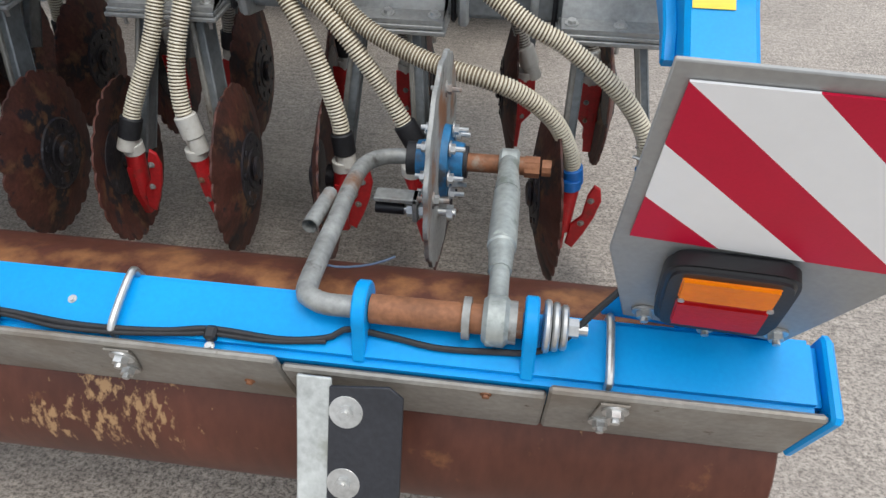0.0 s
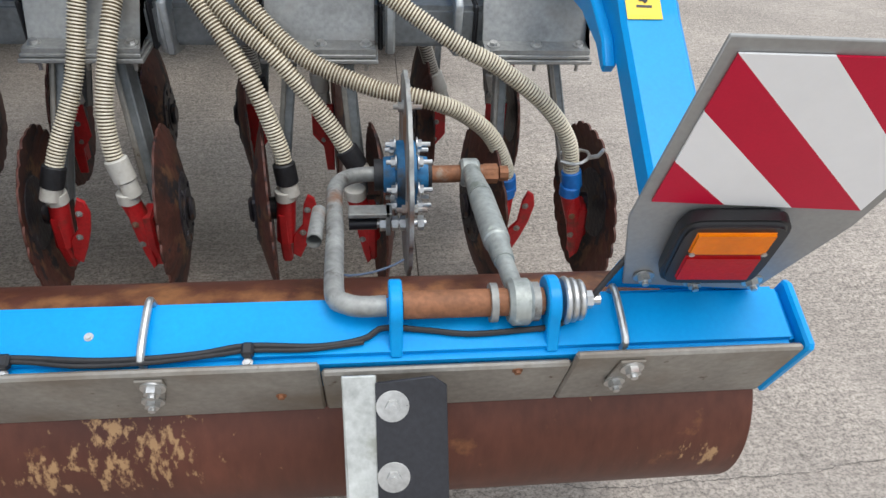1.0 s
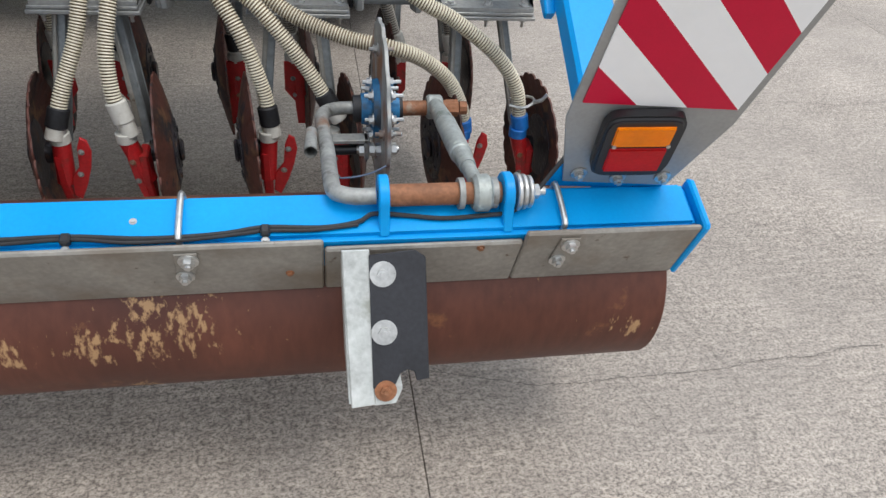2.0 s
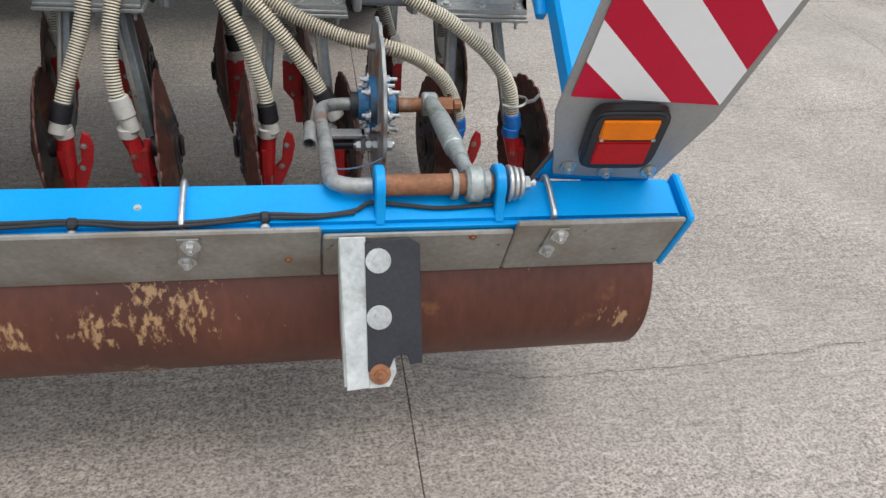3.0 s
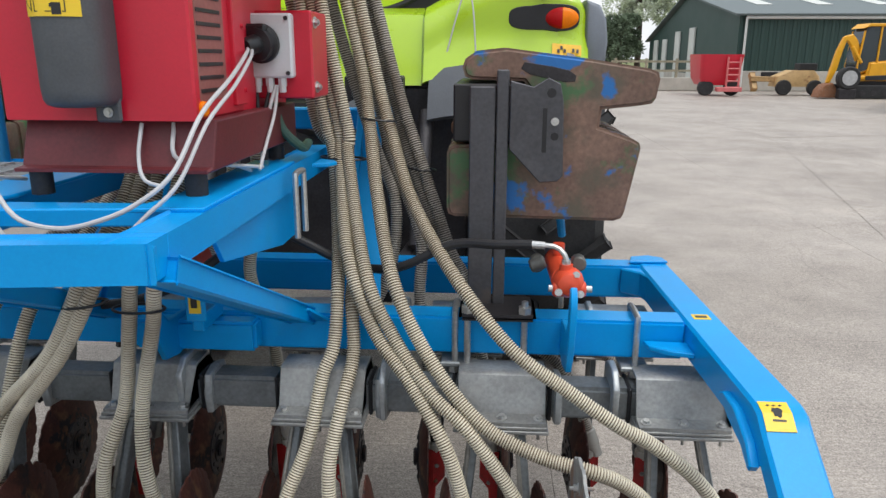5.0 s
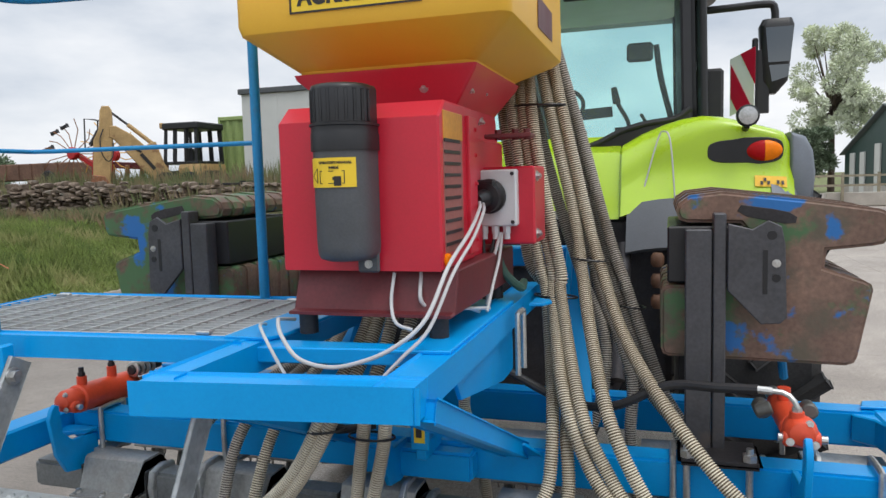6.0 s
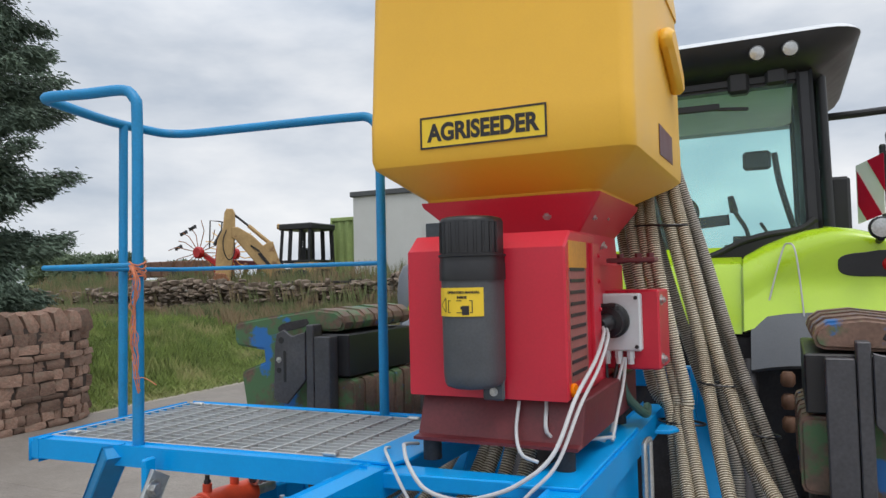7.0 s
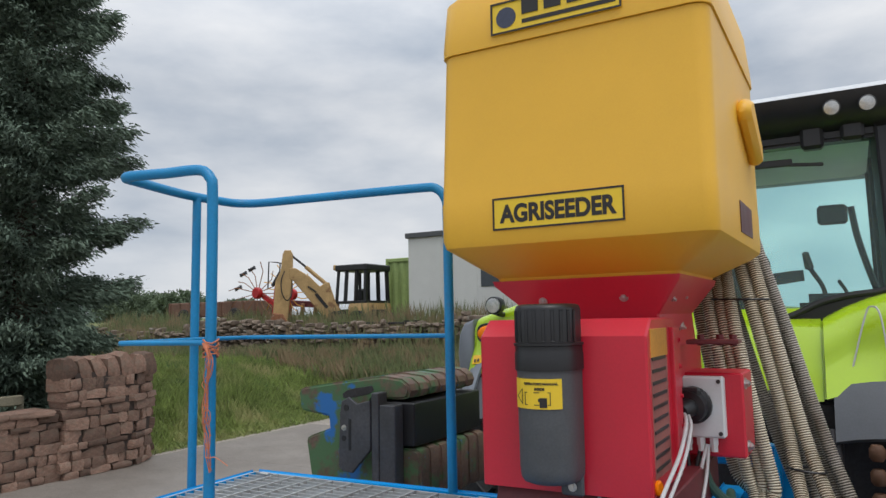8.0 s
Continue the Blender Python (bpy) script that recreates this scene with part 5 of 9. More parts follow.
twine = thing("baler_twine", (-3.14, 0.48, 2.42), "orange baler twine knotted round the handrail post", "twine")
rt = random.Random(5)
for k in range(9):
    b = B()
    pts = [(-3.14 + rt.uniform(-0.01, 0.01), 0.47, 2.43)]
    L = rt.uniform(0.2, 0.45)
    for j in range(1, 9):
        pts.append((-3.118 + rt.uniform(-0.006, 0.008) + 0.012 * math.sin(j * 0.9 + k * 0.2), 0.465 + rt.uniform(-0.01, 0.01), 2.43 - L * j / 8))
    if k == 0:
        pts += [(-3.07, 0.46, 2.05), (-3.0, 0.45, 2.03)]
    tube(b, pts, 0.0016, 5, 0.02)
    part("strand", b, TWINE, twine)
b = B()
for k in range(5):
    a = k * 0.5
    tube(b, [(-3.14 + 0.027 * math.cos(t + a), 0.50 + 0.027 * math.sin(t + a), 2.435 - 0.012 * k + 0.008 * math.sin(2 * t)) for t in np.linspace(0, 6.3, 12)], 0.003, 5, 0.02)
part("knot", b, TWINE, twine)

# ---------------------------------------------------------------- seeder on the platform
seeder = thing("seeder", (-1.91, 1.2, 1.82), "red pneumatic seeder with a yellow plastic hopper and grey document tube", "seeder")
HX0, HX1, HY0, HY1 = -2.345, -1.475, 0.735, 1.76


def ring_box(bm, rows, bev=0.0):
    """Skin over stacked rounded rectangles: (z, x0, x1, y0, y1, corner radius)."""
    made = []
    for z, x0, x1, y0, y1, r in rows:
        pts = []
        for cx, cy, a0 in ((x1 - r, y1 - r, 0), (x0 + r, y1 - r, 90), (x0 + r, y0 + r, 180), (x1 - r, y0 + r, 270)):
            for k in range(6):
                a = radians(a0 + 18 * k)
                pts.append((cx + r * math.cos(a), cy + r * math.sin(a), z))
        made.append([bm.verts.new(p) for p in pts])
    for p, q in zip(made, made[1:]):
        n_ = len(p)
        for k in range(n_):
            bm.faces.new((p[k], p[(k + 1) % n_], q[(k + 1) % n_], q[k]))
    bm.faces.new(made[0])
    bm.faces.new(made[-1])
    return bm


b = B()
ring_box(b, [(2.605, -2.225, -1.635, 0.93, 1.56, 0.03), (2.63, -2.235, -1.625, 0.92, 1.57, 0.04), (2.70, HX0 + 0.035, HX1 - 0.03, 0.775, HY1 - 0.03, 0.05), (2.725, HX0 + 0.005, HX1 - 0.002, 0.742, HY1, 0.045), (2.75, HX0, HX1, HY0, HY1, 0.04),
              (2.868, HX0, HX1, HY0, HY1, 0.04), (2.874, HX0 + 0.0015, HX1 - 0.0015, HY0 + 0.0015, HY1 - 0.0015, 0.04),
              (3.372, HX0 + 0.01, HX1 + 0.0, HY0 + 0.02, HY1 - 0.02, 0.05)])
hopper = part("hopper", b, YELLOW, seeder, "yellow moulded plastic hopper", 28)
b = B()
ring_box(b, [(3.374, HX0 + 0.002, HX1 + 0.006, HY0 + 0.012, HY1 - 0.012, 0.055), (3.40, HX0 + 0.002, HX1 + 0.006, HY0 + 0.012, HY1 - 0.012, 0.055), (3.56, HX0 + 0.006, HX1 - 0.006, HY0 + 0.025, HY1 - 0.05, 0.07), (3.62, HX0 + 0.05, HX1 - 0.05, HY0 + 0.07, HY1 - 0.10, 0.09), (3.66, HX0 + 0.14, HX1 - 0.13, HY0 + 0.16, HY1 - 0.18, 0.1), (3.68, HX0 + 0.25, HX1 - 0.25, HY0 + 0.28, HY1 - 0.28, 0.1)])
part("lid", b, YELLOW, seeder, "yellow hopper lid", 50)
b = B()
slab(b, [(HX1 - 0.01, 1.24, 3.20), (HX1 - 0.01, 1.34, 3.24), (HX1 - 0.01, 1.56, 3.12), (HX1 - 0.01, 1.58, 3.06), (HX1 - 0.01, 1.54, 3.03), (HX1 - 0.01, 1.30, 3.13), (HX1 - 0.01, 1.24, 3.15)], -0.055, 0.018)
part("moulded_grip", b, YELLOW, hopper)
b = B()
slab(b, [(HX1 + 0.003, 1.17, 2.862), (HX1 + 0.003, 1.47, 2.864), (HX1 + 0.003, 1.47, 2.762), (HX1 + 0.003, 1.17, 2.758)], 0.0015)
part("purple_label", b, PURPLE, hopper, "dark purple label")
# name plate
b = B()
slab(b, [(-2.146, HY0 - 0.001, 2.872), (-1.727, HY0 - 0.001, 2.872), (-1.727, HY0 - 0.001, 2.770), (-2.146, HY0 - 0.001, 2.770)], -0.002)
sign = part("name_sign", b, STICKER, hopper, "yellow name sign with bold black lettering")
b = B()
for lo, hi in (((-2.146, 2.866), (-1.727, 2.872)), ((-2.146, 2.770), (-1.727, 2.776)), ((-2.146, 2.776), (-2.140, 2.866)), ((-1.733, 2.776), (-1.727, 2.866))):
    box(b, (lo[0], HY0 - 0.0045, lo[1]), (hi[0], HY0 - 0.0025, hi[1]), 0)
part("sign_border", b, INK, sign)
b = B()
slab(b, [(-2.139, HY0 + 0.012, 3.51), (-1.713, HY0 + 0.012, 3.51), (-1.713, HY0 + 0.008, 3.405), (-2.139, HY0 + 0.008, 3.405)], -0.004)
logo = part("maker_sign", b, STICKER, hopper, "yellow maker's sign with a plain blue-grey mark")
b = B()
cyl(b, (-2.085, HY0 + 0.003, 3.455), (-2.085, HY0 + 0.007, 3.455), 0.034, 24)
part("mark", b, surf("blue_grey_ink", (0.05, 0.06, 0.10), 0.5), logo)
b = B()
for k in range(4):
    box(b, (-2.03 + k * 0.075, HY0 + 0.003, 3.455), (-1.975 + k * 0.075, HY0 + 0.006, 3.505), 0)
box(b, (-2.03, HY0 + 0.003, 3.425), (-1.73, HY0 + 0.006, 3.438), 0)
for lo, hi in (((-2.139, 3.405), (-1.713, 3.411)), ((-2.139, 3.504), (-1.713, 3.51)), ((-2.139, 3.411), (-2.133, 3.504)), ((-1.719, 3.411), (-1.713, 3.504))):
    box(b, (lo[0], HY0 + 0.0035, lo[1]), (hi[0], HY0 + 0.006, hi[1]), 0)
part("letter_bar", b, INK, logo)
# neck
b = B()
ring_box(b, [(2.62, -2.245, -1.62, 0.915, 1.57, 0.012), (2.604, -2.24, -1.625, 0.92, 1.565, 0.012), (2.50, -2.12, -1.70, 0.965, 1.50, 0.012), (2.30, -2.12, -1.68, 0.97, 1.48, 0.012)])
neck = part("neck", b, RED, seeder, "red funnel neck")
b = B()
for x, z in ((-2.07, 2.548), (-1.80, 2.556)):
    bolt(b, (x, 0.944, z), (0, -1, -0.35), 0.010, 0.008)
for y, z in ((1.02, 2.55), (1.15, 2.46), (1.2, 2.56)):
    bolt(b, (-1.672, y, z), (1, 0, -0.5), 0.010, 0.008)
each("neck_bolt", b, ZINC, neck)
# body
b = B()
prism(b, [(0.66, 2.008), (0.66, 2.442), (0.72, 2.49), (1.02, 2.49), (1.02, 2.008)], "x", -2.165, -1.665, 0.006)
body = part("front_housing", b, RED, seeder, "bright red sheet-metal housing")
b = B()
box(b, (-2.10, 1.02, 2.0), (-1.68, 1.52, 2.40), 0.006)
part("rear_housing", b, RED, seeder)
b = B()
box(b, (-1.668, 0.93, 2.03), (-1.652, 1.02, 2.46), 0.003)
for z in (2.07, 2.16, 2.25, 2.34, 2.42):
    bolt(b, (-1.652, 1.0, z), (1, 0, 0), 0.006)
part("side_flange", b, RED, body)
b = B()
box(b, (-1.6665, 0.692, 2.055), (-1.6635, 0.885, 2.378), 0.001)
part("louvre_panel", b, surf("dusty_louvre_sheet", (0.30, 0.10, 0.085), 0.6, 0, 0.15, 8, 0.05), body, "dusty red-brown louvred panel")
for k in range(10):
    b = B()
    z = 2.075 + k * 0.033
    box(b, (-1.667, 0.70, z), (-1.661, 0.86, z + 0.010), 0.001)
    part("louvre_slot", b, BLACK, body)
b = B()
box(b, (-1.667, 0.695, 2.38), (-1.662, 0.89, 2.46), 0.002)
part("yellow_panel", b, surf("ochre_label", (0.55, 0.24, 0.03), 0.5), body)
b = B()
spun(b, [(0.020, 0), (0.020, 0.010), (0.016, 0.014), (0.0001, 0.015)], (-1.667, 0.70, 2.036), (1, -0.2, 0), 16)
part("side_reflector", b, LENS_AMBER, body, "small amber reflector")
# base skirt, a darker red than the housing above it
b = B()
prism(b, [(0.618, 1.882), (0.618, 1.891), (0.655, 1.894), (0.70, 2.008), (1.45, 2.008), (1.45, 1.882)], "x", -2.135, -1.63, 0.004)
part("base_skirt", b, RED_DARK, seeder, "dark red base skirt")
b = B()
for x in (-2.09, -1.68):
    for y in (0.66, 1.36):
        cyl(b, (x, y, PZT + 0.008), (x, y, 1.883), 0.028, 16)
each("rubber_foot", b, RUBBER, seeder)
# document tube
dt = thing("document_tube", (-1.93, 0.58, 2.06), "dark grey plastic document tube with screw cap and yellow label", "tube")


def d_tube(bm, rows, cx=-1.931, back=0.657):
    """Stacked D-shaped rings: (z, radius, centre y)."""
    made = []
    for z, r, cy in rows:
        pts = [(cx + r * math.cos(a), cy + r * math.sin(a), z) for a in np.linspace(math.pi, 2 * math.pi, 25)]
        pts += [(cx + r, back, z), (cx - r, back, z)]
        made.append([bm.verts.new(p) for p in pts])
    for p, q in zip(made, made[1:]):
        for k in range(len(p)):
            bm.faces.new((p[k], p[(k + 1) % len(p)], q[(k + 1) % len(p)], q[k]))
    bm.faces.new(made[0])
    bm.faces.new(made[-1])
    return bm


TR = 0.084
b = B()
d_tube(b, [(2.046, TR - 0.022, 0.618), (2.052, TR - 0.008, 0.615), (2.064, TR - 0.002, 0.613), (2.09, TR, 0.612), (2.352, TR + 0.001, 0.610)])
part("tube_body", b, GREY_PLASTIC, dt, "", 50)
b = B()
d_tube(b, [(2.352, TR + 0.006, 0.610), (2.355, TR + 0.006, 0.610), (2.398, TR + 0.006, 0.610), (2.402, TR + 0.004, 0.610), (2.418, TR + 0.004, 0.610), (2.420, TR + 0.008, 0.610), (2.426, TR + 0.008, 0.610), (2.428, TR + 0.001, 0.608), (2.520, TR + 0.002, 0.608), (2.530, TR - 0.003, 0.608), (2.534, TR - 0.012, 0.613)])
cap = part("screw_cap", b, BLACK, dt, "ribbed black screw cap", 50)
for k in range(11):
    a = math.pi + math.pi * (k + 0.5) / 11
    u, v = math.cos(a), math.sin(a)
    b = B()
    beam(b, (-1.931 + (TR + 0.0005) * u, 0.610 + (TR + 0.0005) * v, 2.432), (-1.931 + (TR + 0.0005) * u, 0.610 + (TR + 0.0005) * v, 2.516), 0.009, 0.0045, 0.0015, up=(u, v, 0))
    part("cap_rib", b, BLACK, cap)
b = B()
box(b, (-1.915, 0.64, 2.005), (-1.848, 0.652, 2.075), 0.008)
part("fixing_tab", b, GREY_PLASTIC, dt)
b = B()
bolt(b, (-1.88, 0.64, 2.03), (0, -1, 0), 0.008)
part("fixing_bolt", b, ZINC, dt)
b = B()
arc = np.linspace(math.pi * 1.18, math.pi * 1.76, 15)
strip = [[b.verts.new((-1.931 + (TR + d) * math.cos(a), 0.610 + (TR + d) * math.sin(a), z)) for d, z in ((0.0030, 2.252), (0.0030, 2.332), (0.0015, 2.332), (0.0015, 2.252))] for a in arc]
for p, q in zip(strip, strip[1:]):
    for k in range(4):
        b.faces.new((p[k], p[(k + 1) % 4], q[(k + 1) % 4], q[k]))
b.faces.new(strip[0])
b.faces.new(strip[-1])
bmesh.ops.recalc_face_normals(b, faces=b.faces)
st = part("manual_label", b, STICKER, dt, "yellow operator's manual label")


def words(text, size, at, material, parent, turn=(90, 0, 0), align="CENTER", bold=0.0):
    cu = bpy.data.curves.new("lettering", "FONT")
    cu.body, cu.size, cu.align_x, cu.extrude, cu.offset = text, size * S, align, 0.0004, bold
    ob = new("lettering", cu)
    ob.matrix_world = Matrix.Translation(Vector(at) * S) @ Euler([radians(a) for a in turn]).to_matrix().to_4x4()
    me = bpy.data.meshes.new_from_object(ob)
    mw = ob.matrix_world.copy()
    bpy.data.objects.remove(ob)
    me.transform(mw)
    me.materials.clear()
    me.materials.append(material)
    o = new("lettering", me)
    o.parent = parent
    return o


lt = words("AGRISEEDER", 0.0755, (-1.9365, HY0 - 0.0036, 2.7945), INK, sign, bold=0.0026)
grow_x = 0.372 * S / lt.dimensions.x
for v in lt.data.vertices:
    v.co.x = -1.9365 * S + (v.co.x + 1.9365 * S) * grow_x


def wrap(ob, lift=0.0):
    """Bends flat print round the tube."""
    for v in ob.data.vertices:
        base = 0.610 - math.sqrt((TR + 0.0040) ** 2 - min(0.083, abs(v.co.x / S + 1.931)) ** 2)
        v.co.y = (base - lift + (v.co.y / S - 0.5495)) * S
    return ob


wrap(words("OPERATOR'S MANUAL", 0.0092, (-1.922, 0.5495, 2.316), INK, st, bold=0.0003))
wrap(words("INSIDE", 0.0094, (-1.922, 0.5495, 2.302), INK, st, bold=0.0003))
b = B()
for x0, x1 in ((-1.967, -1.931), (-1.931, -1.893)):
    box(b, (x0, 0.5492, 2.262), (x1, 0.5498, 2.264), 0)
    box(b, (x0, 0.5492, 2.295), (x1, 0.5498, 2.297), 0)
for x0 in (-1.967, -1.895):
    box(b, (x0, 0.5492, 2.262), (x0 + 0.002, 0.5498, 2.297), 0)
wrap(part("book_outline", b, INK, st))
b = B()
box(b, (-1.922, 0.549, 2.256), (-1.902, 0.5498, 2.282), 0.002)
box(b, (-1.926, 0.549, 2.272), (-1.912, 0.5498, 2.280), 0.001)
wrap(part("pointer_mark", b, INK, st))
b = B()
tri = [(-1.997, 2.284), (-1.976, 2.304), (-1.976, 2.264)]
for p, q in zip(tri, tri[1:] + tri[:1]):
    beam(b, (p[0], 0.5495, p[1]), (q[0], 0.5495, q[1]), 0.002, 0.0008, 0, up=(0, 1, 0))
wrap(part("warning_mark", b, INK, st))
# control box
cb = thing("control_box", (-1.6, 1.2, 2.04), "red sheet-metal box with a grey-white socket panel", "box")
b = B()
box(b, (-1.74, 1.21, 2.035), (-1.50, 1.42, 2.305), 0.006)
shell = part("shell", b, RED, cb)
b = B()
for z in (2.07, 2.27):
    bolt(b, (-1.50, 1.25, z), (1, -0.2, 0), 0.012, 0.006)
each("side_bolt", b, ZINC, shell)
b = B()
box(b, (-1.735, 1.17, 2.10), (-1.555, 1.212, 2.295), 0.006)
panel = part("socket_panel", b, WHITE_PLASTIC, cb, "pale grey plastic panel")
b = B()
for x in (-1.72, -1.57):
    for z in (2.115, 2.28):
        cyl(b, (x, 1.171, z), (x, 1.167, z), 0.007, 8)
each("panel_screw", b, DARK_STEEL, panel)
b = B()
spun(b, [(0.06, 0.0), (0.06, 0.014), (0.052, 0.02), (0.05, 0.045), (0.03, 0.05), (0.026, 0.10), (0.018, 0.115)], (-1.648, 1.168, 2.205), (-0.15, -1, -0.1), 24)
box(b, (-1.70, 1.12, 2.235), (-1.62, 1.165, 2.262), 0.008)
part("plug", b, BLACK, panel, "black round plug")
b = B()
for k in range(4):
    x = -1.715 + k * 0.04
    cyl(b, (x, 1.19, 2.10), (x, 1.19, 2.075), 0.014, 6)
    cyl(b, (x, 1.19, 2.075), (x, 1.19, 2.055), 0.011, 10)
each("cable_gland", b, WHITE_PLASTIC, panel)
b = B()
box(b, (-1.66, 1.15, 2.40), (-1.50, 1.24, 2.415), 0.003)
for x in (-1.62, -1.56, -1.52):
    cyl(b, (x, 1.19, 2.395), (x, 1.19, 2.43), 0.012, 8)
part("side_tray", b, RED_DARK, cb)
# cables from the plug
for pts, r, mat_, nm in (
        ([(-1.660, 1.07, 2.19), (-1.635, 0.97, 2.17), (-1.622, 0.80, 2.11), (-1.632, 0.61, 2.03), (-1.662, 0.49, 1.905), (-1.735, 0.435, 1.838), (-1.82, 0.41, 1.803), (-1.90, 0.40, 1.79), (-1.99, 0.405, 1.808), (-2.05, 0.43, 1.86), (-2.10, 0.50, 1.885), (-2.15, 0.60, 1.87), (-2.16, 0.70, 1.85)], 0.0058, CABLE_WHITE, "pale grey electric cable looping over the platform"),
        ([(-1.648, 1.07, 2.185), (-1.622, 0.97, 2.16), (-1.612, 0.80, 2.09), (-1.622, 0.62, 2.01), (-1.655, 0.50, 1.88), (-1.715, 0.44, 1.81), (-1.77, 0.41, 1.745), (-1.80, 0.40, 1.66)], 0.0052, CABLE_WHITE, "thin pale cable hanging from the plug"),
        ([(-1.618, 1.19, 2.077), (-1.642, 1.15, 1.963), (-1.65, 1.10, 1.84)], 0.006, CABLE_WHITE, "thin pale cable running down to the rail"),
        ([(-1.818, 0.68, 2.0), (-1.815, 0.64, 1.923), (-1.787, 0.60, 1.87), (-1.739, 0.60, 1.852)], 0.0052, CABLE_WHITE, "short pale cable under the seeder"),
        ([(-1.743, 0.70, 2.0), (-1.725, 0.66, 1.913), (-1.66, 0.80, 1.88), (-1.625, 1.03, 1.84)], 0.0058, CABLE_WHITE, "short pale cable under the seeder"),
        ([(-2.25, 0.68, 1.835), (-2.22, 0.60, 1.85), (-2.15, 0.50, 1.848), (-2.08, 0.44, 1.80), (-2.03, 0.42, 1.74), (-1.99, 0.41, 1.67)], 0.005, CABLE_WHITE, "thin pale cable hanging over the rail"),
        ([(-1.755, 0.76, 2.03), (-1.751, 0.72, 1.98), (-1.699, 0.74, 1.93), (-1.66, 0.86, 1.875), (-1.649, 0.99, 1.835)], 0.0055, CABLE_WHITE, "pale cable running from the housing to the rail"),
        ([(-1.612, 1.19, 2.077), (-1.618, 1.16, 1.99), (-1.622, 1.09, 1.92), (-1.625, 1.0, 1.835)], 0.0055, CABLE_WHITE, "pale cable hanging below the control box"),
        ([(-1.68, 1.19, 2.06), (-1.67, 1.17, 1.98), (-1.65, 1.18, 1.88)], 0.006, RUBBER, "thin black wire below the control box"),
        ([(-1.64, 1.19, 2.06), (-1.66, 1.17, 1.97), (-1.68, 1.15, 1.9)], 0.006, RUBBER, "thin black wire below the control box")):
    b = B()
    tube(b, pts, r, 8, 0.015)
    single(part("electric_cable", b, mat_), nm, "cable", "cables on the seeder")
b = B()
tube(b, [(-1.655, 1.27, 2.02), (-1.63, 1.28, 1.93), (-1.58, 1.33, 1.865), (-1.60, 1.5, 1.86)], 0.016, 10)
single(part("water_hose", b, surf("green_hose", (0.05, 0.12, 0.09), 0.5)), "dull green flexible hose beside the seeder base", "hose")

# ---------------------------------------------------------------- ballast weights on their brackets
WPROF = [(-1.035, 2.13), (-1.025, 2.160), (-0.99, 2.185), (-0.88, 2.197), (-0.60, 2.162), (-0.39, 2.130), (-0.36, 2.118), (-0.352, 2.095), (-0.362, 2.03), (-0.375, 2.012), (-0.41, 2.005), (-0.545, 1.990), (-0.552, 1.93), (-0.53, 1.922), (-0.43, 1.888), (-0.408, 1.875), (-0.402, 1.855), (-0.445, 1.622), (-0.455, 1.602), (-0.48, 1.592), (-1.06, 1.60), (-1.08, 1.608), (-1.088, 1.63), (-1.088, 1.835), (-1.08, 1.853), (-1.06, 1.862), (-0.82, 1.866), (-0.80, 1.886), (-0.80, 2.06), (-0.82, 2.085), (-1.0, 2.09), (-1.025, 2.10)]


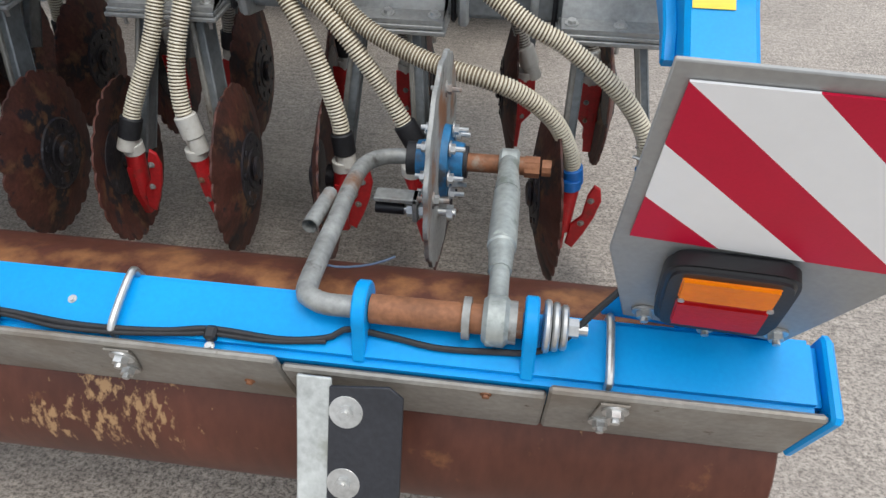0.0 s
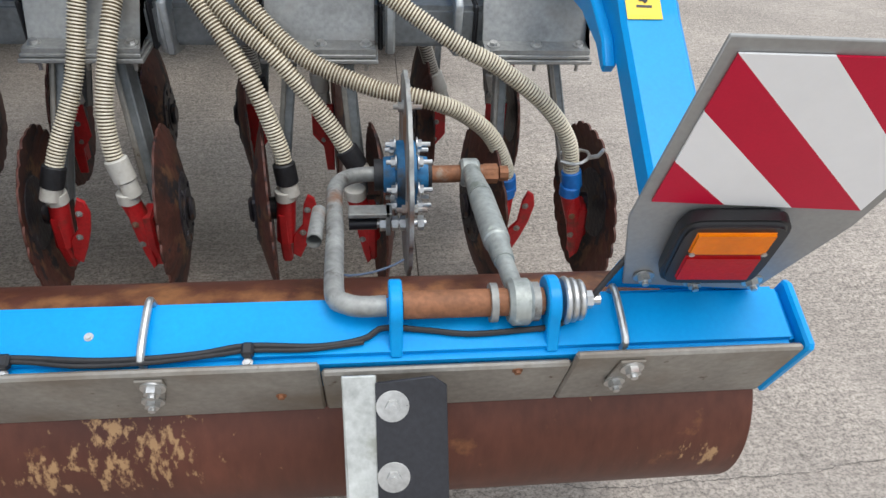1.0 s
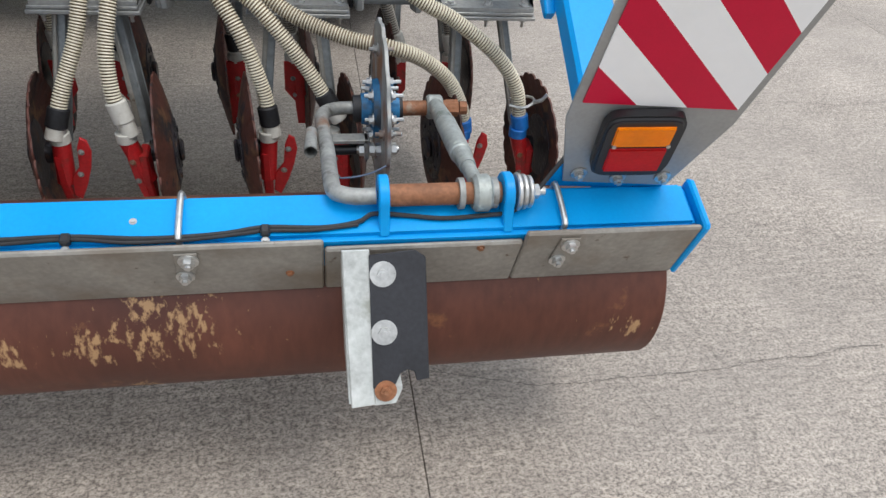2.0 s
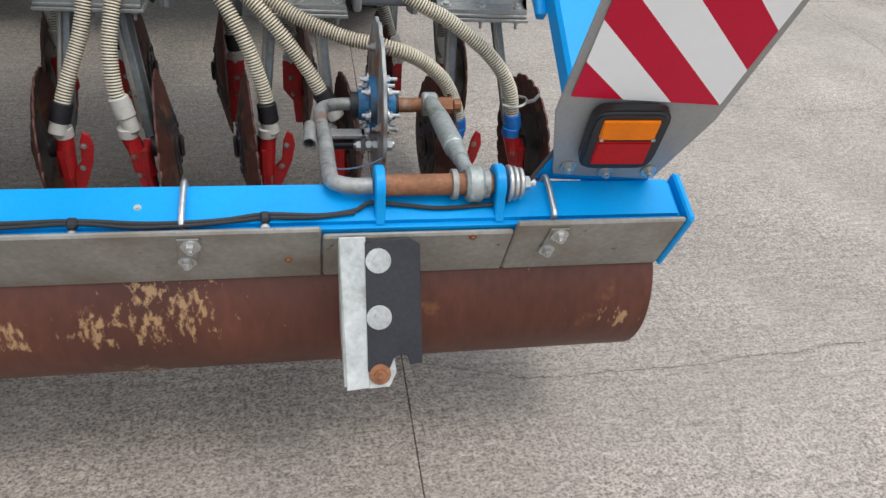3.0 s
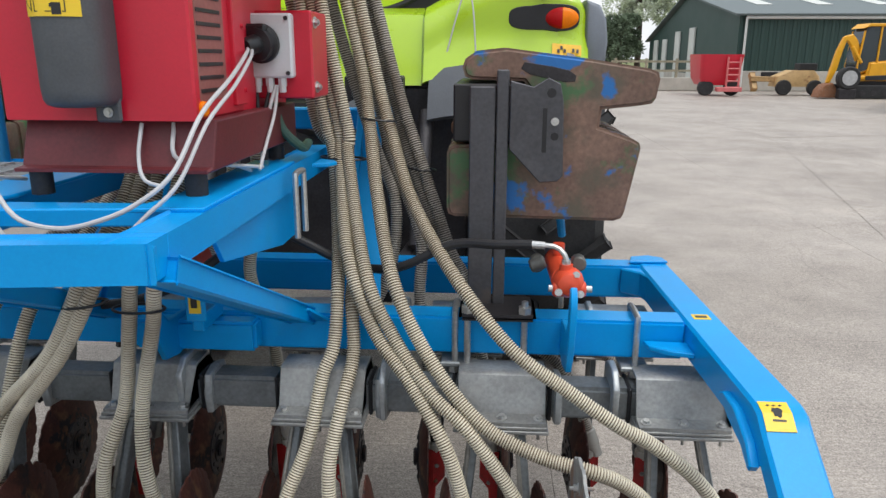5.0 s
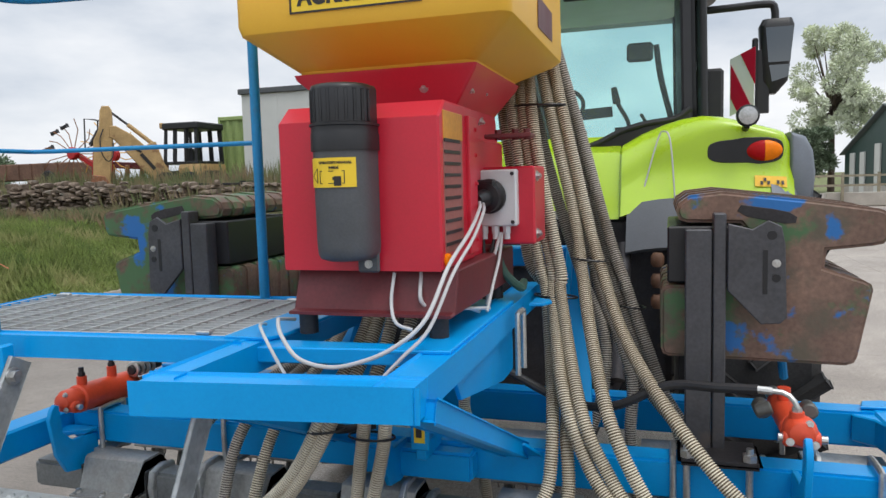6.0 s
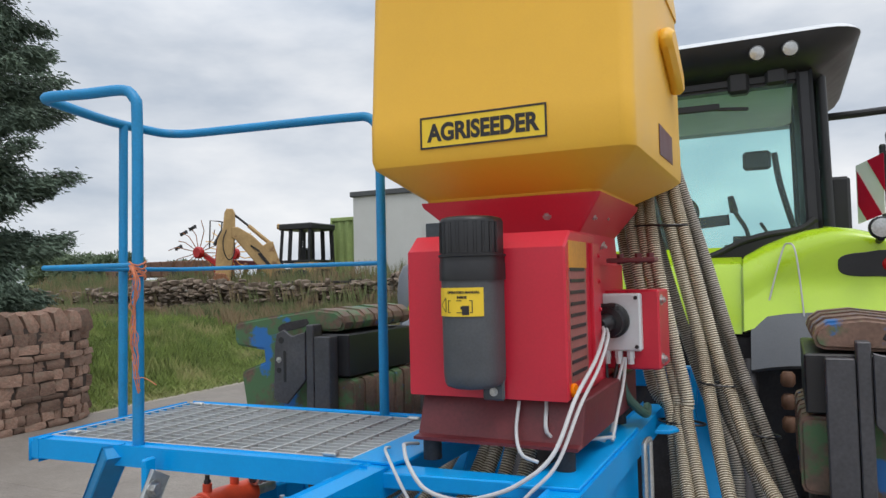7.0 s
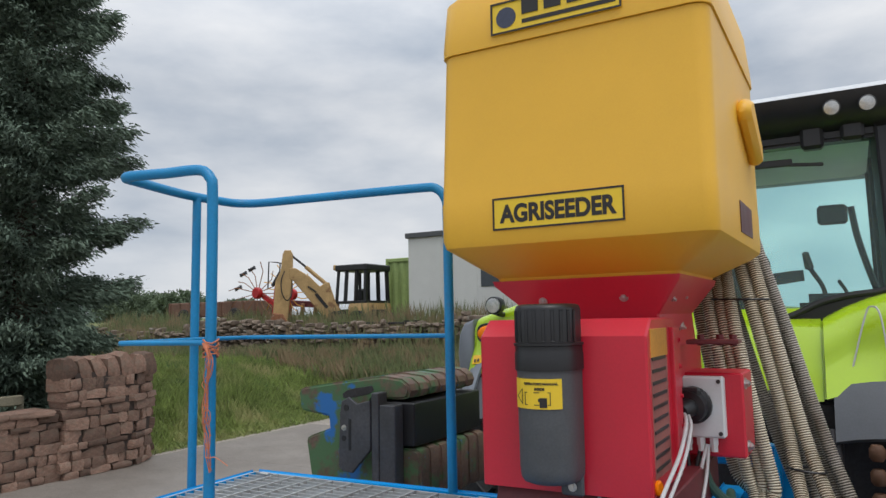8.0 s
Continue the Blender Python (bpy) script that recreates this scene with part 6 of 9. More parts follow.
def weights(f, grp, back=0.0, up=0.0):
    first = len(scene.collection.objects)
    for k in range(7):
        b = B()
        y = 1.46 + k * 0.095
        s = 1 - 0.012 * (k % 2) + 0.004 * k
        prism(b, [(f(-0.73 + (x + 0.73) * s), 1.9 + (z - 1.9) * s) for x, z in WPROF], "y", y, y + 0.0945, 0.012, 3)
        ob = part("ballast_weight", b, WEIGHT)
        single(ob, "rusty cast-iron ballast weight with worn green and blue paint", "weight", grp)
        if k == 0:
            b = B()
            prism(b, [(f(x), z) for x, z in ((-0.82, 2.150), (-0.832, 2.128), (-0.80, 2.108), (-0.68, 2.083), (-0.645, 2.085), (-0.64, 2.105), (-0.665, 2.122), (-0.72, 2.135))], "y", y - 0.002, y + 0.004, 0.001)
            part("hand_slot", b, DARK_STEEL, ob)
    br = thing("weight_bracket", (f(-0.93), 1.36, 1.27), "dark steel post and slotted plate clamped to the frame", "bracket", "weight brackets")
    b = B()
    for x0, x1, zt in ((-1.005, -0.918, 2.07), (-0.914, -0.872, 2.125)):
        a, c = sorted((f(x0), f(x1)))
        box(b, (a, 1.375, 1.285), (c, 1.45, zt), 0.004)
    part("post", b, POST_STEEL, br)
    b = B()
    a, c = sorted((f(-1.065), f(-0.808)))
    box(b, (a, 1.452, 1.874), (c, 2.13, 2.076), 0.006)
    part("carrier_bar", b, BLACK, br, "black carrier bar under the weights")
    b = B()
    prism(b, [(f(x), z) for x, z in ((-0.868, 2.09), (-0.79, 2.07), (-0.74, 2.10), (-0.70, 2.08), (-0.688, 2.02), (-0.68, 1.77), (-0.70, 1.75), (-0.76, 1.745), (-0.868, 1.86))], "y", 1.372, 1.388, 0.003)
    pl = part("slotted_plate", b, POST_STEEL, br)
    b = B()
    a, c = sorted((f(-0.757), f(-0.742)))
    box(b, (a, 1.3705, 1.85), (c, 1.3725, 2.0), 0.0)
    part("slot", b, BLACK, pl)
    b = B()
    bolt(b, (f(-0.715), 1.372, 1.955), (0, -1, 0), 0.009, 0.008)
    part("plate_bolt", b, ZINC, pl)
    b = B()
    cyl(b, (f(-0.715), 1.374, 1.905), (f(-0.715), 1.370, 1.905), 0.014, 12)
    cyl(b, (f(-0.73), 1.374, 2.05), (f(-0.73), 1.370, 2.05), 0.016, 12)
    each("hole", b, BLACK, pl)
    b = B()
    a, c = sorted((f(-1.03), f(-0.76)))
    box(b, (a, 1.24, TOP + 0.002), (c, 1.47, TOP + 0.026), 0.012, 2)
    part("base_plate", b, DARK_STEEL, br)
    for x in (-1.0, -0.80):
        b = B()
        cyl(b, (f(x), 1.275, 1.08), (f(x), 1.275, TOP + 0.07), 0.012, 10)
        cyl(b, (f(x), 1.275, TOP + 0.026), (f(x), 1.275, TOP + 0.05), 0.024, 6)
        part("clamp_stud", b, ZINC, br)
    for ob in list(scene.collection.objects)[first:]:
        if ob.parent is None:
            ob.location += Vector((0, back, up)) * S


weights(lambda x: x, "ballast weights, one stack")
weights(lambda x: -4.06 - x, "ballast weights, other stack", 0.15, 0.03)

# ---------------------------------------------------------------- corrugated seed hoses
HR, PITCH = 0.0248, 0.0092


def hose(pts, end=None, grey=False, group="seed hoses", label=""):
    lab = label or ("grey ribbed flexible seed hose" if grey else "cream ribbed flexible seed hose")
    ob = thing("seed_hose", pts[-1], lab, "hose", group)
    path = glide(pts, PITCH / 4)
    radii, slots = [], []
    for i in range(len(path)):
        radii.append(HR if i % 4 < 2 else HR * 0.86)
    vs, fs = rings(path, radii, 12)
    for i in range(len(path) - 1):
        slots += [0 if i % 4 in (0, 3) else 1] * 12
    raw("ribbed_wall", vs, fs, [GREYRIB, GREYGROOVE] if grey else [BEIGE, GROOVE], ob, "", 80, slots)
    if end:
        p, q = np.array(path[-1]), np.array(path[-1]) - np.array(path[-8])
        q = q / np.linalg.norm(q)
        for m, l0, l1, r, nm in end:
            b = B()
            cyl(b, p + q * l0, p + q * l1, r, 18, bev=0.004)
            part(nm, b, m, ob)
    return ob


CUFF_B = [(RUBBER, -0.03, 0.035, 0.032, "rubber_cuff"), (WHITE_PIPE, 0.02, 0.075, 0.028, "pipe_end")]
CUFF_W = [(WHITE_PIPE, -0.04, 0.03, 0.032, "pipe_end"), (WHITE_PIPE, 0.02, 0.08, 0.027, "pipe_tip")]
CUFF_C = [(BLUE_TAPE, -0.012, 0.045, 0.030, "taped_end")]
UP1 = [(-1.72, 1.84, 2.92), (-1.70, 1.78, 2.72), (-1.67, 1.66, 2.55), (-1.635, 1.61, 2.35), (-1.59, 1.61, 2.10), (-1.55, 1.60, 1.90)]
hose(UP1 + [(-1.525, 1.58, 1.81), (-1.49, 1.45, 1.563), (-1.458, 1.27, 1.391), (-1.46, 1.18, 1.20), (-1.493, 1.13, 1.10), (-1.53, 1.05, 0.90), (-1.592, 0.975, 0.735), (-1.614, 0.950, 0.665)], CUFF_B)
hose([(p[0] - 0.05, p[1] + 0.07, p[2]) for p in UP1] + [(-1.50, 1.62, 1.78), (-1.44, 1.52, 1.45), (-1.41, 1.27, 1.34), (-1.392, 1.18, 1.17), (-1.415, 1.08, 1.035), (-1.447, 1.0, 0.861), (-1.446, 0.962, 0.74), (-1.432, 0.952, 0.675)], CUFF_W)
hose([(p[0] + 0.045, p[1], p[2]) for p in UP1] + [(-1.497, 1.56, 1.80), (-1.42, 1.27, 1.497), (-1.316, 1.17, 1.26), (-1.184, 1.08, 1.11), (-1.062, 1.0, 0.928), (-1.000, 0.965, 0.754), (-0.986, 0.952, 0.665)], CUFF_B)
hose([(p[0] + 0.085, p[1] - 0.02, p[2] - 0.02) for p in UP1] + [(-1.462, 1.54, 1.80), (-1.354, 1.24, 1.447), (-1.255, 1.16, 1.255), (-1.118, 1.06, 1.09), (-0.991, 1.01, 0.984), (-0.873, 0.98, 0.832), (-0.798, 0.957, 0.71)], CUFF_B)
UP2 = [(-1.62, 1.86, 3.0), (-1.575, 1.79, 2.75), (-1.50, 1.71, 2.43), (-1.43, 1.71, 2.11)]
hose(UP2 + [(-1.391, 1.62, 1.915), (-1.335, 1.42, 1.678), (-1.25, 1.20, 1.421), (-1.122, 1.11, 1.189), (-0.948, 1.02, 1.005), (-0.76, 0.96, 0.928), (-0.60, 0.92, 0.905), (-0.50, 0.925, 0.865), (-0.412, 0.935, 0.79), (-0.36, 0.945, 0.69), (-0.348, 0.95, 0.635)], CUFF_C)
hose([(p[0] + 0.05, p[1] + 0.01, p[2]) for p in UP2] + [(-1.324, 1.66, 1.921), (-1.22, 1.48, 1.665), (-1.06, 1.24, 1.46), (-0.86, 1.10, 1.246), (-0.674, 1.05, 1.122), (-0.50, 1.0, 1.02), (-0.40, 0.99, 0.97), (-0.259, 0.97, 0.867), (-0.178, 0.955, 0.76), (-0.152, 0.95, 0.65)], CUFF_C)
b = B()
tube(b, [(-0.198, 0.93, 0.705), (-0.155, 0.915, 0.702), (-0.118, 0.93, 0.71), (-0.108, 0.96, 0.715), (-0.138, 0.985, 0.71), (-0.188, 0.975, 0.705)], 0.005, 6)
tube(b, [(-0.113, 0.93, 0.715), (-0.088, 0.91, 0.735), (-0.078, 0.915, 0.75)], 0.007, 6)
single(part("hose_clip", b, ZINC), "bright wire clip round the hose end", "clip")
# hoses to the front discs
hose([(-1.56, 1.86, 3.0), (-1.50, 1.83, 2.76), (-1.412, 1.85, 2.435), (-1.304, 1.82, 2.03), (-1.224, 1.77, 1.80), (-1.106, 1.70, 1.466), (-1.02, 1.64, 1.244), (-0.95, 1.58, 1.0), (-0.914, 1.565, 0.66)], CUFF_W, True)
hose([(-1.62, 1.90, 3.0), (-1.56, 1.84, 2.70), (-1.48, 1.80, 2.43), (-1.40, 1.80, 2.1), (-1.33, 1.74, 1.80), (-1.204, 1.66, 1.476), (-1.204, 1.62, 1.225), (-1.17, 1.58, 0.95), (-1.130, 1.565, 0.66)], CUFF_B, True)
hose([(-1.70, 1.90, 3.0), (-1.64, 1.84, 2.70), (-1.56, 1.76, 2.40), (-1.48, 1.76, 2.1), (-1.38, 1.72, 1.80), (-1.311, 1.70, 1.626), (-1.309, 1.66, 1.425), (-1.36, 1.62, 1.25), (-1.5, 1.58, 1.0), (-1.544, 1.565, 0.66)], CUFF_B, True)
hose([(-1.60, 1.93, 3.0), (-1.53, 1.88, 2.72), (-1.44, 1.88, 2.40), (-1.33, 1.88, 2.0), (-1.25, 1.80, 1.75), (-1.12, 1.74, 1.45), (-0.90, 1.64, 1.15), (-0.62, 1.58, 0.95), (-0.500, 1.565, 0.66)], CUFF_W, True)
hose([(-1.66, 1.93, 3.0), (-1.58, 1.88, 2.70), (-1.50, 1.86, 2.40), (-1.40, 1.86, 2.0), (-1.30, 1.80, 1.72), (-1.16, 1.72, 1.42), (-0.80, 1.56, 1.10), (-0.45, 1.57, 1.02), (-0.33, 1.58, 0.85), (-0.284, 1.565, 0.66)], CUFF_W, True)
# hoses down through the platform
hose([(-2.10, 1.25, 1.90), (-2.12, 1.10, 1.70), (-2.19, 0.95, 1.50), (-2.325, 0.93, 1.243), (-2.556, 0.95, 1.008), (-2.64, 0.95, 0.83), (-2.66, 0.95, 0.665)], CUFF_B)
hose([(-2.06, 1.25, 1.90), (-2.08, 1.10, 1.70), (-2.155, 0.95, 1.48), (-2.285, 0.93, 1.245), (-2.473, 0.94, 1.013), (-2.56, 0.95, 0.84), (-2.66, 0.95, 0.68)], CUFF_W)
hose([(-2.0, 1.2, 1.90), (-2.02, 1.10, 1.70), (-2.06, 1.0, 1.50), (-2.10, 1.02, 1.31), (-2.155, 1.04, 1.027), (-2.21, 0.97, 0.84), (-2.230, 0.95, 0.665)], CUFF_B)
hose([(-1.92, 1.2, 1.90), (-1.95, 1.10, 1.70), (-1.985, 1.0, 1.48), (-2.02, 1.02, 1.314), (-2.085, 1.02, 1.03), (-2.075, 0.97, 0.85), (-2.040, 0.95, 0.675)], CUFF_W)
hose([(-1.86, 1.45, 1.85), (-1.92, 1.5, 1.6), (-2.05, 1.52, 1.35), (-2.12, 1.55, 1.1), (-2.174, 1.565, 0.66)], CUFF_B)
hose([(-1.78, 1.45, 1.85), (-1.80, 1.5, 1.6), (-1.86, 1.52, 1.35), (-1.80, 1.55, 1.1), (-1.760, 1.565, 0.66)], CUFF_W)
for k, (x0, x1) in enumerate(((-2.25, -2.62), (-2.30, -2.75), (-2.34, -2.92))):
    hose([(x0 + 0.1, 1.86 + 0.03 * k, 2.95), (x0 + 0.06, 1.82 + 0.04 * k, 2.6), (x0, 1.72 + 0.05 * k, 2.2), (x0 - 0.08, 1.66, 1.85), (x0 - 0.2, 1.5, 1.55), (x1 + 0.05, 1.24 - 0.02 * k, 1.3), (x1, 1.08, 0.95), (x1, 0.96, 0.68)], CUFF_B, k > 0)
for k, (p, rx, turn) in enumerate((((-1.487, 1.575, 1.795), 0.085, 0.2), ((-1.36, 1.64, 1.935), 0.065, 0.4), ((-1.21, 1.76, 1.73), 0.06, 0.5), ((-1.55, 1.64, 2.55), 0.1, 0.1), ((-2.20, 0.95, 1.41), 0.075, -0.5), ((-2.05, 1.0, 1.38), 0.085, 0))):
    b = B()
    tube(b, [(p[0] + rx * math.cos(a), p[1] + 0.045 * math.sin(a), p[2] - 0.25 * rx * math.cos(a) * turn) for a in np.linspace(0, 2 * math.pi, 20)], 0.0045, 6, 0.012)
    single(part("cable_tie", b, BLACK), "black plastic tie round the hose bundle", "tie", "hose ties")

# ---------------------------------------------------------------- tractor
tractor = thing("tractor", (XC, 4.4, 0.0), "lime green tractor with a black cab and grey mudguards", "tractor")
AY, AZ, WR = 4.15, 1.20, 1.20       # rear axle and tyre radius


def lugs(bm, ty):
    """Each tread lug as a part of the tyre."""
    isles, seen = [], set()
    for v in bm.verts:
        if v in seen:
            continue
        stack, isle = [v], []
        seen.add(v)
        while stack:
            u = stack.pop()
            isle.append(u)
            for e in u.link_edges:
                w = e.other_vert(u)
                if w not in seen:
                    seen.add(w)
                    stack.append(w)
        isles.append(isle)
    for isle in isles:
        index = {u: k for k, u in enumerate(isle)}
        faces = []
        for f in {f for u in isle for f in u.link_faces}:
            faces.append([index[u] for u in f.verts])
        raw("tread_lug", [tuple(u.co) for u in isle], sorted(faces), TYRE, ty)
    bm.free()


def wheel(f):
    w0, w1 = sorted((f(-1.02), f(-0.235)))
    mid = (w0 + w1) / 2
    hw = (w1 - w0) / 2
    b = B()
    spun(b, [(0.62, -hw * 0.7), (0.70, -hw * 0.86), (0.95, -hw * 0.98), (WR - 0.12, -hw * 0.95), (WR - 0.06, -hw * 0.8), (WR - 0.05, 0), (WR - 0.06, hw * 0.8), (WR - 0.12, hw * 0.95), (0.95, hw * 0.98), (0.70, hw * 0.86), (0.62, hw * 0.7)], (mid, AY, AZ), (1, 0, 0), 64)
    ty = part("tyre", b, TYRE, tractor, "worn black lugged tyre")
    b = B()
    for k in range(20):
        for s in (-1, 1):
            a0 = 2 * math.pi * (k + (0.5 if s > 0 else 0)) / 20
            pts = []
            for u, da in ((0.03, 0.16), (0.98, -0.10)):
                a = a0 + da
                pts.append((mid + s * hw * u, AY + math.cos(a) * (WR - 0.03), AZ + math.sin(a) * (WR - 0.03)))
            mp = Vector(pts[0]).lerp(Vector(pts[1]), 0.5)
            beam(b, pts[0], pts[1], 0.06, 0.085, 0.008, up=(0, mp.y - AY, mp.z - AZ))
    lugs(b, ty)
    b = B()
    spun(b, [(0.62, -0.2), (0.60, -0.1), (0.2, -0.02), (0.18, 0.1), (0.001, 0.12)], (mid, AY, AZ), (1 if f(1) > 0 else -1, 0, 0), 32)
    part("rim", b, BLACK, ty)


wheel(lambda x: x)
wheel(lambda x: LX - x)


def fender(f):
    """A mudguard that wraps back over the wheel, highest at its middle."""
    n_a, n_x = 20, 16
    xs = np.linspace(-1.40, -0.50, n_x)
    def skin(x_list, lift, a0, a1, inset=0.0):
        rows = []
        for x in x_list:
            u = (x + 1.40) / 0.90
            crown = 0.07 * math.sin(math.pi * min(1, max(0, u * 0.92 + 0.02))) - 0.05 * max(0, 0.25 - u) * 4
            row = []
            for k in range(n_a):
                a = radians(a0 + (a1 - a0) * k / (n_a - 1))
                ry, rz = 1.30 + lift, 1.36 + lift + crown
                row.append((f(x), AY + ry * math.cos(a), AZ + rz * math.sin(a) + inset))
            rows.append(row)
        return rows
    def shell_of(rows, thick, name, material, label=""):
        b = B()
        vv = [[b.verts.new(p) for p in r] for r in rows]
        ww = [[b.verts.new((p[0], AY + (p[1] - AY) * (1 - thick), AZ + (p[2] - AZ) * (1 - thick))) for p in r] for r in rows]
        R, C = len(rows), len(rows[0])
        for i in range(R - 1):
            for k in range(C - 1):
                b.faces.new((vv[i][k], vv[i][k + 1], vv[i + 1][k + 1], vv[i + 1][k]))
                b.faces.new((ww[i][k], ww[i + 1][k], ww[i + 1][k + 1], ww[i][k + 1]))
        for i in range(R - 1):
            for k in (0, C - 1):
                b.faces.new((vv[i][k], vv[i + 1][k], ww[i + 1][k], ww[i][k]))
        for k in range(C - 1):
            for i in (0, R - 1):
                b.faces.new((vv[i][k], ww[i][k], ww[i][k + 1], vv[i][k + 1]))
        return part(name, b, material, tractor, label, 60)
    shell_of(skin(xs, 0.0, 120, 60), 0.03, "mudguard", LIME, "glossy lime green mudguard")
    shell_of(skin(np.linspace(-1.30, -0.46, 10), -0.045, 152, 138), 0.03, "mudguard_liner", FENDER_DARK, "dark grey lower mudguard lip")
    rows = []
    for j, (x, drop) in enumerate(((-0.50, 0.0), (-0.46, 0.006), (-0.41, 0.03), (-0.36, 0.08), (-0.335, 0.15), (-0.33, 0.24))):
        rows.append([(f(x), AY + (1.30 - drop) * math.cos(radians(148 - 90 * k / 19)), AZ + (1.363 - drop) * math.sin(radians(148 - 90 * k / 19))) for k in range(20)])
    shell_of(rows, 0.02, "mudguard_edge", FENDER_GREY, "grey plastic mudguard edge")
    # lamp cluster on the back of the mudguard
    b = B()
    tops = ((-1.335, 2.455), (-1.22, 2.52), (-1.10, 2.568), (-0.98, 2.60), (-0.86, 2.612), (-0.75, 2.595), (-0.65, 2.565), (-0.53, 2.53), (-0.43, 2.50), (-0.385, 2.44), (-0.370, 2.38))
    lows = ((-1.335, 2.02), (-1.20, 2.065), (-1.05, 2.095), (-0.80, 2.11), (-0.50, 2.118), (-0.37, 2.12))

    def back(x, z):
        """How far back the skin under the lamp stands."""
        return 3.318 - 0.62 * max(0.0, 2.30 - z) ** 1.12 + 0.06 * smooth((x + 0.46) / 0.10) ** 2
    cols = []
    for x in [*np.linspace(-1.335, -0.45, 24), -0.425, -0.40, -0.385, -0.375, -0.37]:
        zt, zl = np.interp(x, *zip(*tops)), np.interp(x, *zip(*lows))
        u = smooth((x + 1.335) / 0.75)
        top_r, deep = 0.26 - 0.205 * u, 0.20 - 0.13 * u
        col = [(x, back(x, zl) + 0.05, zl - 0.012)]
        for k in range(9):
            z = zl + (zt - top_r - zl) * k / 8
            col.append((x, back(x, z), z))
        for k in range(1, 9):
            e = k / 8 * math.pi / 2
            col.append((x, back(x, zt - top_r) + deep * (1 - math.cos(e)), zt - (1 - math.sin(e)) * top_r))
        col += [(x, 3.90, zt + 0.03), (x, 3.90, zl)]
        cols.append([b.verts.new((f(p[0]), p[1], p[2])) for p in col])
    for p, q in zip(cols, cols[1:]):
        for k in range(len(p)):
            b.faces.new((p[k], p[(k + 1) % len(p)], q[(k + 1) % len(p)], q[k]))
    b.faces.new(cols[0])
    b.faces.new(cols[-1])
    bmesh.ops.recalc_face_normals(b, faces=b.faces)
    pod = part("lamp_pod", b, LIME, tractor, "lime green lamp shoulder", 60)
    b = B()
    pts = []
    for t in np.linspace(0, 2 * math.pi, 40, endpoint=False):
        c, s_ = math.cos(t), math.sin(t)
        pts.append((f(-0.635 + 0.206 * math.copysign(abs(c) ** 0.55, c)), 2.388 + (0.078 if c > 0 else 0.068) * math.copysign(abs(s_) ** 0.6, s_)))
    prism(b, pts, "y", 3.3135, 3.335, 0.003)
    cl = part("lamp_recess", b, BLACK, pod, "dark oval lamp recess")
    b2 = B()
    prism(b2, [(f(x), z) for x, z in ((-0.392, 2.0), (-0.275, 2.0), (-0.255, 2.25), (-0.27, 2.38), (-0.31, 2.46), (-0.392, 2.49))], "y", 3.335, 3.90, 0.02)
    part("mudguard_shoulder", b2, FENDER_GREY, tractor, "grey plastic mudguard shoulder", 60)
    for m_, nm, lb, t0 in ((LENS_RED, "tail_lens", "red half of the oval lamp", math.pi / 2), (LENS_AMBER, "indicator_lens", "amber half of the oval lamp", -math.pi / 2)):
        b = B()
        rows_ = []
        for j in range(6):
            e = j / 5 * math.pi / 2
            rows_.append([b.verts.new((f(-0.53 + 0.096 * math.cos(e) * math.cos(t0 + math.pi * k / 16)), 3.3135 - 0.030 * math.sin(e), 2.386 + 0.060 * math.cos(e) * math.sin(t0 + math.pi * k / 16))) for k in range(17)])
        for p, q in zip(rows_, rows_[1:]):
            for k in range(16):
                b.faces.new((p[k], p[k + 1], q[k + 1], q[k]))
        bmesh.ops.remove_doubles(b, verts=b.verts, dist=0.0005)
        part(nm, b, m_, cl, lb, 60)
    # working lamp
    b = B()
    spun(b, [(0.03, 0.0), (0.055, 0.01), (0.062, 0.05), (0.062, 0.09), (0.053, 0.095)], (f(-0.635), 3.26, 2.585), (0, -1, -0.05), 20)
    cyl(b, (f(-0.635), 3.225, 2.53), (f(-0.635), 3.35, 2.515), 0.020, 8)
    wl_ = part("work_lamp", b, BLACK, tractor)
    b = B()
    spun(b, [(0.053, 0.0), (0.05, 0.012), (0.0001, 0.016)], (f(-0.635), 3.168, 2.581), (0, -1, -0.05), 20)
    part("lamp_glass", b, LENS_CLEAR, wl_, "clear lamp glass")
    # yellow warning label
    b = B()
    slab(b, [(f(x), back(x, z) - 0.012, z) for x, z in ((-0.585, 2.245), (-0.415, 2.232), (-0.415, 2.172), (-0.585, 2.182))], 0.003)
    lab_ = part("warning_label", b, surf("orange_label", (0.82, 0.47, 0.02), 0.45), pod)
    b = B()
    for x0, z0 in ((-0.548, 2.20), (-0.530, 2.218), (-0.512, 2.20), (-0.462, 2.202), (-0.438, 2.198)):
        slab(b, [(f(x), back(x, z) - 0.0160, z) for x, z in ((x0 - 0.008, z0 + 0.012), (x0 + 0.006, z0 + 0.011), (x0 + 0.006, z0 - 0.010), (x0 - 0.008, z0 - 0.009))], 0.0006)
    each("pictogram", b, INK, lab_)
    # inner panel down to the axle
    b = B()
    a, c = sorted((f(-1.85), f(-1.339)))
    prism(b, [(3.24, 2.00), (3.28, 2.08), (3.345, 2.30), (3.42, 2.41), (3.54, 2.455), (3.9, 2.46), (3.9, 2.0)], "x", a, c, 0.012, 2)
    part("inner_panel", b, LIME, tractor)


fender(lambda x: x)
fender(lambda x: LX - 0.06 - x)

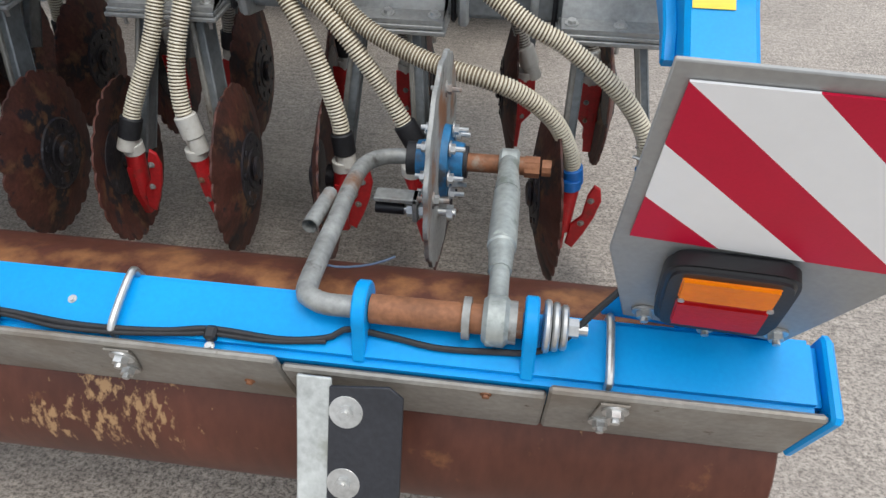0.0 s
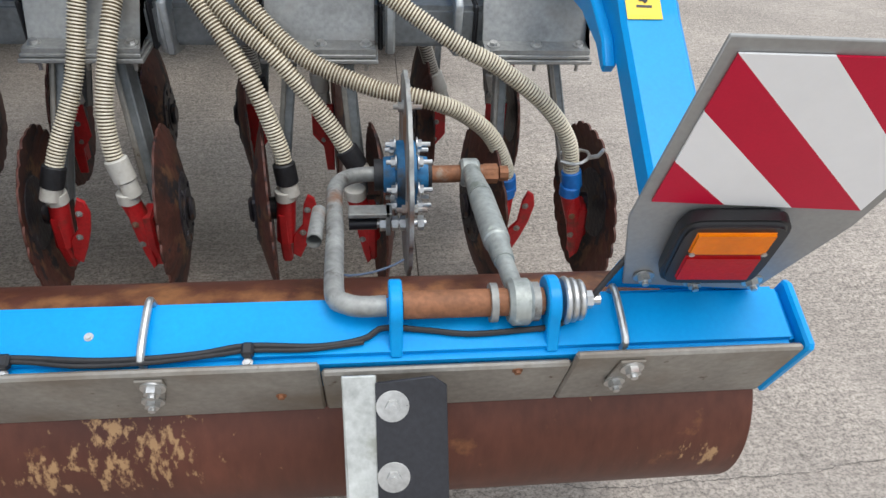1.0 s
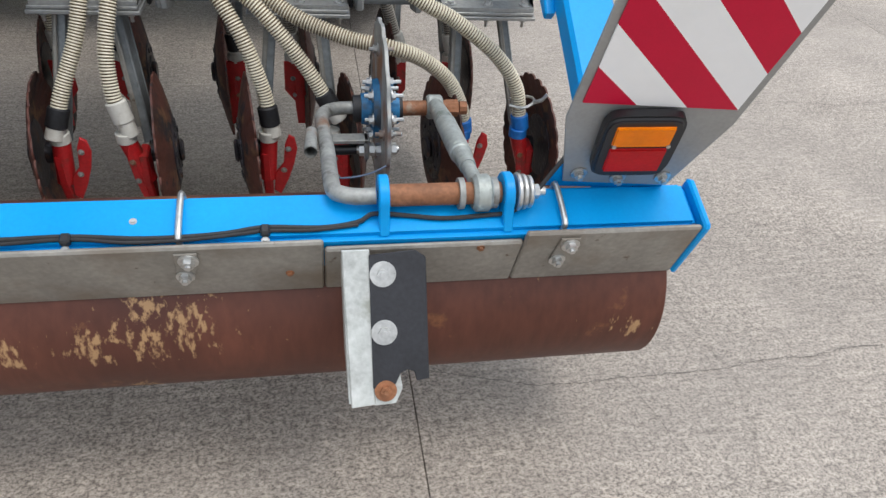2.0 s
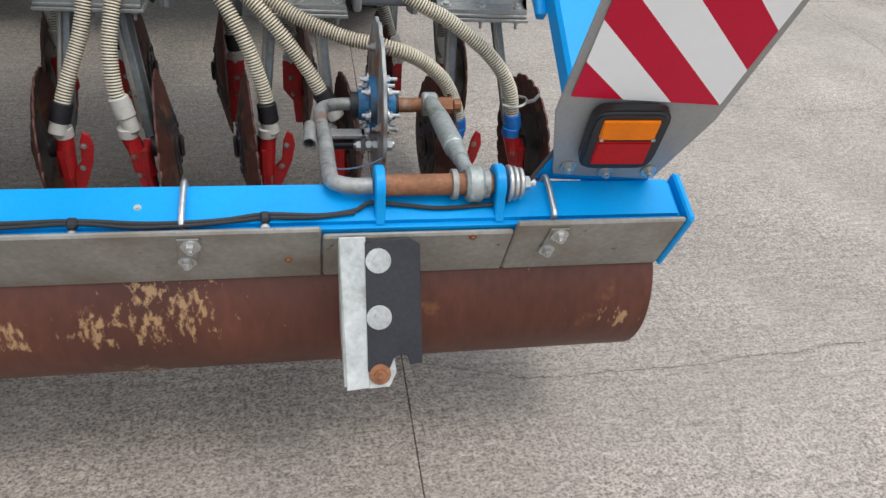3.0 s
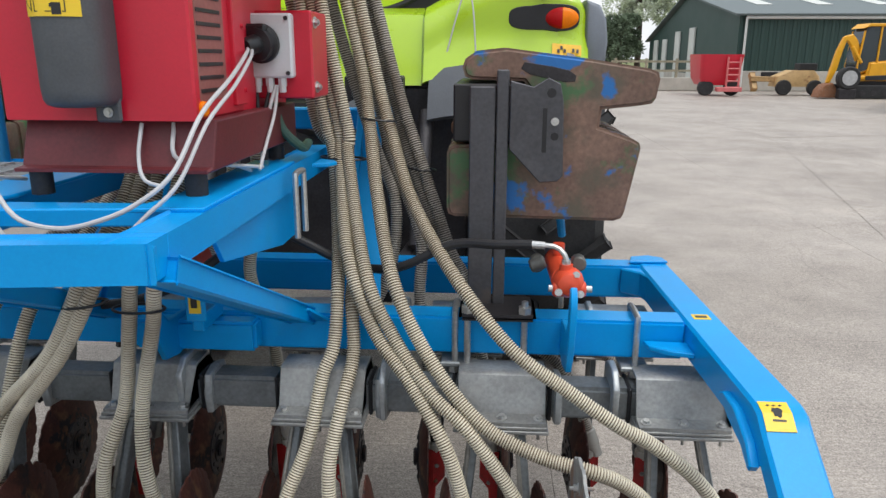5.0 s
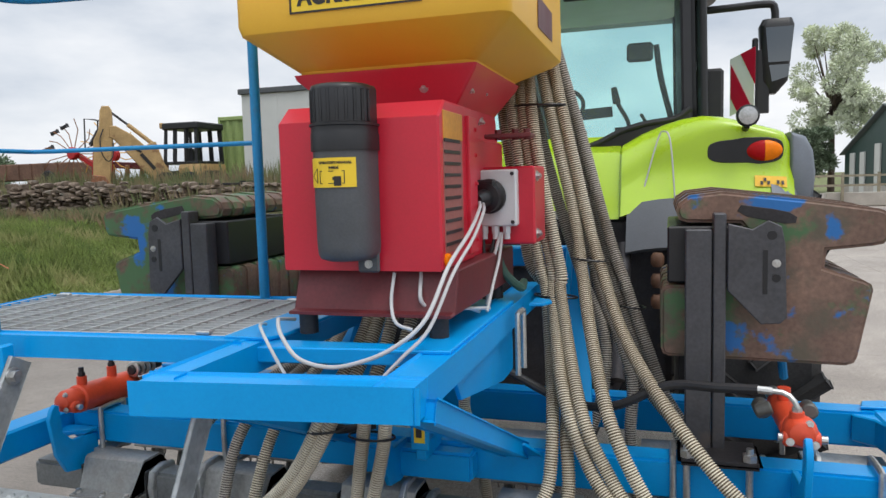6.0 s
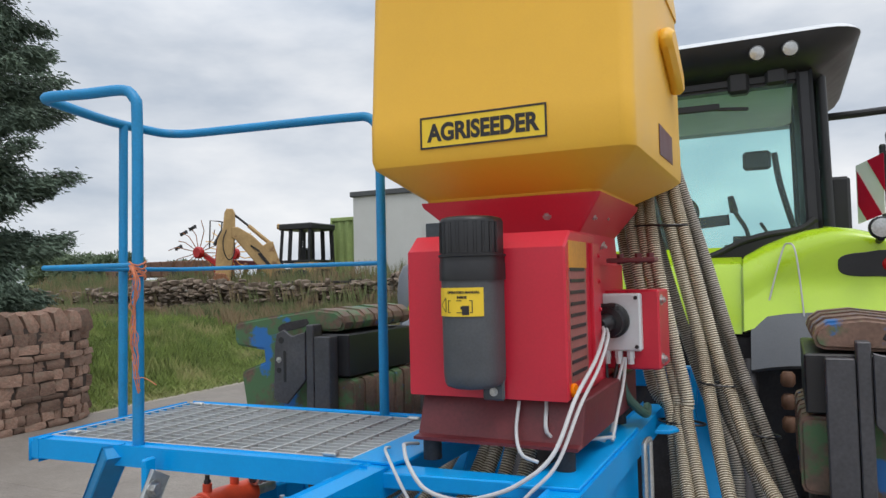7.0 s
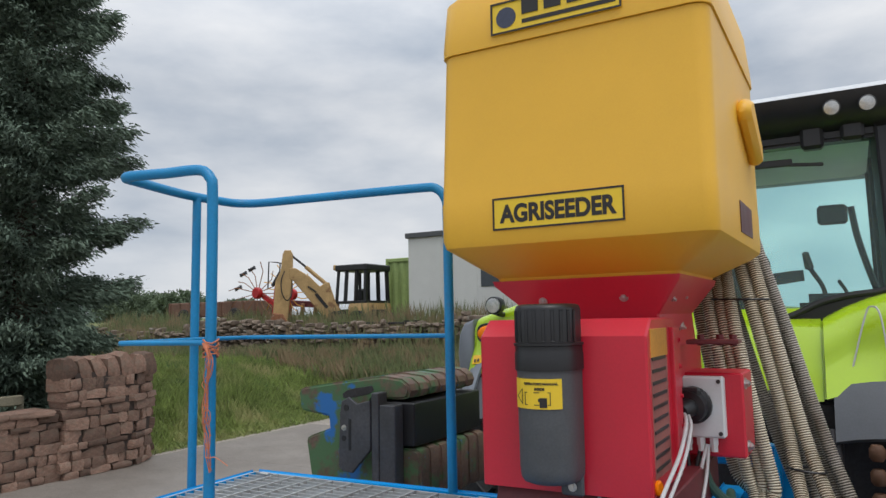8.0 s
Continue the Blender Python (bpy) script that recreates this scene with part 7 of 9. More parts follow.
b = B()
ring_box(b, [(1.95, -2.50, -1.40, 3.45, 3.9, 0.08), (2.10, -2.52, -1.38, 3.42, 3.9, 0.08), (2.40, -2.55, -1.36, 3.50, 3.9, 0.08), (2.52, -2.55, -1.36, 3.62, 3.9, 0.08)])
part("rear_panel", b, LIME, tractor, "lime green rear body panel", 50)
b = B()
box(b, (-2.35, 3.1, 0.75), (-1.55, 4.4, 1.9), 0.05, 2)
part("axle_and_filler_box", b, DARK_STEEL, tractor)
b = B()
box(b, (-3.0, 3.95, 1.0), (-0.9, 4.4, 1.42), 0.06, 2)
part("axle_and_filler_box", b, DARK_STEEL, tractor)
# two dark boxes added as filler, to darken the gap behind the hoses
b = B()
box(b, (-1.52, 3.25, 0.7), (-1.04, 3.6, 2.02), 0.04, 2)
part("axle_and_filler_box", b, DARK_STEEL, tractor)
b = B()
box(b, (-2.86, 3.25, 0.7), (-2.38, 3.6, 2.02), 0.04, 2)
part("axle_and_filler_box", b, DARK_STEEL, tractor)
b = B()
for x in (-1.72, -1.60, -1.5):
    for z in (1.75, 1.86, 1.97):
        cyl(b, (x, 3.0, z), (x, 3.12, z), 0.035, 12)
        cyl(b, (x, 2.95, z), (x, 3.0, z), 0.02, 8)
box(b, (-1.78, 3.08, 1.68), (-1.44, 3.2, 2.06), 0.01)
part("valve_block", b, DARK_STEEL, tractor, "block of hydraulic couplings")
b = B()
for x, z in ((-1.66, 2.05), (-1.55, 1.93), (-1.47, 2.0), (-1.7, 1.9)):
    cyl(b, (x, 2.9, z), (x, 2.98, z), 0.03, 12)
each("coupling", b, ZINC, tractor)
b = B()
for sx in (1, -1):
    x = XC + sx * 0.62
    beam(b, (x, 3.3, 1.1), (XC + sx * 0.52, 2.2, 1.05), 0.07, 0.11, 0.01)
    cyl(b, (x + 0.02, 3.15, 1.85), (x, 2.7, 1.15), 0.045, 14)
beam(b, (XC, 3.15, 1.75), (XC, 2.15, 1.93), 0.09, 0.09, 0.01)
each("lift_arm", b, DARK_STEEL, tractor)
b = B()
for z in (1.5, 1.62, 1.74):
    spun(b, [(0.025, 0), (0.038, 0.02), (0.038, 0.06), (0.025, 0.08)], (-1.12, 3.0, z), (0, 0, 1), 14)
each("orange_coupler", b, surf("orange_plastic", (0.11, 0.05, 0.025), 0.6), tractor)
# cab
CX0, CX1 = -3.0, -0.90
b = B()
for x, xt in ((CX0 + 0.05, CX0 + 0.12), (CX1 - 0.05, CX1 - 0.07)):
    beam(b, (x, 3.62, 2.50), (xt, 3.72, 3.62), 0.09, 0.10, 0.02)
    beam(b, (x, 4.75, 2.0), (xt, 4.75, 3.62), 0.09, 0.10, 0.02)
    beam(b, (x, 5.45, 2.2), (xt, 5.35, 3.62), 0.07, 0.08, 0.02)
box(b, (CX0 + 0.02, 3.60, 2.30), (CX1 - 0.02, 3.74, 2.46), 0.03, 2)
box(b, (CX0 + 0.08, 3.66, 3.54), (CX1 - 0.08, 3.80, 3.66), 0.02, 2)
part("cab_frame", b, BLACK, tractor, "black cab frame")
b = B()
low = [(-0.93, 2.66), (-1.02, 2.60), (-1.2, 2.575), (-1.35, 2.535), (-1.5, 2.465), (-1.66, 2.425), (-1.95, 2.415)]
low = low + [(2 * XC - x, z) for x, z in low[-2::-1]]
prism(b, low + [(2 * XC + 0.93, 2.36), (-1.95, 2.30), (-0.93, 2.36)], "y", 3.55, 3.63, 0.008)
part("window_frame", b, BLACK, tractor, "black curved rear window frame")
b = B()
tube(b, [(x, 3.565, z + 0.012) for x, z in low], 0.022, 10)
part("rear_seal", b, RUBBER, tractor)
b = B()
slab(b, [(CX0 + 0.09, 3.64, 2.40), (CX1 - 0.09, 3.64, 2.40), (CX1 - 0.12, 3.755, 3.60), (CX0 + 0.12, 3.755, 3.60)], 0.008)
gl = part("rear_window", b, CAB_GLASS, tractor, "tinted rear window")
b = B()
slab(b, [(CX1 - 0.05, 3.72, 2.55), (CX1 - 0.05, 4.70, 2.35), (CX1 - 0.07, 4.70, 3.58), (CX1 - 0.07, 3.78, 3.58)], 0.008)
slab(b, [(CX0 + 0.05, 3.72, 2.55), (CX0 + 0.05, 4.70, 2.35), (CX0 + 0.07, 4.70, 3.58), (CX0 + 0.07, 3.78, 3.58)], 0.008)
g2 = part("side_window", b, CAB_GLASS, tractor)
b = B()
slab(b, [(CX0 + 0.08, 5.42, 2.3), (CX1 - 0.08, 5.42, 2.3), (CX1 - 0.1, 5.36, 3.58), (CX0 + 0.1, 5.36, 3.58)], 0.008)
g3 = part("windscreen", b, CAB_GLASS, tractor)
for g in (gl, g2, g3):
    g.visible_shadow = False
b = B()
ring_box(b, [(3.60, CX0 - 0.02, CX1 + 0.02, 3.66, 5.62, 0.12), (3.66, CX0 - 0.10, CX1 + 0.10, 3.56, 5.7, 0.16), (3.74, CX0 - 0.22, CX1 + 0.22, 3.50, 5.76, 0.2), (3.80, CX0 - 0.26, CX1 + 0.26, 3.49, 5.76, 0.2)])
part("roof_underside", b, BLACK, tractor, "black roof housing", 40)
b = B()
ring_box(b, [(3.801, CX0 - 0.262, CX1 + 0.262, 3.488, 5.765, 0.2), (3.83, CX0 - 0.24, CX1 + 0.24, 3.51, 5.74, 0.2), (3.90, CX0 + 0.1, CX1 - 0.1, 3.85, 5.4, 0.2)])
part("roof_skin", b, ROOF_WHITE, tractor, "pale grey roof skin", 40)
for x in (-1.215, -1.03, LX + 1.215, LX + 1.03):
    b = B()
    spun(b, [(0.02, 0), (0.047, 0.01), (0.05, 0.05), (0.043, 0.055)], (x, 3.54, 3.712), (0, -1, -0.15), 18)
    rl = part("roof_lamp", b, BLACK, tractor)
    b = B()
    spun(b, [(0.043, 0), (0.041, 0.008), (0.0001, 0.012)], (x, 3.487, 3.704), (0, -1, -0.15), 18)
    part("lamp_glass", b, LENS_CLEAR, rl)
b = B()
beam(b, (-1.75, 3.62, 3.44), (-1.28, 3.62, 3.395), 0.02, 0.022, 0.004)
beam(b, (-1.72, 3.62, 3.43), (-1.45, 3.61, 3.425), 0.03, 0.045, 0.006)
box(b, (-1.40, 3.62, 3.50), (-1.27, 3.72, 3.66), 0.02)
box(b, (-1.18, 3.62, 3.53), (-1.05, 3.72, 3.66), 0.02)
each("wiper", b, BLACK, gl)
# inside the cab
b = B()
ring_box(b, [(2.35, -2.2, -1.7, 4.2, 4.7, 0.1), (2.62, -2.22, -1.68, 4.15, 4.75, 0.12)])
ring_box(b, [(2.6, -2.2, -1.72, 4.12, 4.26, 0.06), (3.0, -2.16, -1.76, 4.05, 4.18, 0.06), (3.12, -2.08, -1.84, 4.03, 4.14, 0.05)])
part("driver_seat", b, BLACK, tractor, "black driver's seat", 50)
b = B()
ring_box(b, [(3.582, CX0 + 0.16, CX1 - 0.16, 3.85, 5.34, 0.05), (3.598, CX0 + 0.12, CX1 - 0.12, 3.82, 5.36, 0.05)])
part("headliner", b, surf("headliner_felt", (0.58, 0.59, 0.60), 0.8, 0, 0.08, 6, 0.05), tractor, "grey cab headliner", 40)
b = B()
tube(b, [(-1.95 + 0.2 * math.cos(a), 5.0 + 0.12 * math.sin(a), 2.86 + 0.16 * math.sin(a)) for a in np.linspace(0, 2 * math.pi, 24)], 0.018, 8)
cyl(b, (-1.95, 5.2, 2.4), (-1.95, 5.0, 2.86), 0.03, 10)
part("steering_wheel", b, BLACK, tractor)
b = B()
tube(b, [(-1.33, 4.5, 2.5), (-1.35, 4.35, 2.66), (-1.40, 4.25, 2.76), (-1.42, 4.2, 2.80)], 0.016, 10)
cyl(b, (-1.42, 4.2, 2.79), (-1.44, 4.16, 2.90), 0.03, 10, 0.022, bev=0.006)
tube(b, [(-1.20, 4.3, 2.5), (-1.21, 4.27, 2.62), (-1.25, 4.2, 2.70)], 0.012, 10)
beam(b, (-1.72, 4.25, 2.72), (-1.52, 4.55, 2.76), 0.08, 0.05, 0.015)
box(b, (-1.5, 4.2, 2.3), (-1.05, 4.75, 2.62), 0.06, 2)
box(b, (-1.36, 4.36, 3.10), (-1.17, 4.40, 3.24), 0.02)
tube(b, [(-1.15, 4.40, 3.22), (-1.12, 4.42, 3.0), (-1.06, 4.45, 2.75), (-1.0, 4.48, 2.55)], 0.022, 8)
each("console", b, BLACK, tractor)
# mirror and its own warning board
b = B()
tube(b, [(-0.92, 4.75, 3.50), (-0.62, 4.72, 3.50), (-0.36, 4.70, 3.50), (-0.315, 4.70, 3.46), (-0.31, 4.70, 3.36)], 0.028, 10)
ring_box(b, [(2.84, -0.36, -0.30, 4.64, 4.74, 0.02), (2.93, -0.40, -0.225, 4.60, 4.76, 0.04), (3.33, -0.425, -0.185, 4.60, 4.76, 0.05), (3.38, -0.40, -0.20, 4.63, 4.74, 0.04)])
ring_box(b, [(2.70, -0.45, -0.35, 4.62, 4.70, 0.02), (3.16, -0.45, -0.35, 4.62, 4.70, 0.02)])
mir = part("mirror", b, BLACK, tractor, "black door mirror")
b = B()
slab(b, [(-0.365, 4.592, 3.06), (-0.218, 4.592, 3.06), (-0.200, 4.592, 3.31), (-0.385, 4.592, 3.31)], 0.008)
slab(b, [(-0.34, 4.592, 2.92), (-0.235, 4.592, 2.95), (-0.220, 4.592, 3.04), (-0.36, 4.592, 3.04)], 0.008)
# base colour darkened to stand in for dark trees reflected in the glass
mg = bpy.data.materials.new("darkened_mirror")
mg.use_nodes = True
mg.node_tree.nodes["Principled BSDF"].inputs["Metallic"].default_value = 1.0
mg.node_tree.nodes["Principled BSDF"].inputs["Roughness"].default_value = 0.04
mg.node_tree.nodes["Principled BSDF"].inputs["Base Color"].default_value = (0.16, 0.17, 0.175, 1)
part("mirror_glass", b, mg, mir)
def marker(u, z, off):
    """A point on the marker board, which is turned and tilted."""
    return (-0.615 + 0.155 * u, 4.66 - 0.13 * u - off, z + 0.06 * u)


b = B()
slab(b, [marker(u, z, 0) for u, z in ((0, 2.69), (1, 2.69), (1, 3.11), (0, 3.11))], 0.01)
mb = part("marker_board", b, BOARD_WHITE, tractor, "narrow red and white marker board")
for pts in (((0, 2.82), (0.30, 2.69), (0.86, 2.69), (0, 3.07)), ((0.40, 3.11), (1, 2.84), (1, 3.11))):
    b = B()
    slab(b, [marker(u, z, 0.018) for u, z in pts], 0.003)
    part("board_stripe", b, BOARD_RED, mb)
b = B()
box(b, (-0.47, 4.62, 2.62), (-0.43, 4.68, 3.25), 0.01)
box(b, (-0.92, 4.1, 2.45), (-0.70, 4.3, 2.98), 0.02)
cyl(b, (-0.84, 3.95, 2.5), (-0.86, 3.95, 3.62), 0.036, 12)
beam(b, (-0.93, 4.0, 2.5), (-0.94, 4.0, 3.62), 0.08, 0.1, 0.01)
each("marker_arm", b, BLACK, tractor)
b = B()
ring_box(b, [(1.2, -2.4, -1.5, 5.5, 8.0, 0.2), (2.2, -2.38, -1.52, 5.5, 8.0, 0.2), (2.38, -2.25, -1.65, 5.5, 7.8, 0.2)])
part("bonnet", b, LIME, tractor, "lime green bonnet", 50)
b = B()
for x in (-3.0, -0.9):
    spun(b, [(0.4, -0.25), (0.8, -0.27), (0.86, -0.2), (0.86, 0.2), (0.8, 0.27), (0.4, 0.25)], (x, 7.2, 0.86), (1, 0, 0), 40)
each("front_tyre", b, TYRE, tractor)
b = B()
tube(b, [(-1.02, 3.2, 2.05), (-1.05, 3.25, 2.45), (-1.09, 3.3, 2.52), (-1.13, 3.3, 2.45), (-1.25, 3.25, 2.0)], 0.0055, 6)
part("trailer_lead", b, CABLE_WHITE, tractor)

# ---------------------------------------------------------------- ground
def rise(x, y):
    """Height of the land: a level yard, a grassy bank behind its far corner."""
    d = max(min(-12.95 - x, 5.2), min(y - 13.6, 60.0) if x < 0 else -1.0)
    fade = smooth((-5.5 - x) / 3.5)
    if d <= 0 or fade <= 0:
        return 0.0
    return fade * (1.05 * smooth(d / 6.0) + 1.25 * smooth((d - 5.5) / 4.5) + 0.02 * max(0.0, min(d, 150.0) - 10))


def edges(vals):
    return sorted(set(round(v, 3) for v in vals))


gx = edges([*np.linspace(-40, -4, 60), *np.linspace(-4, 40, 34), -900, -500, -250, -140, -90, -60, 60, 90, 140, 250, 500, 900])
gy = edges([*np.linspace(-12, 40, 80), *np.linspace(40, 80, 12), -900, -400, -150, -60, -30, 120, 200, 320, 500, 900])
verts = [(x, y, rise(x, y) - 0.02) for y in gy for x in gx]
W = len(gx)
faces, slots = [], []
for j in range(len(gy) - 1):
    for i in range(W - 1):
        faces.append((j * W + i, j * W + i + 1, (j + 1) * W + i + 1, (j + 1) * W + i))
        xm, ym = (gx[i] + gx[i + 1]) / 2, (gy[j] + gy[j + 1]) / 2
        slots.append(1 if rise(xm, ym) > 0.01 or xm < -13 or ym > 90 or abs(xm) > 100 else 0)
ground = raw("ground", verts, faces, [CONCRETE, SOIL], None, "", 60, slots)
tagged(ground, "worn grey concrete yard running up into a grassy bank", "ground", "", "structure")

# ---------------------------------------------------------------- stone walls
STONES = []
for k in range(7):
    rs = random.Random(40 + k)
    b = B()
    bmesh.ops.create_cube(b, size=1.0)
    for v in b.verts:
        v.co += Vector((rs.uniform(-0.07, 0.07), rs.uniform(-0.04, 0.03), rs.uniform(-0.10, 0.10)))
    bmesh.ops.subdivide_edges(b, edges=list(b.edges), cuts=2, use_grid_fill=True)
    for v in b.verts:
        far = max(abs(v.co.x), abs(v.co.y), abs(v.co.z))
        v.co *= 1 - 0.16 * max(0.0, v.co.length / far - 1.18)
        v.co += Vector([rs.uniform(-0.028, 0.028) for _ in range(3)])
    me = bpy.data.meshes.new("stone")
    b.to_mesh(me)
    b.free()
    me.materials.append(STONE)
    for p in me.polygons:
        p.use_smooth = True
    me.set_sharp_from_angle(angle=radians(38))
    STONES.append(me)


CAPS = []
for k in range(5):
    rs = random.Random(140 + k)
    b = B()
    bmesh.ops.create_cube(b, size=1.0)
    for v in b.verts:
        pinch = 0.55 if v.co.z > 0 else 1.0
        v.co = Vector((v.co.x, v.co.y * pinch * rs.uniform(0.75, 1.1), v.co.z * rs.uniform(0.8, 1.1)))
    bmesh.ops.subdivide_edges(b, edges=list(b.edges), cuts=3, use_grid_fill=True)
    for v in b.verts:
        far = max(abs(v.co.x), abs(v.co.y), abs(v.co.z))
        v.co *= 1 - 0.30 * max(0.0, v.co.length / far - 1.08)
        v.co += Vector([rs.uniform(-0.022, 0.022) for _ in range(3)])
    me = bpy.data.meshes.new("stone")
    b.to_mesh(me)
    b.free()
    me.materials.append(STONE)
    for p in me.polygons:
        p.use_smooth = True
    me.set_sharp_from_angle(angle=radians(50))
    CAPS.append(me)


def lay(parent, path, base, height, depth, seed, size=(0.14, 0.46), row=(0.09, 0.22), coping=True):
    """Courses of rough stones along a line in plan."""
    rs = random.Random(seed)
    P = [np.array(p, float) for p in path]
    seg = [np.linalg.norm(b_ - a_) for a_, b_ in zip(P, P[1:])]
    total = sum(seg)

    def at(s):
        for a_, b_, L in zip(P, P[1:], seg):
            if s <= L:
                return a_ + (b_ - a_) * s / L, math.atan2(b_[1] - a_[1], b_[0] - a_[0])
            s -= L
        return P[-1], math.atan2(P[-1][1] - P[-2][1], P[-1][0] - P[-2][0])

    z = base
    while z < base + height - 0.05:
        h = min(rs.uniform(*row), base + height - z)
        s = -rs.uniform(0, 0.15)
        while s < total:
            w = rs.uniform(*size) * (1.0 if h > 0.12 else 1.2)
            (p, ang) = at(min(total, max(0, s + w / 2)))
            ob = new("stone", rs.choice(STONES))
            ob.parent = parent
            ob.matrix_parent_inverse = Matrix.Translation(parent.location).inverted()
            off = rs.uniform(-0.018, 0.018)
            ob.matrix_basis = Matrix.Translation(Vector((p[0] - math.sin(ang) * off, p[1] + math.cos(ang) * off, z + h / 2)) * S) @ Matrix.Rotation(ang + rs.uniform(-0.03, 0.03), 4, "Z") @ Matrix.Rotation(rs.uniform(-0.04, 0.04), 4, "Y") @ Matrix.Diagonal((w * 0.97 * S * rs.choice((1, -1)), depth * rs.uniform(0.96, 1.06) * S, h * rs.uniform(0.94, 1.04) * S, 1))
            s += w
        z += h
    return z


gate_wall = thing("stone_wall", (-12.9, 5.5, 0.0), "rough red sandstone wall with a taller rounded pier", "wall", "", "structure")
lay(gate_wall, [(-12.75, 2.2), (-12.78, 5.9)], 0, 1.08, 0.5, 3, (0.13, 0.42), (0.09, 0.23))
lay(gate_wall, [(-12.70, 6.0), (-12.72, 7.3), (-12.95, 7.75), (-13.6, 7.95)], 0, 1.62, 0.5, 4, (0.13, 0.46), (0.09, 0.22))
b = B()
for p, q, top in (((-12.75, 2.0), (-12.78, 5.8), 1.05), ((-12.70, 6.16), (-12.72, 7.3), 1.70), ((-12.72, 7.28), (-12.95, 7.75), 1.72), ((-12.95, 7.75), (-13.6, 7.95), 1.72)):
    beam(b, (p[0], p[1], top / 2), (q[0], q[1], top / 2), 0.42, top, 0.01)
part("mortar_core", b, MORTAR, gate_wall)
rs = random.Random(9)
for k in range(7):
    ob = new("stone", CAPS[k % 5])
    ob.parent, ob.matrix_parent_inverse = gate_wall, Matrix.Translation(gate_wall.location).inverted()
    y = 6.05 + k * 0.27
    ob.matrix_basis = Matrix.Translation(Vector((-12.72 - 0.08 * max(0, k - 5), y, 1.62 + 0.16)) * S) @ Matrix.Rotation(radians(rs.uniform(-4, 30)), 4, "X") @ Matrix.Diagonal((0.50 * S, rs.uniform(0.30, 0.42) * S, rs.uniform(0.34, 0.54) * S, 1))
for k in range(5):
    ob = new("coping_slab", STONES[k % 7])
    ob.parent, ob.matrix_parent_inverse = gate_wall, Matrix.Translation(gate_wall.location).inverted()
    ob.matrix_basis = Matrix.Translation(Vector((-12.76, 2.5 + k * 0.74, 1.11)) * S) @ Matrix.Diagonal((0.62 * S, 0.74 * S, 0.09 * S, 1))

# field wall on the bank: too many stones to count
rs = random.Random(12)
verts, faces = [], []
def rough_block(cx, cy, cz, w, d, h, ang):
    base = len(verts)
    ca, sa = math.cos(ang), math.sin(ang)
    for sx, sy, sz in CORNERS:
        k = 0.74 if sx and sy and sz else 1.0
        j = [k * rs.uniform(0.82, 1.12) for _ in range(3)]
        lx, ly, lz = sx * w / 2 * j[0], sy * d / 2 * j[1], sz * h / 2 * j[2]
        verts.append((cx + lx * ca - ly * sa, cy + lx * sa + ly * ca, cz + lz))
    for fc, ring in FANS:
        for p, q in zip(ring, ring[1:] + ring[:1]):
            faces.append((base + fc, base + p, base + q))


# eight corners, then the middle of each side with the corners round it
CORNERS = [(a, b_, c) for a in (-1, 1) for b_ in (-1, 1) for c in (-1, 1)] + [(-1, 0, 0), (1, 0, 0), (0, -1, 0), (0, 1, 0), (0, 0, -1), (0, 0, 1)]
FANS = [(8, [0, 1, 3, 2]), (9, [4, 6, 7, 5]), (10, [0, 4, 5, 1]), (11, [2, 3, 7, 6]), (12, [0, 2, 6, 4]), (13, [1, 5, 7, 3])]
x = -34.0
while x < -6.5:
    yl = 19.4 + 0.25 * math.sin(x * 0.35)
    hgt = 1.12 + 0.25 * smooth((x + 20) / 4) + 0.18 * math.sin(x * 0.5) + rs.uniform(-0.1, 0.1)
    g = rise(x, 19.0)
    z = g - 0.1
    wcol = rs.uniform(0.2, 0.42)
    while z < g + hgt:
        h = rs.uniform(0.09, 0.22)
        rough_block(x + rs.uniform(-0.1, 0.1), yl + rs.uniform(-0.12, 0.12), z + h / 2, wcol * rs.uniform(0.9, 1.3), 0.6, h * 1.1, rs.uniform(-0.25, 0.25))
        z += h
    if rs.random() < 0.6:
        rough_block(x, yl, z + 0.08, 0.2, 0.5, rs.uniform(0.12, 0.3), rs.uniform(-0.5, 0.5))
    x += wcol
fw = raw("field_wall", verts, faces, STONE_FAR, None, "", 40)
tagged(fw, "tumbledown grey-brown dry stone wall on the bank", "wall", "", "stuff")

# ---------------------------------------------------------------- grass and weeds
rs = random.Random(21)
verts, faces = [], []


def blade(x, y, z, h, w, lean_x, lean_y):
    a = rs.uniform(0, math.pi)
    dx, dy = math.cos(a) * w, math.sin(a) * w
    k = len(verts)
    verts.extend([(x - dx, y - dy, z), (x + dx, y + dy, z), (x + lean_x * 0.4 + dx * 0.6, y + lean_y * 0.4 + dy * 0.6, z + h * 0.6), (x + lean_x, y + lean_y, z + h)])
    faces.append((k, k + 1, k + 2))
    faces.append((k, k + 2, k + 3))


n_blades = 0
while n_blades < 70000:
    x, y = rs.uniform(-27, -7), rs.uniform(5, 19.2)
    d = max(-13.05 - x, y - 13.75)
    if d < 0:
        continue
    if x > -12 and y < 13.9:
        continue
    g = rise(x, y) - 0.02
    h = rs.uniform(0.2, 0.55) * (0.55 + 0.6 * noise.noise((x * 0.5, y * 0.5, 0)) + 0.35) * min(1, 0.45 + d * 0.35)
    blade(x, y, g, max(0.06, h), rs.uniform(0.004, 0.012), rs.uniform(-0.18, 0.18), rs.uniform(-0.18, 0.18))
    n_blades += 1
gr = raw("grass", verts, faces, GRASS, None, "", 180)
tagged(gr, "long uncut green grass on the bank", "grass", "", "stuff")
verts, faces = [], []
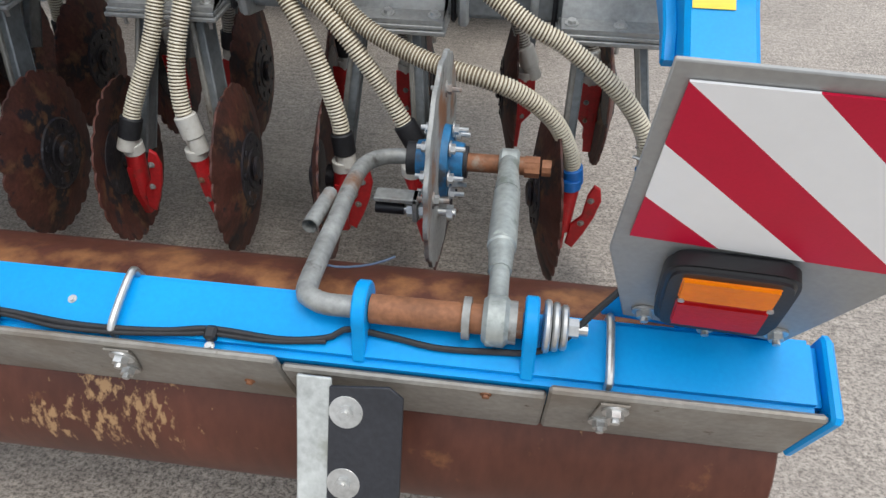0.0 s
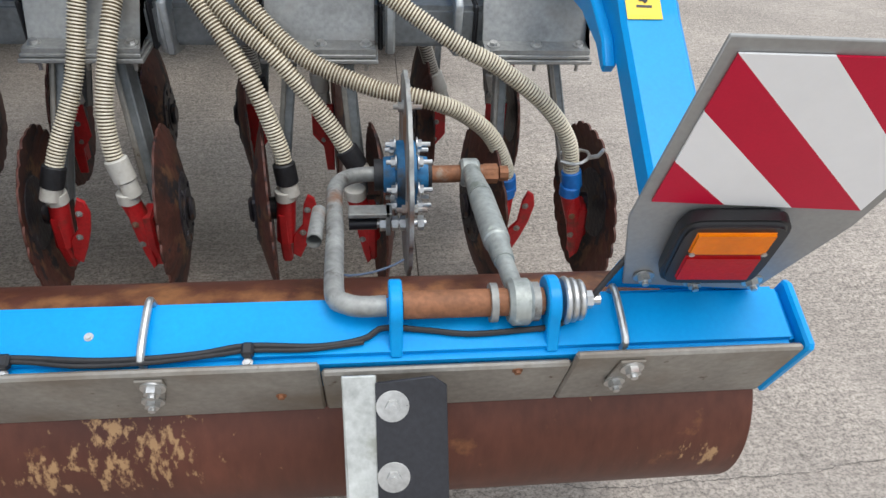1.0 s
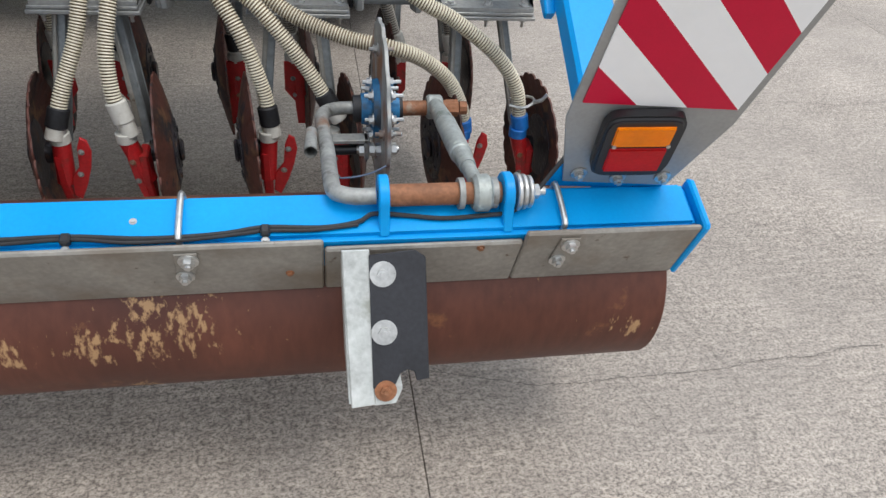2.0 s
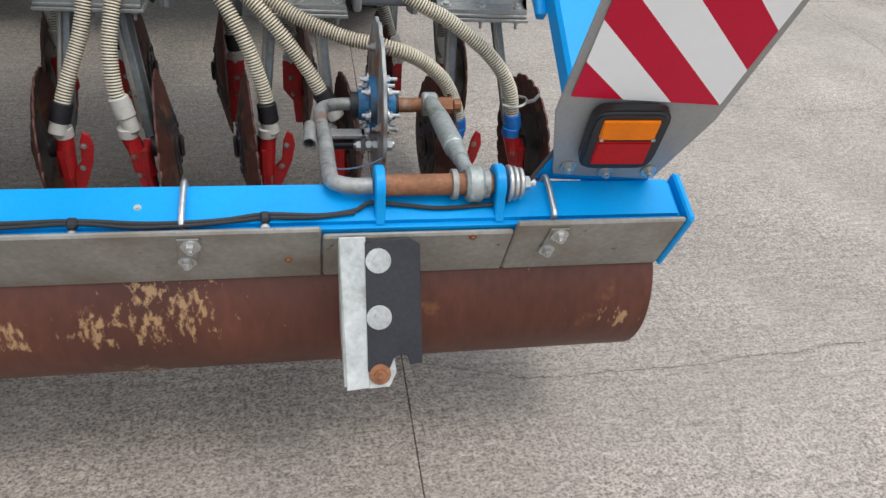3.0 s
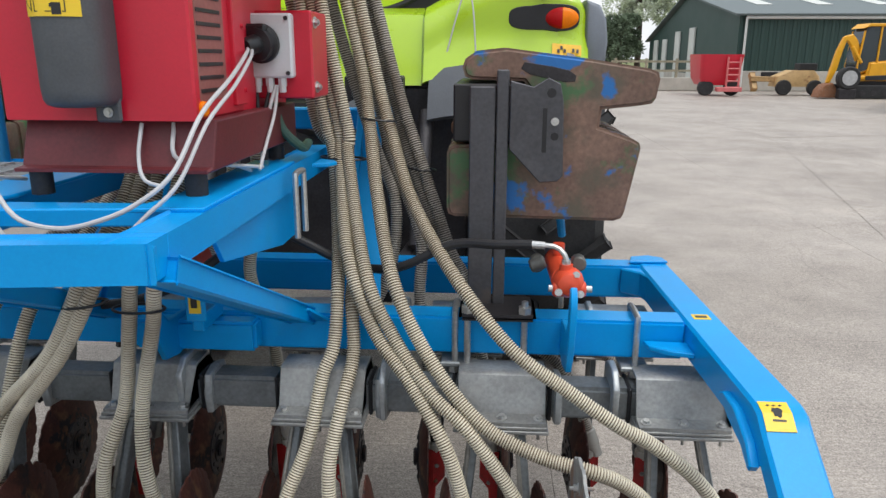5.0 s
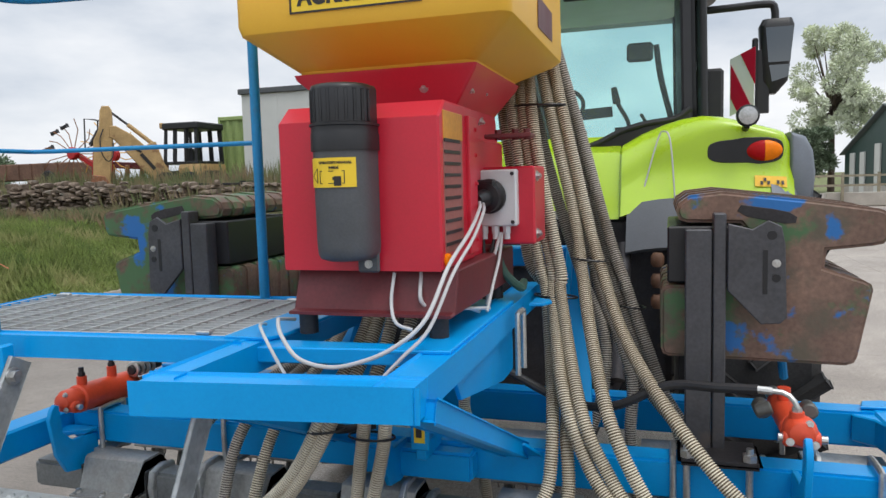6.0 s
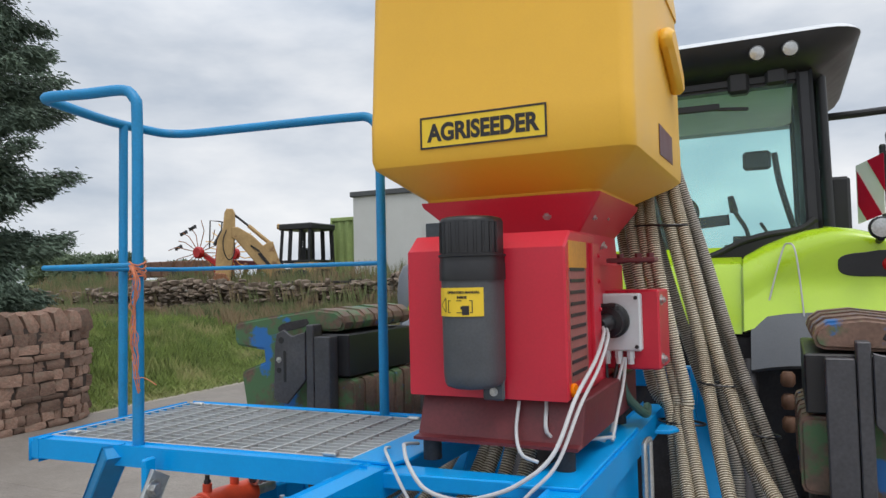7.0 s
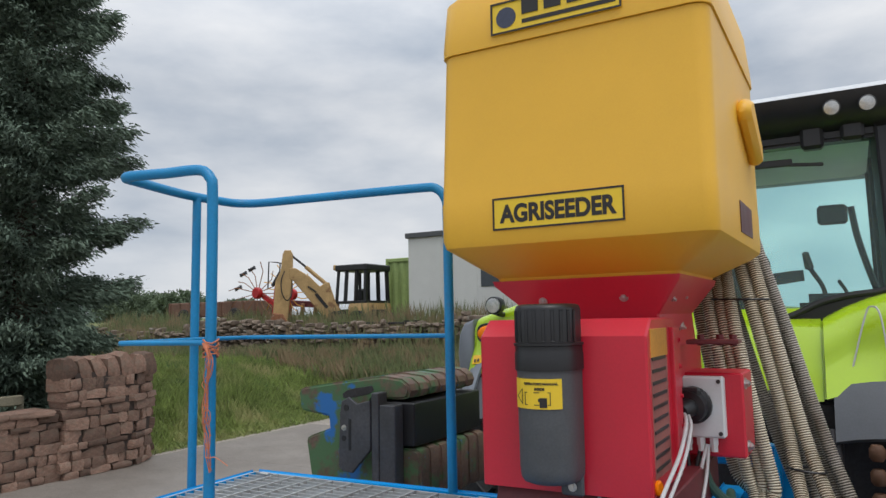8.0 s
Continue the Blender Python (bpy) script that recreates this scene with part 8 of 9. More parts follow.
for k in range(62000):
    x = rs.uniform(-33, -7)
    y = rs.choice((rs.uniform(16.5, 19.0), rs.uniform(19.6, 22.0), rs.uniform(18.2, 20.6)))
    if noise.noise((x * 0.35, y * 0.3, 4)) < -0.18:
        continue
    g = rise(x, y)
    blade(x, y, g, rs.uniform(0.2, 0.85) * (0.95 if y < 19 else 1.7), rs.uniform(0.004, 0.013), rs.uniform(-0.25, 0.25), rs.uniform(-0.25, 0.25))
wd = raw("weeds", verts, faces, WEEDS, None, "", 180)
tagged(wd, "rank weeds and nettles along the stone wall", "weeds", "", "stuff")


# ---------------------------------------------------------------- trees
def leafy(centre_fn, n, size, seed, wide=0.35):
    r2 = random.Random(seed)
    vs, fs = [], []
    for _ in range(n):
        c, out_dir = centre_fn(r2)
        s = size * r2.uniform(0.6, 1.4)
        a = Vector((r2.gauss(0, 1), r2.gauss(0, 1), r2.gauss(0, 1))).normalized()
        d = (Vector(out_dir) + 0.6 * a).normalized()
        q = d.cross(Vector((r2.gauss(0, 1), r2.gauss(0, 1), r2.gauss(0, 1)))).normalized()
        k = len(vs)
        c = Vector(c)
        vs.extend([tuple(c - q * s * wide), tuple(c + q * s * wide), tuple(c + d * s + q * s * wide * 0.5), tuple(c + d * s * 1.35), tuple(c + d * s - q * s * wide * 0.5)])
        fs.append((k, k + 1, k + 2, k + 3, k + 4))
    return vs, fs


def conifer(at, height, radius, seed, n=26000):
    tr = thing("conifer_tree", at, "tall dark green conifer with ragged drooping sprays", "tree", "conifers")
    b = B()
    cyl(b, (at[0], at[1], at[2] - 0.2), (at[0], at[1], at[2] + height), 0.28, 12, 0.03)
    part("trunk", b, BARK, tr)
    r3 = random.Random(seed)
    limbs = []
    b = B()
    for k in range(230):
        t = (k + r3.random()) / 230
        z = at[2] + 0.25 + t * (height - 0.3)
        L = radius * (1 - t) ** 0.75 * r3.uniform(0.65, 1.12) * (0.5 + 0.5 * smooth(t * 3.2)) + 0.1
        a = r3.uniform(0, 2 * math.pi)
        dz = L * r3.uniform(-0.05, 0.3)
        p1 = Vector((at[0] + math.cos(a) * L, at[1] + math.sin(a) * L, z + dz))
        limbs.append((Vector((at[0], at[1], z)), p1))
        cyl(b, (at[0], at[1], z), p1, 0.04, 5, 0.008)
    part("limb", b, BARK, tr)

    def pick(r2):
        p0, p1 = r2.choice(limbs)
        t = r2.random() ** 0.8
        c = p0.lerp(p1, 0.12 + 0.92 * t)
        dd = (p1 - p0).normalized()
        sp = 0.27 * (1.1 - 0.75 * t)
        c = c + Vector((r2.gauss(0, sp), r2.gauss(0, sp), r2.gauss(0, sp * 0.7) - 0.1))
        return c, dd + Vector((0, 0, -0.55))
    vs, fs = leafy(pick, n, 0.085, seed + 1, 0.2)
    raw("crown", vs, fs, CONIFER, tr, "", 180)


conifer((-15.9, 7.2, 0.25), 14.5, 2.85, 60, 300000)
conifer((-16.5, 3.4, 0.2), 13.5, 3.2, 61, 100000)


def broadleaf(at, height, radius, seed, material, n, size, label, name="broadleaf_tree"):
    tr = thing(name, at, label, "tree", "broadleaf trees")
    r3 = random.Random(seed)
    b = B()
    cyl(b, at, (at[0], at[1], at[2] + height * 0.6), radius * 0.08, 8, radius * 0.04)
    blobs = []
    for k in range(38):
        a, e = r3.uniform(0, 6.28), r3.uniform(-0.5, 1.0)
        rr = radius * r3.uniform(0.3, 0.95) * math.cos(e * 0.9)
        p = (at[0] + rr * math.cos(a), at[1] + rr * math.sin(a), at[2] + height * (0.55 + 0.42 * math.sin(e)))
        blobs.append((p, radius * r3.uniform(0.16, 0.34)))
        cyl(b, (at[0], at[1], at[2] + height * 0.45), p, radius * 0.03, 5, radius * 0.006)
    part("trunk", b, BARK, tr)

    def pick(r2):
        p, r = r2.choice(blobs)
        v = Vector((r2.gauss(0, 1), r2.gauss(0, 1), r2.gauss(0, 1))).normalized()
        return Vector(p) + v * r * r2.uniform(0.5, 1.0), v
    vs, fs = leafy(pick, n, size, seed + 2)
    raw("crown", vs, fs, material, tr, "", 180)


broadleaf((15.4, 84, 0), 18.5, 4.6, 70, LEAF, 26000, 0.2, "tall pale-leaved birch tree behind the shed")
broadleaf((12.9, 81, 0), 6.6, 3.0, 71, FAR_LEAF, 14000, 0.2, "dense green bush beside the shed")
for k, (x, y, h, r) in enumerate(((-52, 41, 2.9, 2.2), (-58, 47, 3.6, 2.8), (-64, 47, 3.8, 3), (-49, 46, 2.4, 2.0), (-72, 50, 4.5, 3.5))):
    broadleaf((x, y, rise(x, y) - 0.32 * h), h, r, 80 + k, FAR_LEAF, 14000, 0.17, "distant hedgerow tree on the skyline")

# ---------------------------------------------------------------- yard and machines behind the field wall
def at_far(x, y):
    return rise(x, y)


dig = thing("backhoe_digger", (-19.8, 22.3, at_far(-19.8, 22.3)), "old dull yellow backhoe digger with folded arm and black cab", "digger")
Z0 = at_far(-19.8, 22.3)
DX = np.array([0.80, 0.60, 0.0])       # along the machine
DC = np.array([-18.7, 23.0, 0.0])


def dg(u, v, z):
    p = DC + DX * u + np.array([-0.60, 0.80, 0]) * v
    return (p[0], p[1], Z0 + z)


def dg_plate(bm, outline, v0, v1, bev=0.03):
    """A flat outline in the digger's upright plane, thick across it."""
    n_ = len(outline)
    lo_ = [bm.verts.new(dg(u, v0, z)) for u, z in outline]
    hi_ = [bm.verts.new(dg(u, v1, z)) for u, z in outline]
    fs = [bm.faces.new(lo_), bm.faces.new(hi_[::-1])]
    fs += [bm.faces.new((lo_[k], hi_[k], hi_[(k + 1) % n_], lo_[(k + 1) % n_])) for k in range(n_)]
    bmesh.ops.recalc_face_normals(bm, faces=fs)
    bevel(bm, fs[:2], bev)


b = B()
dg_plate(b, [(-3.80, 0.2), (-3.22, 0.2), (-3.10, 1.3), (-2.98, 2.28), (-2.98, 3.2), (-3.06, 3.36), (-3.30, 3.36), (-3.38, 3.2), (-3.46, 2.5), (-3.66, 2.1), (-3.70, 1.6)], -0.17, 0.17)
dip = part("dipper", b, DIGGER, dig)
b = B()
dg_plate(b, [(-3.95, 0.05), (-3.3, 0.05), (-3.15, 0.4), (-3.35, 0.75), (-3.75, 0.8)], -0.4, 0.4)
part("bucket", b, RUST, dip)
b = B()
cyl(b, dg(-3.50, 0, 2.45), dg(-3.80, 0, 1.9), 0.07, 10)
part("bucket_ram", b, DARK_STEEL, dip)
b = B()
tube(b, [dg(-3.30, -0.2, 2.5), dg(-3.42, -0.3, 2.1), dg(-3.38, -0.33, 1.6), dg(-3.20, -0.3, 1.3), dg(-3.02, -0.25, 1.5), dg(-2.98, -0.2, 2.0)], 0.022, 6)
part("hydraulic_line", b, RUBBER, dip)
b = B()
dg_plate(b, [(-3.10, 2.62), (-3.12, 2.2), (-2.95, 2.10), (-2.38, 1.40), (-1.95, 0.85), (-1.48, 0.35), (-1.0, 0.4), (-1.15, 0.95), (-1.42, 1.75), (-1.50, 2.02), (-1.64, 2.02), (-1.88, 1.86), (-2.30, 2.28), (-2.86, 2.62)], -0.2, 0.2)
part("boom", b, DIGGER, dig)
b = B()
cyl(b, dg(-2.46, 0, 2.68), dg(-1.62, 0, 1.95), 0.085, 10, bev=0.01)
ram = part("ram", b, DIGGER, dig)
b = B()
cyl(b, dg(-3.02, 0, 3.14), dg(-2.46, 0, 2.68), 0.045, 8)
part("rod", b, DARK_STEEL, ram)
b = B()
cyl(b, dg(-1.5, -0.1, 1.5), dg(-0.95, -0.1, 0.55), 0.10, 10, bev=0.01)
part("lift_ram", b, DIGGER, dig)
b = B()
beam(b, dg(-2.2, 0.5, 0.1), dg(-2.2, 0.5, 1.1), 0.22, 0.18, 0.02)
part("stabiliser_leg", b, DIGGER, dig)
b = B()
ring_box(b, [(Z0 + 0.5, DC[0] - 0.28, DC[0] + 0.68, DC[1] - 0.9, DC[1] + 0.9, 0.08), (Z0 + 1.0, DC[0] - 0.28, DC[0] + 0.68, DC[1] - 0.9, DC[1] + 0.9, 0.08), (Z0 + 1.13, DC[0] - 0.24, DC[0] + 0.66, DC[1] - 0.85, DC[1] + 0.85, 0.08)])
body_ = part("body", b, DIGGER, dig)
b = B()
box(b, (DC[0] - 0.18, DC[1] - 0.93, Z0 + 0.62), (DC[0] + 0.16, DC[1] - 0.89, Z0 + 1.0), 0.03)
part("hatch", b, DIGGER, body_)
b = B()
box(b, (DC[0] - 1.3, DC[1] - 0.6, Z0 + 0.45), (DC[0] + 0.7, DC[1] + 0.6, Z0 + 0.9), 0.05)
part("chassis", b, DARK_STEEL, dig)
b = B()
box(b, (DC[0] - 0.96, DC[1] - 0.86, Z0 + 1.13), (DC[0] + 0.62, DC[1] + 0.86, Z0 + 1.24), 0.02)
part("cab_floor", b, BLACK, dig)
b = B()
for x, thick in ((-0.90, 0.07), (-0.46, 0.13), (0.07, 0.12), (0.54, 0.12)):
    for y in (-0.8, 0.8):
        beam(b, (DC[0] + x, DC[1] + y, Z0 + 1.2), (DC[0] + x * 0.95 + 0.02, DC[1] + y * 0.92, Z0 + 2.48), thick, 0.085, 0.02)
each("cab_post", b, BLACK, dig)
b = B()
box(b, (DC[0] - 0.95, DC[1] - 0.86, Z0 + 2.46), (DC[0] + 0.66, DC[1] + 0.86, Z0 + 2.72), 0.04)
part("cab_roof", b, BLACK, dig)
b = B()
box(b, (DC[0] - 0.40, DC[1] - 0.3, Z0 + 1.2), (DC[0] - 0.06, DC[1] + 0.3, Z0 + 1.75), 0.08)
part("driver_seat", b, BLACK, dig)
b = B()
box(b, (DC[0] - 1.10, DC[1] - 0.8, Z0 + 2.52), (DC[0] - 0.96, DC[1] - 0.6, Z0 + 2.74), 0.03)
part("work_lamp", b, DIGGER, dig)
b = B()
for x, r in ((-0.75, 0.42), (0.3, 0.42)):
    for y in (-0.95, 0.95):
        cyl(b, (DC[0] + x, DC[1] + y - 0.2, Z0 + r), (DC[0] + x, DC[1] + y + 0.2, Z0 + r), r, 20, bev=0.06)
each("wheel", b, TYRE, dig)
b = B()
beam(b, dg(-2.04, -0.215, 1.56), dg(-1.58, -0.215, 0.98), 0.02, 0.13, 0.0)
part("print_bar", b, INK, dig)
b = B()
beam(b, dg(-2.36, -0.215, 1.86), dg(-2.02, -0.215, 1.62), 0.02, 0.07, 0.0)
part("print_bar", b, INK, dig)

rk = thing("hay_rake", (-23.2, 21.5, at_far(-23.2, 21.5)), "red and yellow wheel hay rake with spidery tines", "rake")
zr = at_far(-23.2, 21.5)
rr_ = random.Random(4)
for hx, hy, mat_, reach in ((-23.4, 21.6, RUST, 1.35), (-22.35, 22.2, YELLOW, 1.25)):
    b = B()
    for k in range(15):
        a = 2 * math.pi * (k + rr_.uniform(-0.2, 0.2)) / 15
        out = reach * rr_.uniform(0.72, 1.08)
        mid_, tip = out * 0.7, a + 0.16
        tube(b, [(hx, hy, zr + 2.0), (hx + mid_ * math.cos(a), hy + 0.3 * math.cos(a), zr + 2.0 + mid_ * math.sin(a)), (hx + out * math.cos(tip), hy + 0.3 * math.cos(tip), zr + 2.0 + out * math.sin(tip))], 0.02, 5, 0.3, False)
    part("tine_wheel", b, mat_, rk)
b = B()
tube(b, [(-23.1, 21.9, zr + 2.2), (-23.05, 21.9, zr + 3.35), (-22.6, 21.9, zr + 3.3), (-21.9, 21.9, zr + 3.15)], 0.03, 6, 0.3, False)
tube(b, [(-22.5, 21.9, zr + 2.2), (-22.4, 21.9, zr + 3.25)], 0.03, 6, 0.3, False)
part("guard_bar", b, DARK_STEEL, rk)
b = B()
for hx, hy in ((-22.35, 22.15), (-21.9, 22.1)):
    cyl(b, (hx, hy - 0.1, zr + 1.9), (hx, hy + 0.1, zr + 1.9), 0.24, 14, bev=0.03)
beam(b, (-22.2, 22.0, zr + 0.4), (-22.0, 22.0, zr + 1.9), 0.16, 0.2, 0.02)
part("rear_hub", b, RED_BOOT, rk)
b = B()
cyl(b, (-23.4, 21.45, zr + 2.0), (-23.4, 21.7, zr + 2.0), 0.25, 16, bev=0.05)
beam(b, (-23.4, 21.7, zr + 2.0), (-22.2, 22.0, zr + 1.2), 0.12, 0.16, 0.02)
beam(b, (-22.9, 21.9, zr + 0.2), (-22.6, 21.9, zr + 2.3), 0.12, 0.14, 0.02)
beam(b, (-22.2, 21.9, zr + 0.6), (-20.9, 22.0, zr + 0.8), 0.2, 0.3, 0.02)
part("rake_frame", b, RED_BOOT, rk)
b = B()
for dx_, dz in ((-0.9, 2.8), (-1.2, 2.2), (-0.4, 3.0)):
    beam(b, (-23.4 + dx_, 21.5, zr + dz), (-23.1 + dx_, 21.5, zr + dz + 0.1), 0.1, 0.12, 0.02)
each("rake_block", b, BLACK, rk)

pl_z = at_far(-22.6, 24.0)
plough = thing("plough", (-22.6, 24.0, pl_z), "rusty red plough standing in the weeds", "plough")
b = B()
beam(b, (-24.0, 24.0, pl_z + 1.05), (-21.2, 24.3, pl_z + 0.85), 0.22, 0.22, 0.03)
part("main_beam", b, RED_DARK, plough)
for k in range(4):
    b = B()
    x = -23.7 + k * 0.75
    prism(b, [(x, pl_z + 1.0), (x + 0.16, pl_z + 1.0), (x + 0.12, pl_z + 0.4), (x + 0.42, pl_z + 0.05), (x - 0.28, pl_z + 0.0), (x - 0.10, pl_z + 0.35)], "y", 23.86, 23.98, 0.02)
    part("plough_body", b, RUST, plough)
steel_bar = thing("steel_bar", (-16.4, 20.4, at_far(-16.4, 20.4)), "dark steel bar lying behind the field wall", "bar")
b = B()
beam(b, (-17.95, 20.4, 2.39), (-15.15, 20.4, 2.36), 0.09, 0.09, 0.01)
part("bar", b, DARK_STEEL, steel_bar)
b = B()
box(b, (-15.16, 20.25, 2.06), (-14.52, 20.55, 2.46), 0.05, 2)
part("end_box", b, BLACK, steel_bar)
for x in (-17.6, -15.9):
    b = B()
    beam(b, (x, 20.4, at_far(x, 20.4) - 0.05), (x, 20.4, 2.38), 0.07, 0.07, 0.01)
    part("foot", b, DARK_STEEL, steel_bar)

tl = thing("old_trailer", (-28.5, 23.5, at_far(-28, 23.5)), "rust-brown old trailer body in long grass", "trailer")
zt = at_far(-28, 23.5)
b = B()
box(b, (-31.5, 23.6, zt + 0.5), (-25.5, 25.6, zt + 1.22), 0.04)
for k in range(9):
    box(b, (-31.4 + k * 0.72, 23.54, zt + 0.5), (-31.3 + k * 0.72, 23.6, zt + 1.22), 0.01)
part("trailer_body", b, surf("rust_brown_planks", (0.16, 0.085, 0.06), 0.8, 0, 0.3, 2, 0.2, 20), tl)
b = B()
for x in (-30.3, -26.8):
    cyl(b, (x, 23.5, zt + 0.45), (x, 23.8, zt + 0.45), 0.45, 18, bev=0.05)
each("trailer_wheel", b, TYRE, tl)

gc = thing("green_container", (-18.0, 25.2, at_far(-18, 25.2)), "faded green corrugated shipping container", "container")
zc = at_far(-18, 25.2)
b = B()
prof, depth_y = [], 24.4
x = -18.55
pts = []
while x < -16.4:
    pts += [(x, depth_y), (x + 0.09, depth_y + 0.07), (x + 0.19, depth_y + 0.07), (x + 0.28, depth_y)]
    x += 0.38
pts += [(x, 30.0), (-18.55, 30.0)]
prism(b, pts, "z", zc + 0.12, zc + 2.66)
part("corrugated_wall", b, CONT_GREEN, gc)
b = B()
box(b, (-18.6, 24.36, zc + 2.62), (x, 30.05, zc + 2.78), 0.02)
box(b, (-18.6, 24.36, zc), (x, 30.05, zc + 0.14), 0.02)
box(b, (-18.62, 24.34, zc), (-18.52, 24.5, zc + 2.78), 0.01)
part("container_frame", b, CONT_GREEN, gc)

wb = thing("white_store", (-12.5, 23.5, at_far(-12.5, 23.5)), "pale grey panelled box store with a dark roof edge", "building")
zw = at_far(-13, 23.0)
for k in range(5):
    b = B()
    x0 = -16.15 + k * 1.5
    box(b, (x0, 22.3, zw - 0.3), (x0 + 1.494, 22.4, zw + 3.42), 0.004)
    part("wall_panel", b, CONT_WHITE, wb)
b = B()
box(b, (-16.14, 22.4, zw - 0.3), (-8.7, 27, zw + 3.4), 0.02)
part("store_body", b, CONT_WHITE, wb)
b = B()
box(b, (-16.25, 22.2, zw + 3.40), (-8.6, 27.1, zw + 3.60), 0.02)
part("roof_edge", b, surf("dark_roof_felt", (0.09, 0.095, 0.1), 0.7), wb)
b = B()
box(b, (-13.0, 22.27, zw + 1.4), (-12.1, 22.31, zw + 2.2), 0.01)
part("window", b, surf("dark_pane", (0.05, 0.06, 0.07), 0.2), wb)
b = B()
beam(b, (-22.5, 20.4, rise(-20, 20.4) + 0.75), (-16.5, 20.6, rise(-17, 20.5) + 0.85), 0.12, 0.14, 0.02)
single(part("scrap_beam", b, RUST), "long rusty steel beam lying behind the stone wall", "beam")
b = B()
for k in range(2):
    box(b, (-14.5, 3.4 + 0.0, 0.78 + 0.3 * k), (-14.38, 6.4, 0.96 + 0.3 * k), 0.02)
for y in (3.5, 4.9, 6.3):
    box(b, (-14.6, y, -0.1), (-14.44, y + 0.16, 1.24), 0.02)
single(part("timber_fence", b, TIMBER), "weathered timber fence behind the low stone wall", "fence")

# ---------------------------------------------------------------- the shed across the yard
shed = thing("farm_shed", (22, 55, 0), "large dark green clad farm shed with a grey roof", "shed")
SX0, SX1, SY0, SY1, EAVE, RIDGE = 15.4, 58.0, 50.0, 77.9, 4.9, 7.15
LOW_EAVE, CREST = 3.75, 63.6
b = B()
y = SY0
b2 = B()
# long side facing the yard, ribbed
pts = [(SX0, SY0 + 0.25)]
x = SX0
while x < SX1:
    pts += [(x, SY0), (x + 0.22, SY0), (x + 0.27, SY0 + 0.05), (x + 0.45, SY0 + 0.05)]
    x += 0.5
pts += [(SX1, SY0 + 0.25)]
prism(b2, pts, "z", 1.25, EAVE + 0.05)
part("side_cladding", b2, GREEN_SHEET, shed, "dark green ribbed cladding")
b = B()
prism(b, [(SY0 + 0.25, 0), (SY0 + 0.25, EAVE), (CREST, RIDGE), (SY1, LOW_EAVE), (SY1, 0)], "x", SX0, SX0 + 0.3)
part("gable_wall", b, GREEN_SHEET, shed)
b = B()
box(b, (SX0 - 0.05, SY0 - 0.12, 0), (SX1, SY0 + 0.3, 1.3), 0.02)
box(b, (SX0 - 0.14, SY0, 0), (SX0 + 0.2, SY1, 0.9), 0.02)
part("concrete_base", b, CONCRETE_WALL, shed, "grey concrete base wall")
for a_, c_ in ((SY0 - 0.4, CREST), (SY1 + 0.4, CREST)):
    b = B()
    za = (EAVE if a_ < c_ else LOW_EAVE) - 0.05
    slab(b, [(SX0 - 0.4, a_, za), (SX1, a_, za), (SX1, c_, RIDGE + 0.1), (SX0 - 0.4, c_, RIDGE + 0.1)], 0.12 if a_ < c_ else -0.12)
    rf = part("roof", b, ROOF_SHEET, shed, "grey sheet roof")
    if a_ < c_:
        for k in range(9):
            b = B()
            x0 = SX0 + 2.6 + k * 4.2
            f0, f1 = 0.36, 0.62
            slab(b, [(x0, a_ + (c_ - a_) * f0, za + (RIDGE + 0.1 - za) * f0 + 0.14), (x0 + 1.1, a_ + (c_ - a_) * f0, za + (RIDGE + 0.1 - za) * f0 + 0.14), (x0 + 1.1, a_ + (c_ - a_) * f1, za + (RIDGE + 0.1 - za) * f1 + 0.14), (x0, a_ + (c_ - a_) * f1, za + (RIDGE + 0.1 - za) * f1 + 0.14)], 0.02)
            part("roof_light", b, LIGHT_SHEET, rf, "pale roof light")
b = B()
cyl(b, (SX0 + 0.4, SY0 - 0.2, EAVE - 0.15), (SX1, SY0 - 0.2, EAVE - 0.15), 0.12, 8)
cyl(b, (SX0 + 0.4, SY0 - 0.2, 0.2), (SX0 + 0.4, SY0 - 0.2, EAVE - 0.15), 0.08, 8)
part("gutter", b, CONT_WHITE, shed)
for k, y in enumerate((60.4, 65.1, 69.9, 73.6)):
    b = B()
    box(b, (SX0 - 0.16, y, 0.2), (SX0 - 0.02, y + 1.6, (4.5, 4.35, 3.8, 3.8)[k]), 0.02)
    part("gable_panel", b, LIGHT_SHEET, shed, "pale vertical panel on the gable")
b = B()
for x in (SX0 + 1.7, SX0 + 3.3):
    box(b, (x, SY0 - 0.16, 0.75), (x + 1.1, SY0 - 0.125, 1.25), 0.02)
each("shed_window", b, BLACK, shed)
b = B()
for z in (1.3, 1.9):
    beam(b, (7.0, 49.0, z), (16.0, 50.5, z), 0.08, 0.12, 0.01)
for k in range(5):
    x = 7.2 + k * 2.1
    box(b, (x, 49.0 + k * 0.35, 0), (x + 0.16, 49.16 + k * 0.35, 2.1), 0.01)
single(part("yard_railing", b, TIMBER), "pale rail fence beside the shed", "fence")
b = B()
box(b, (8.5, 49.6, 0), (15.6, 50.2, 0.85), 0.03)
single(part("loading_dock", b, CONCRETE_WALL), "low concrete dock wall by the shed", "wall")

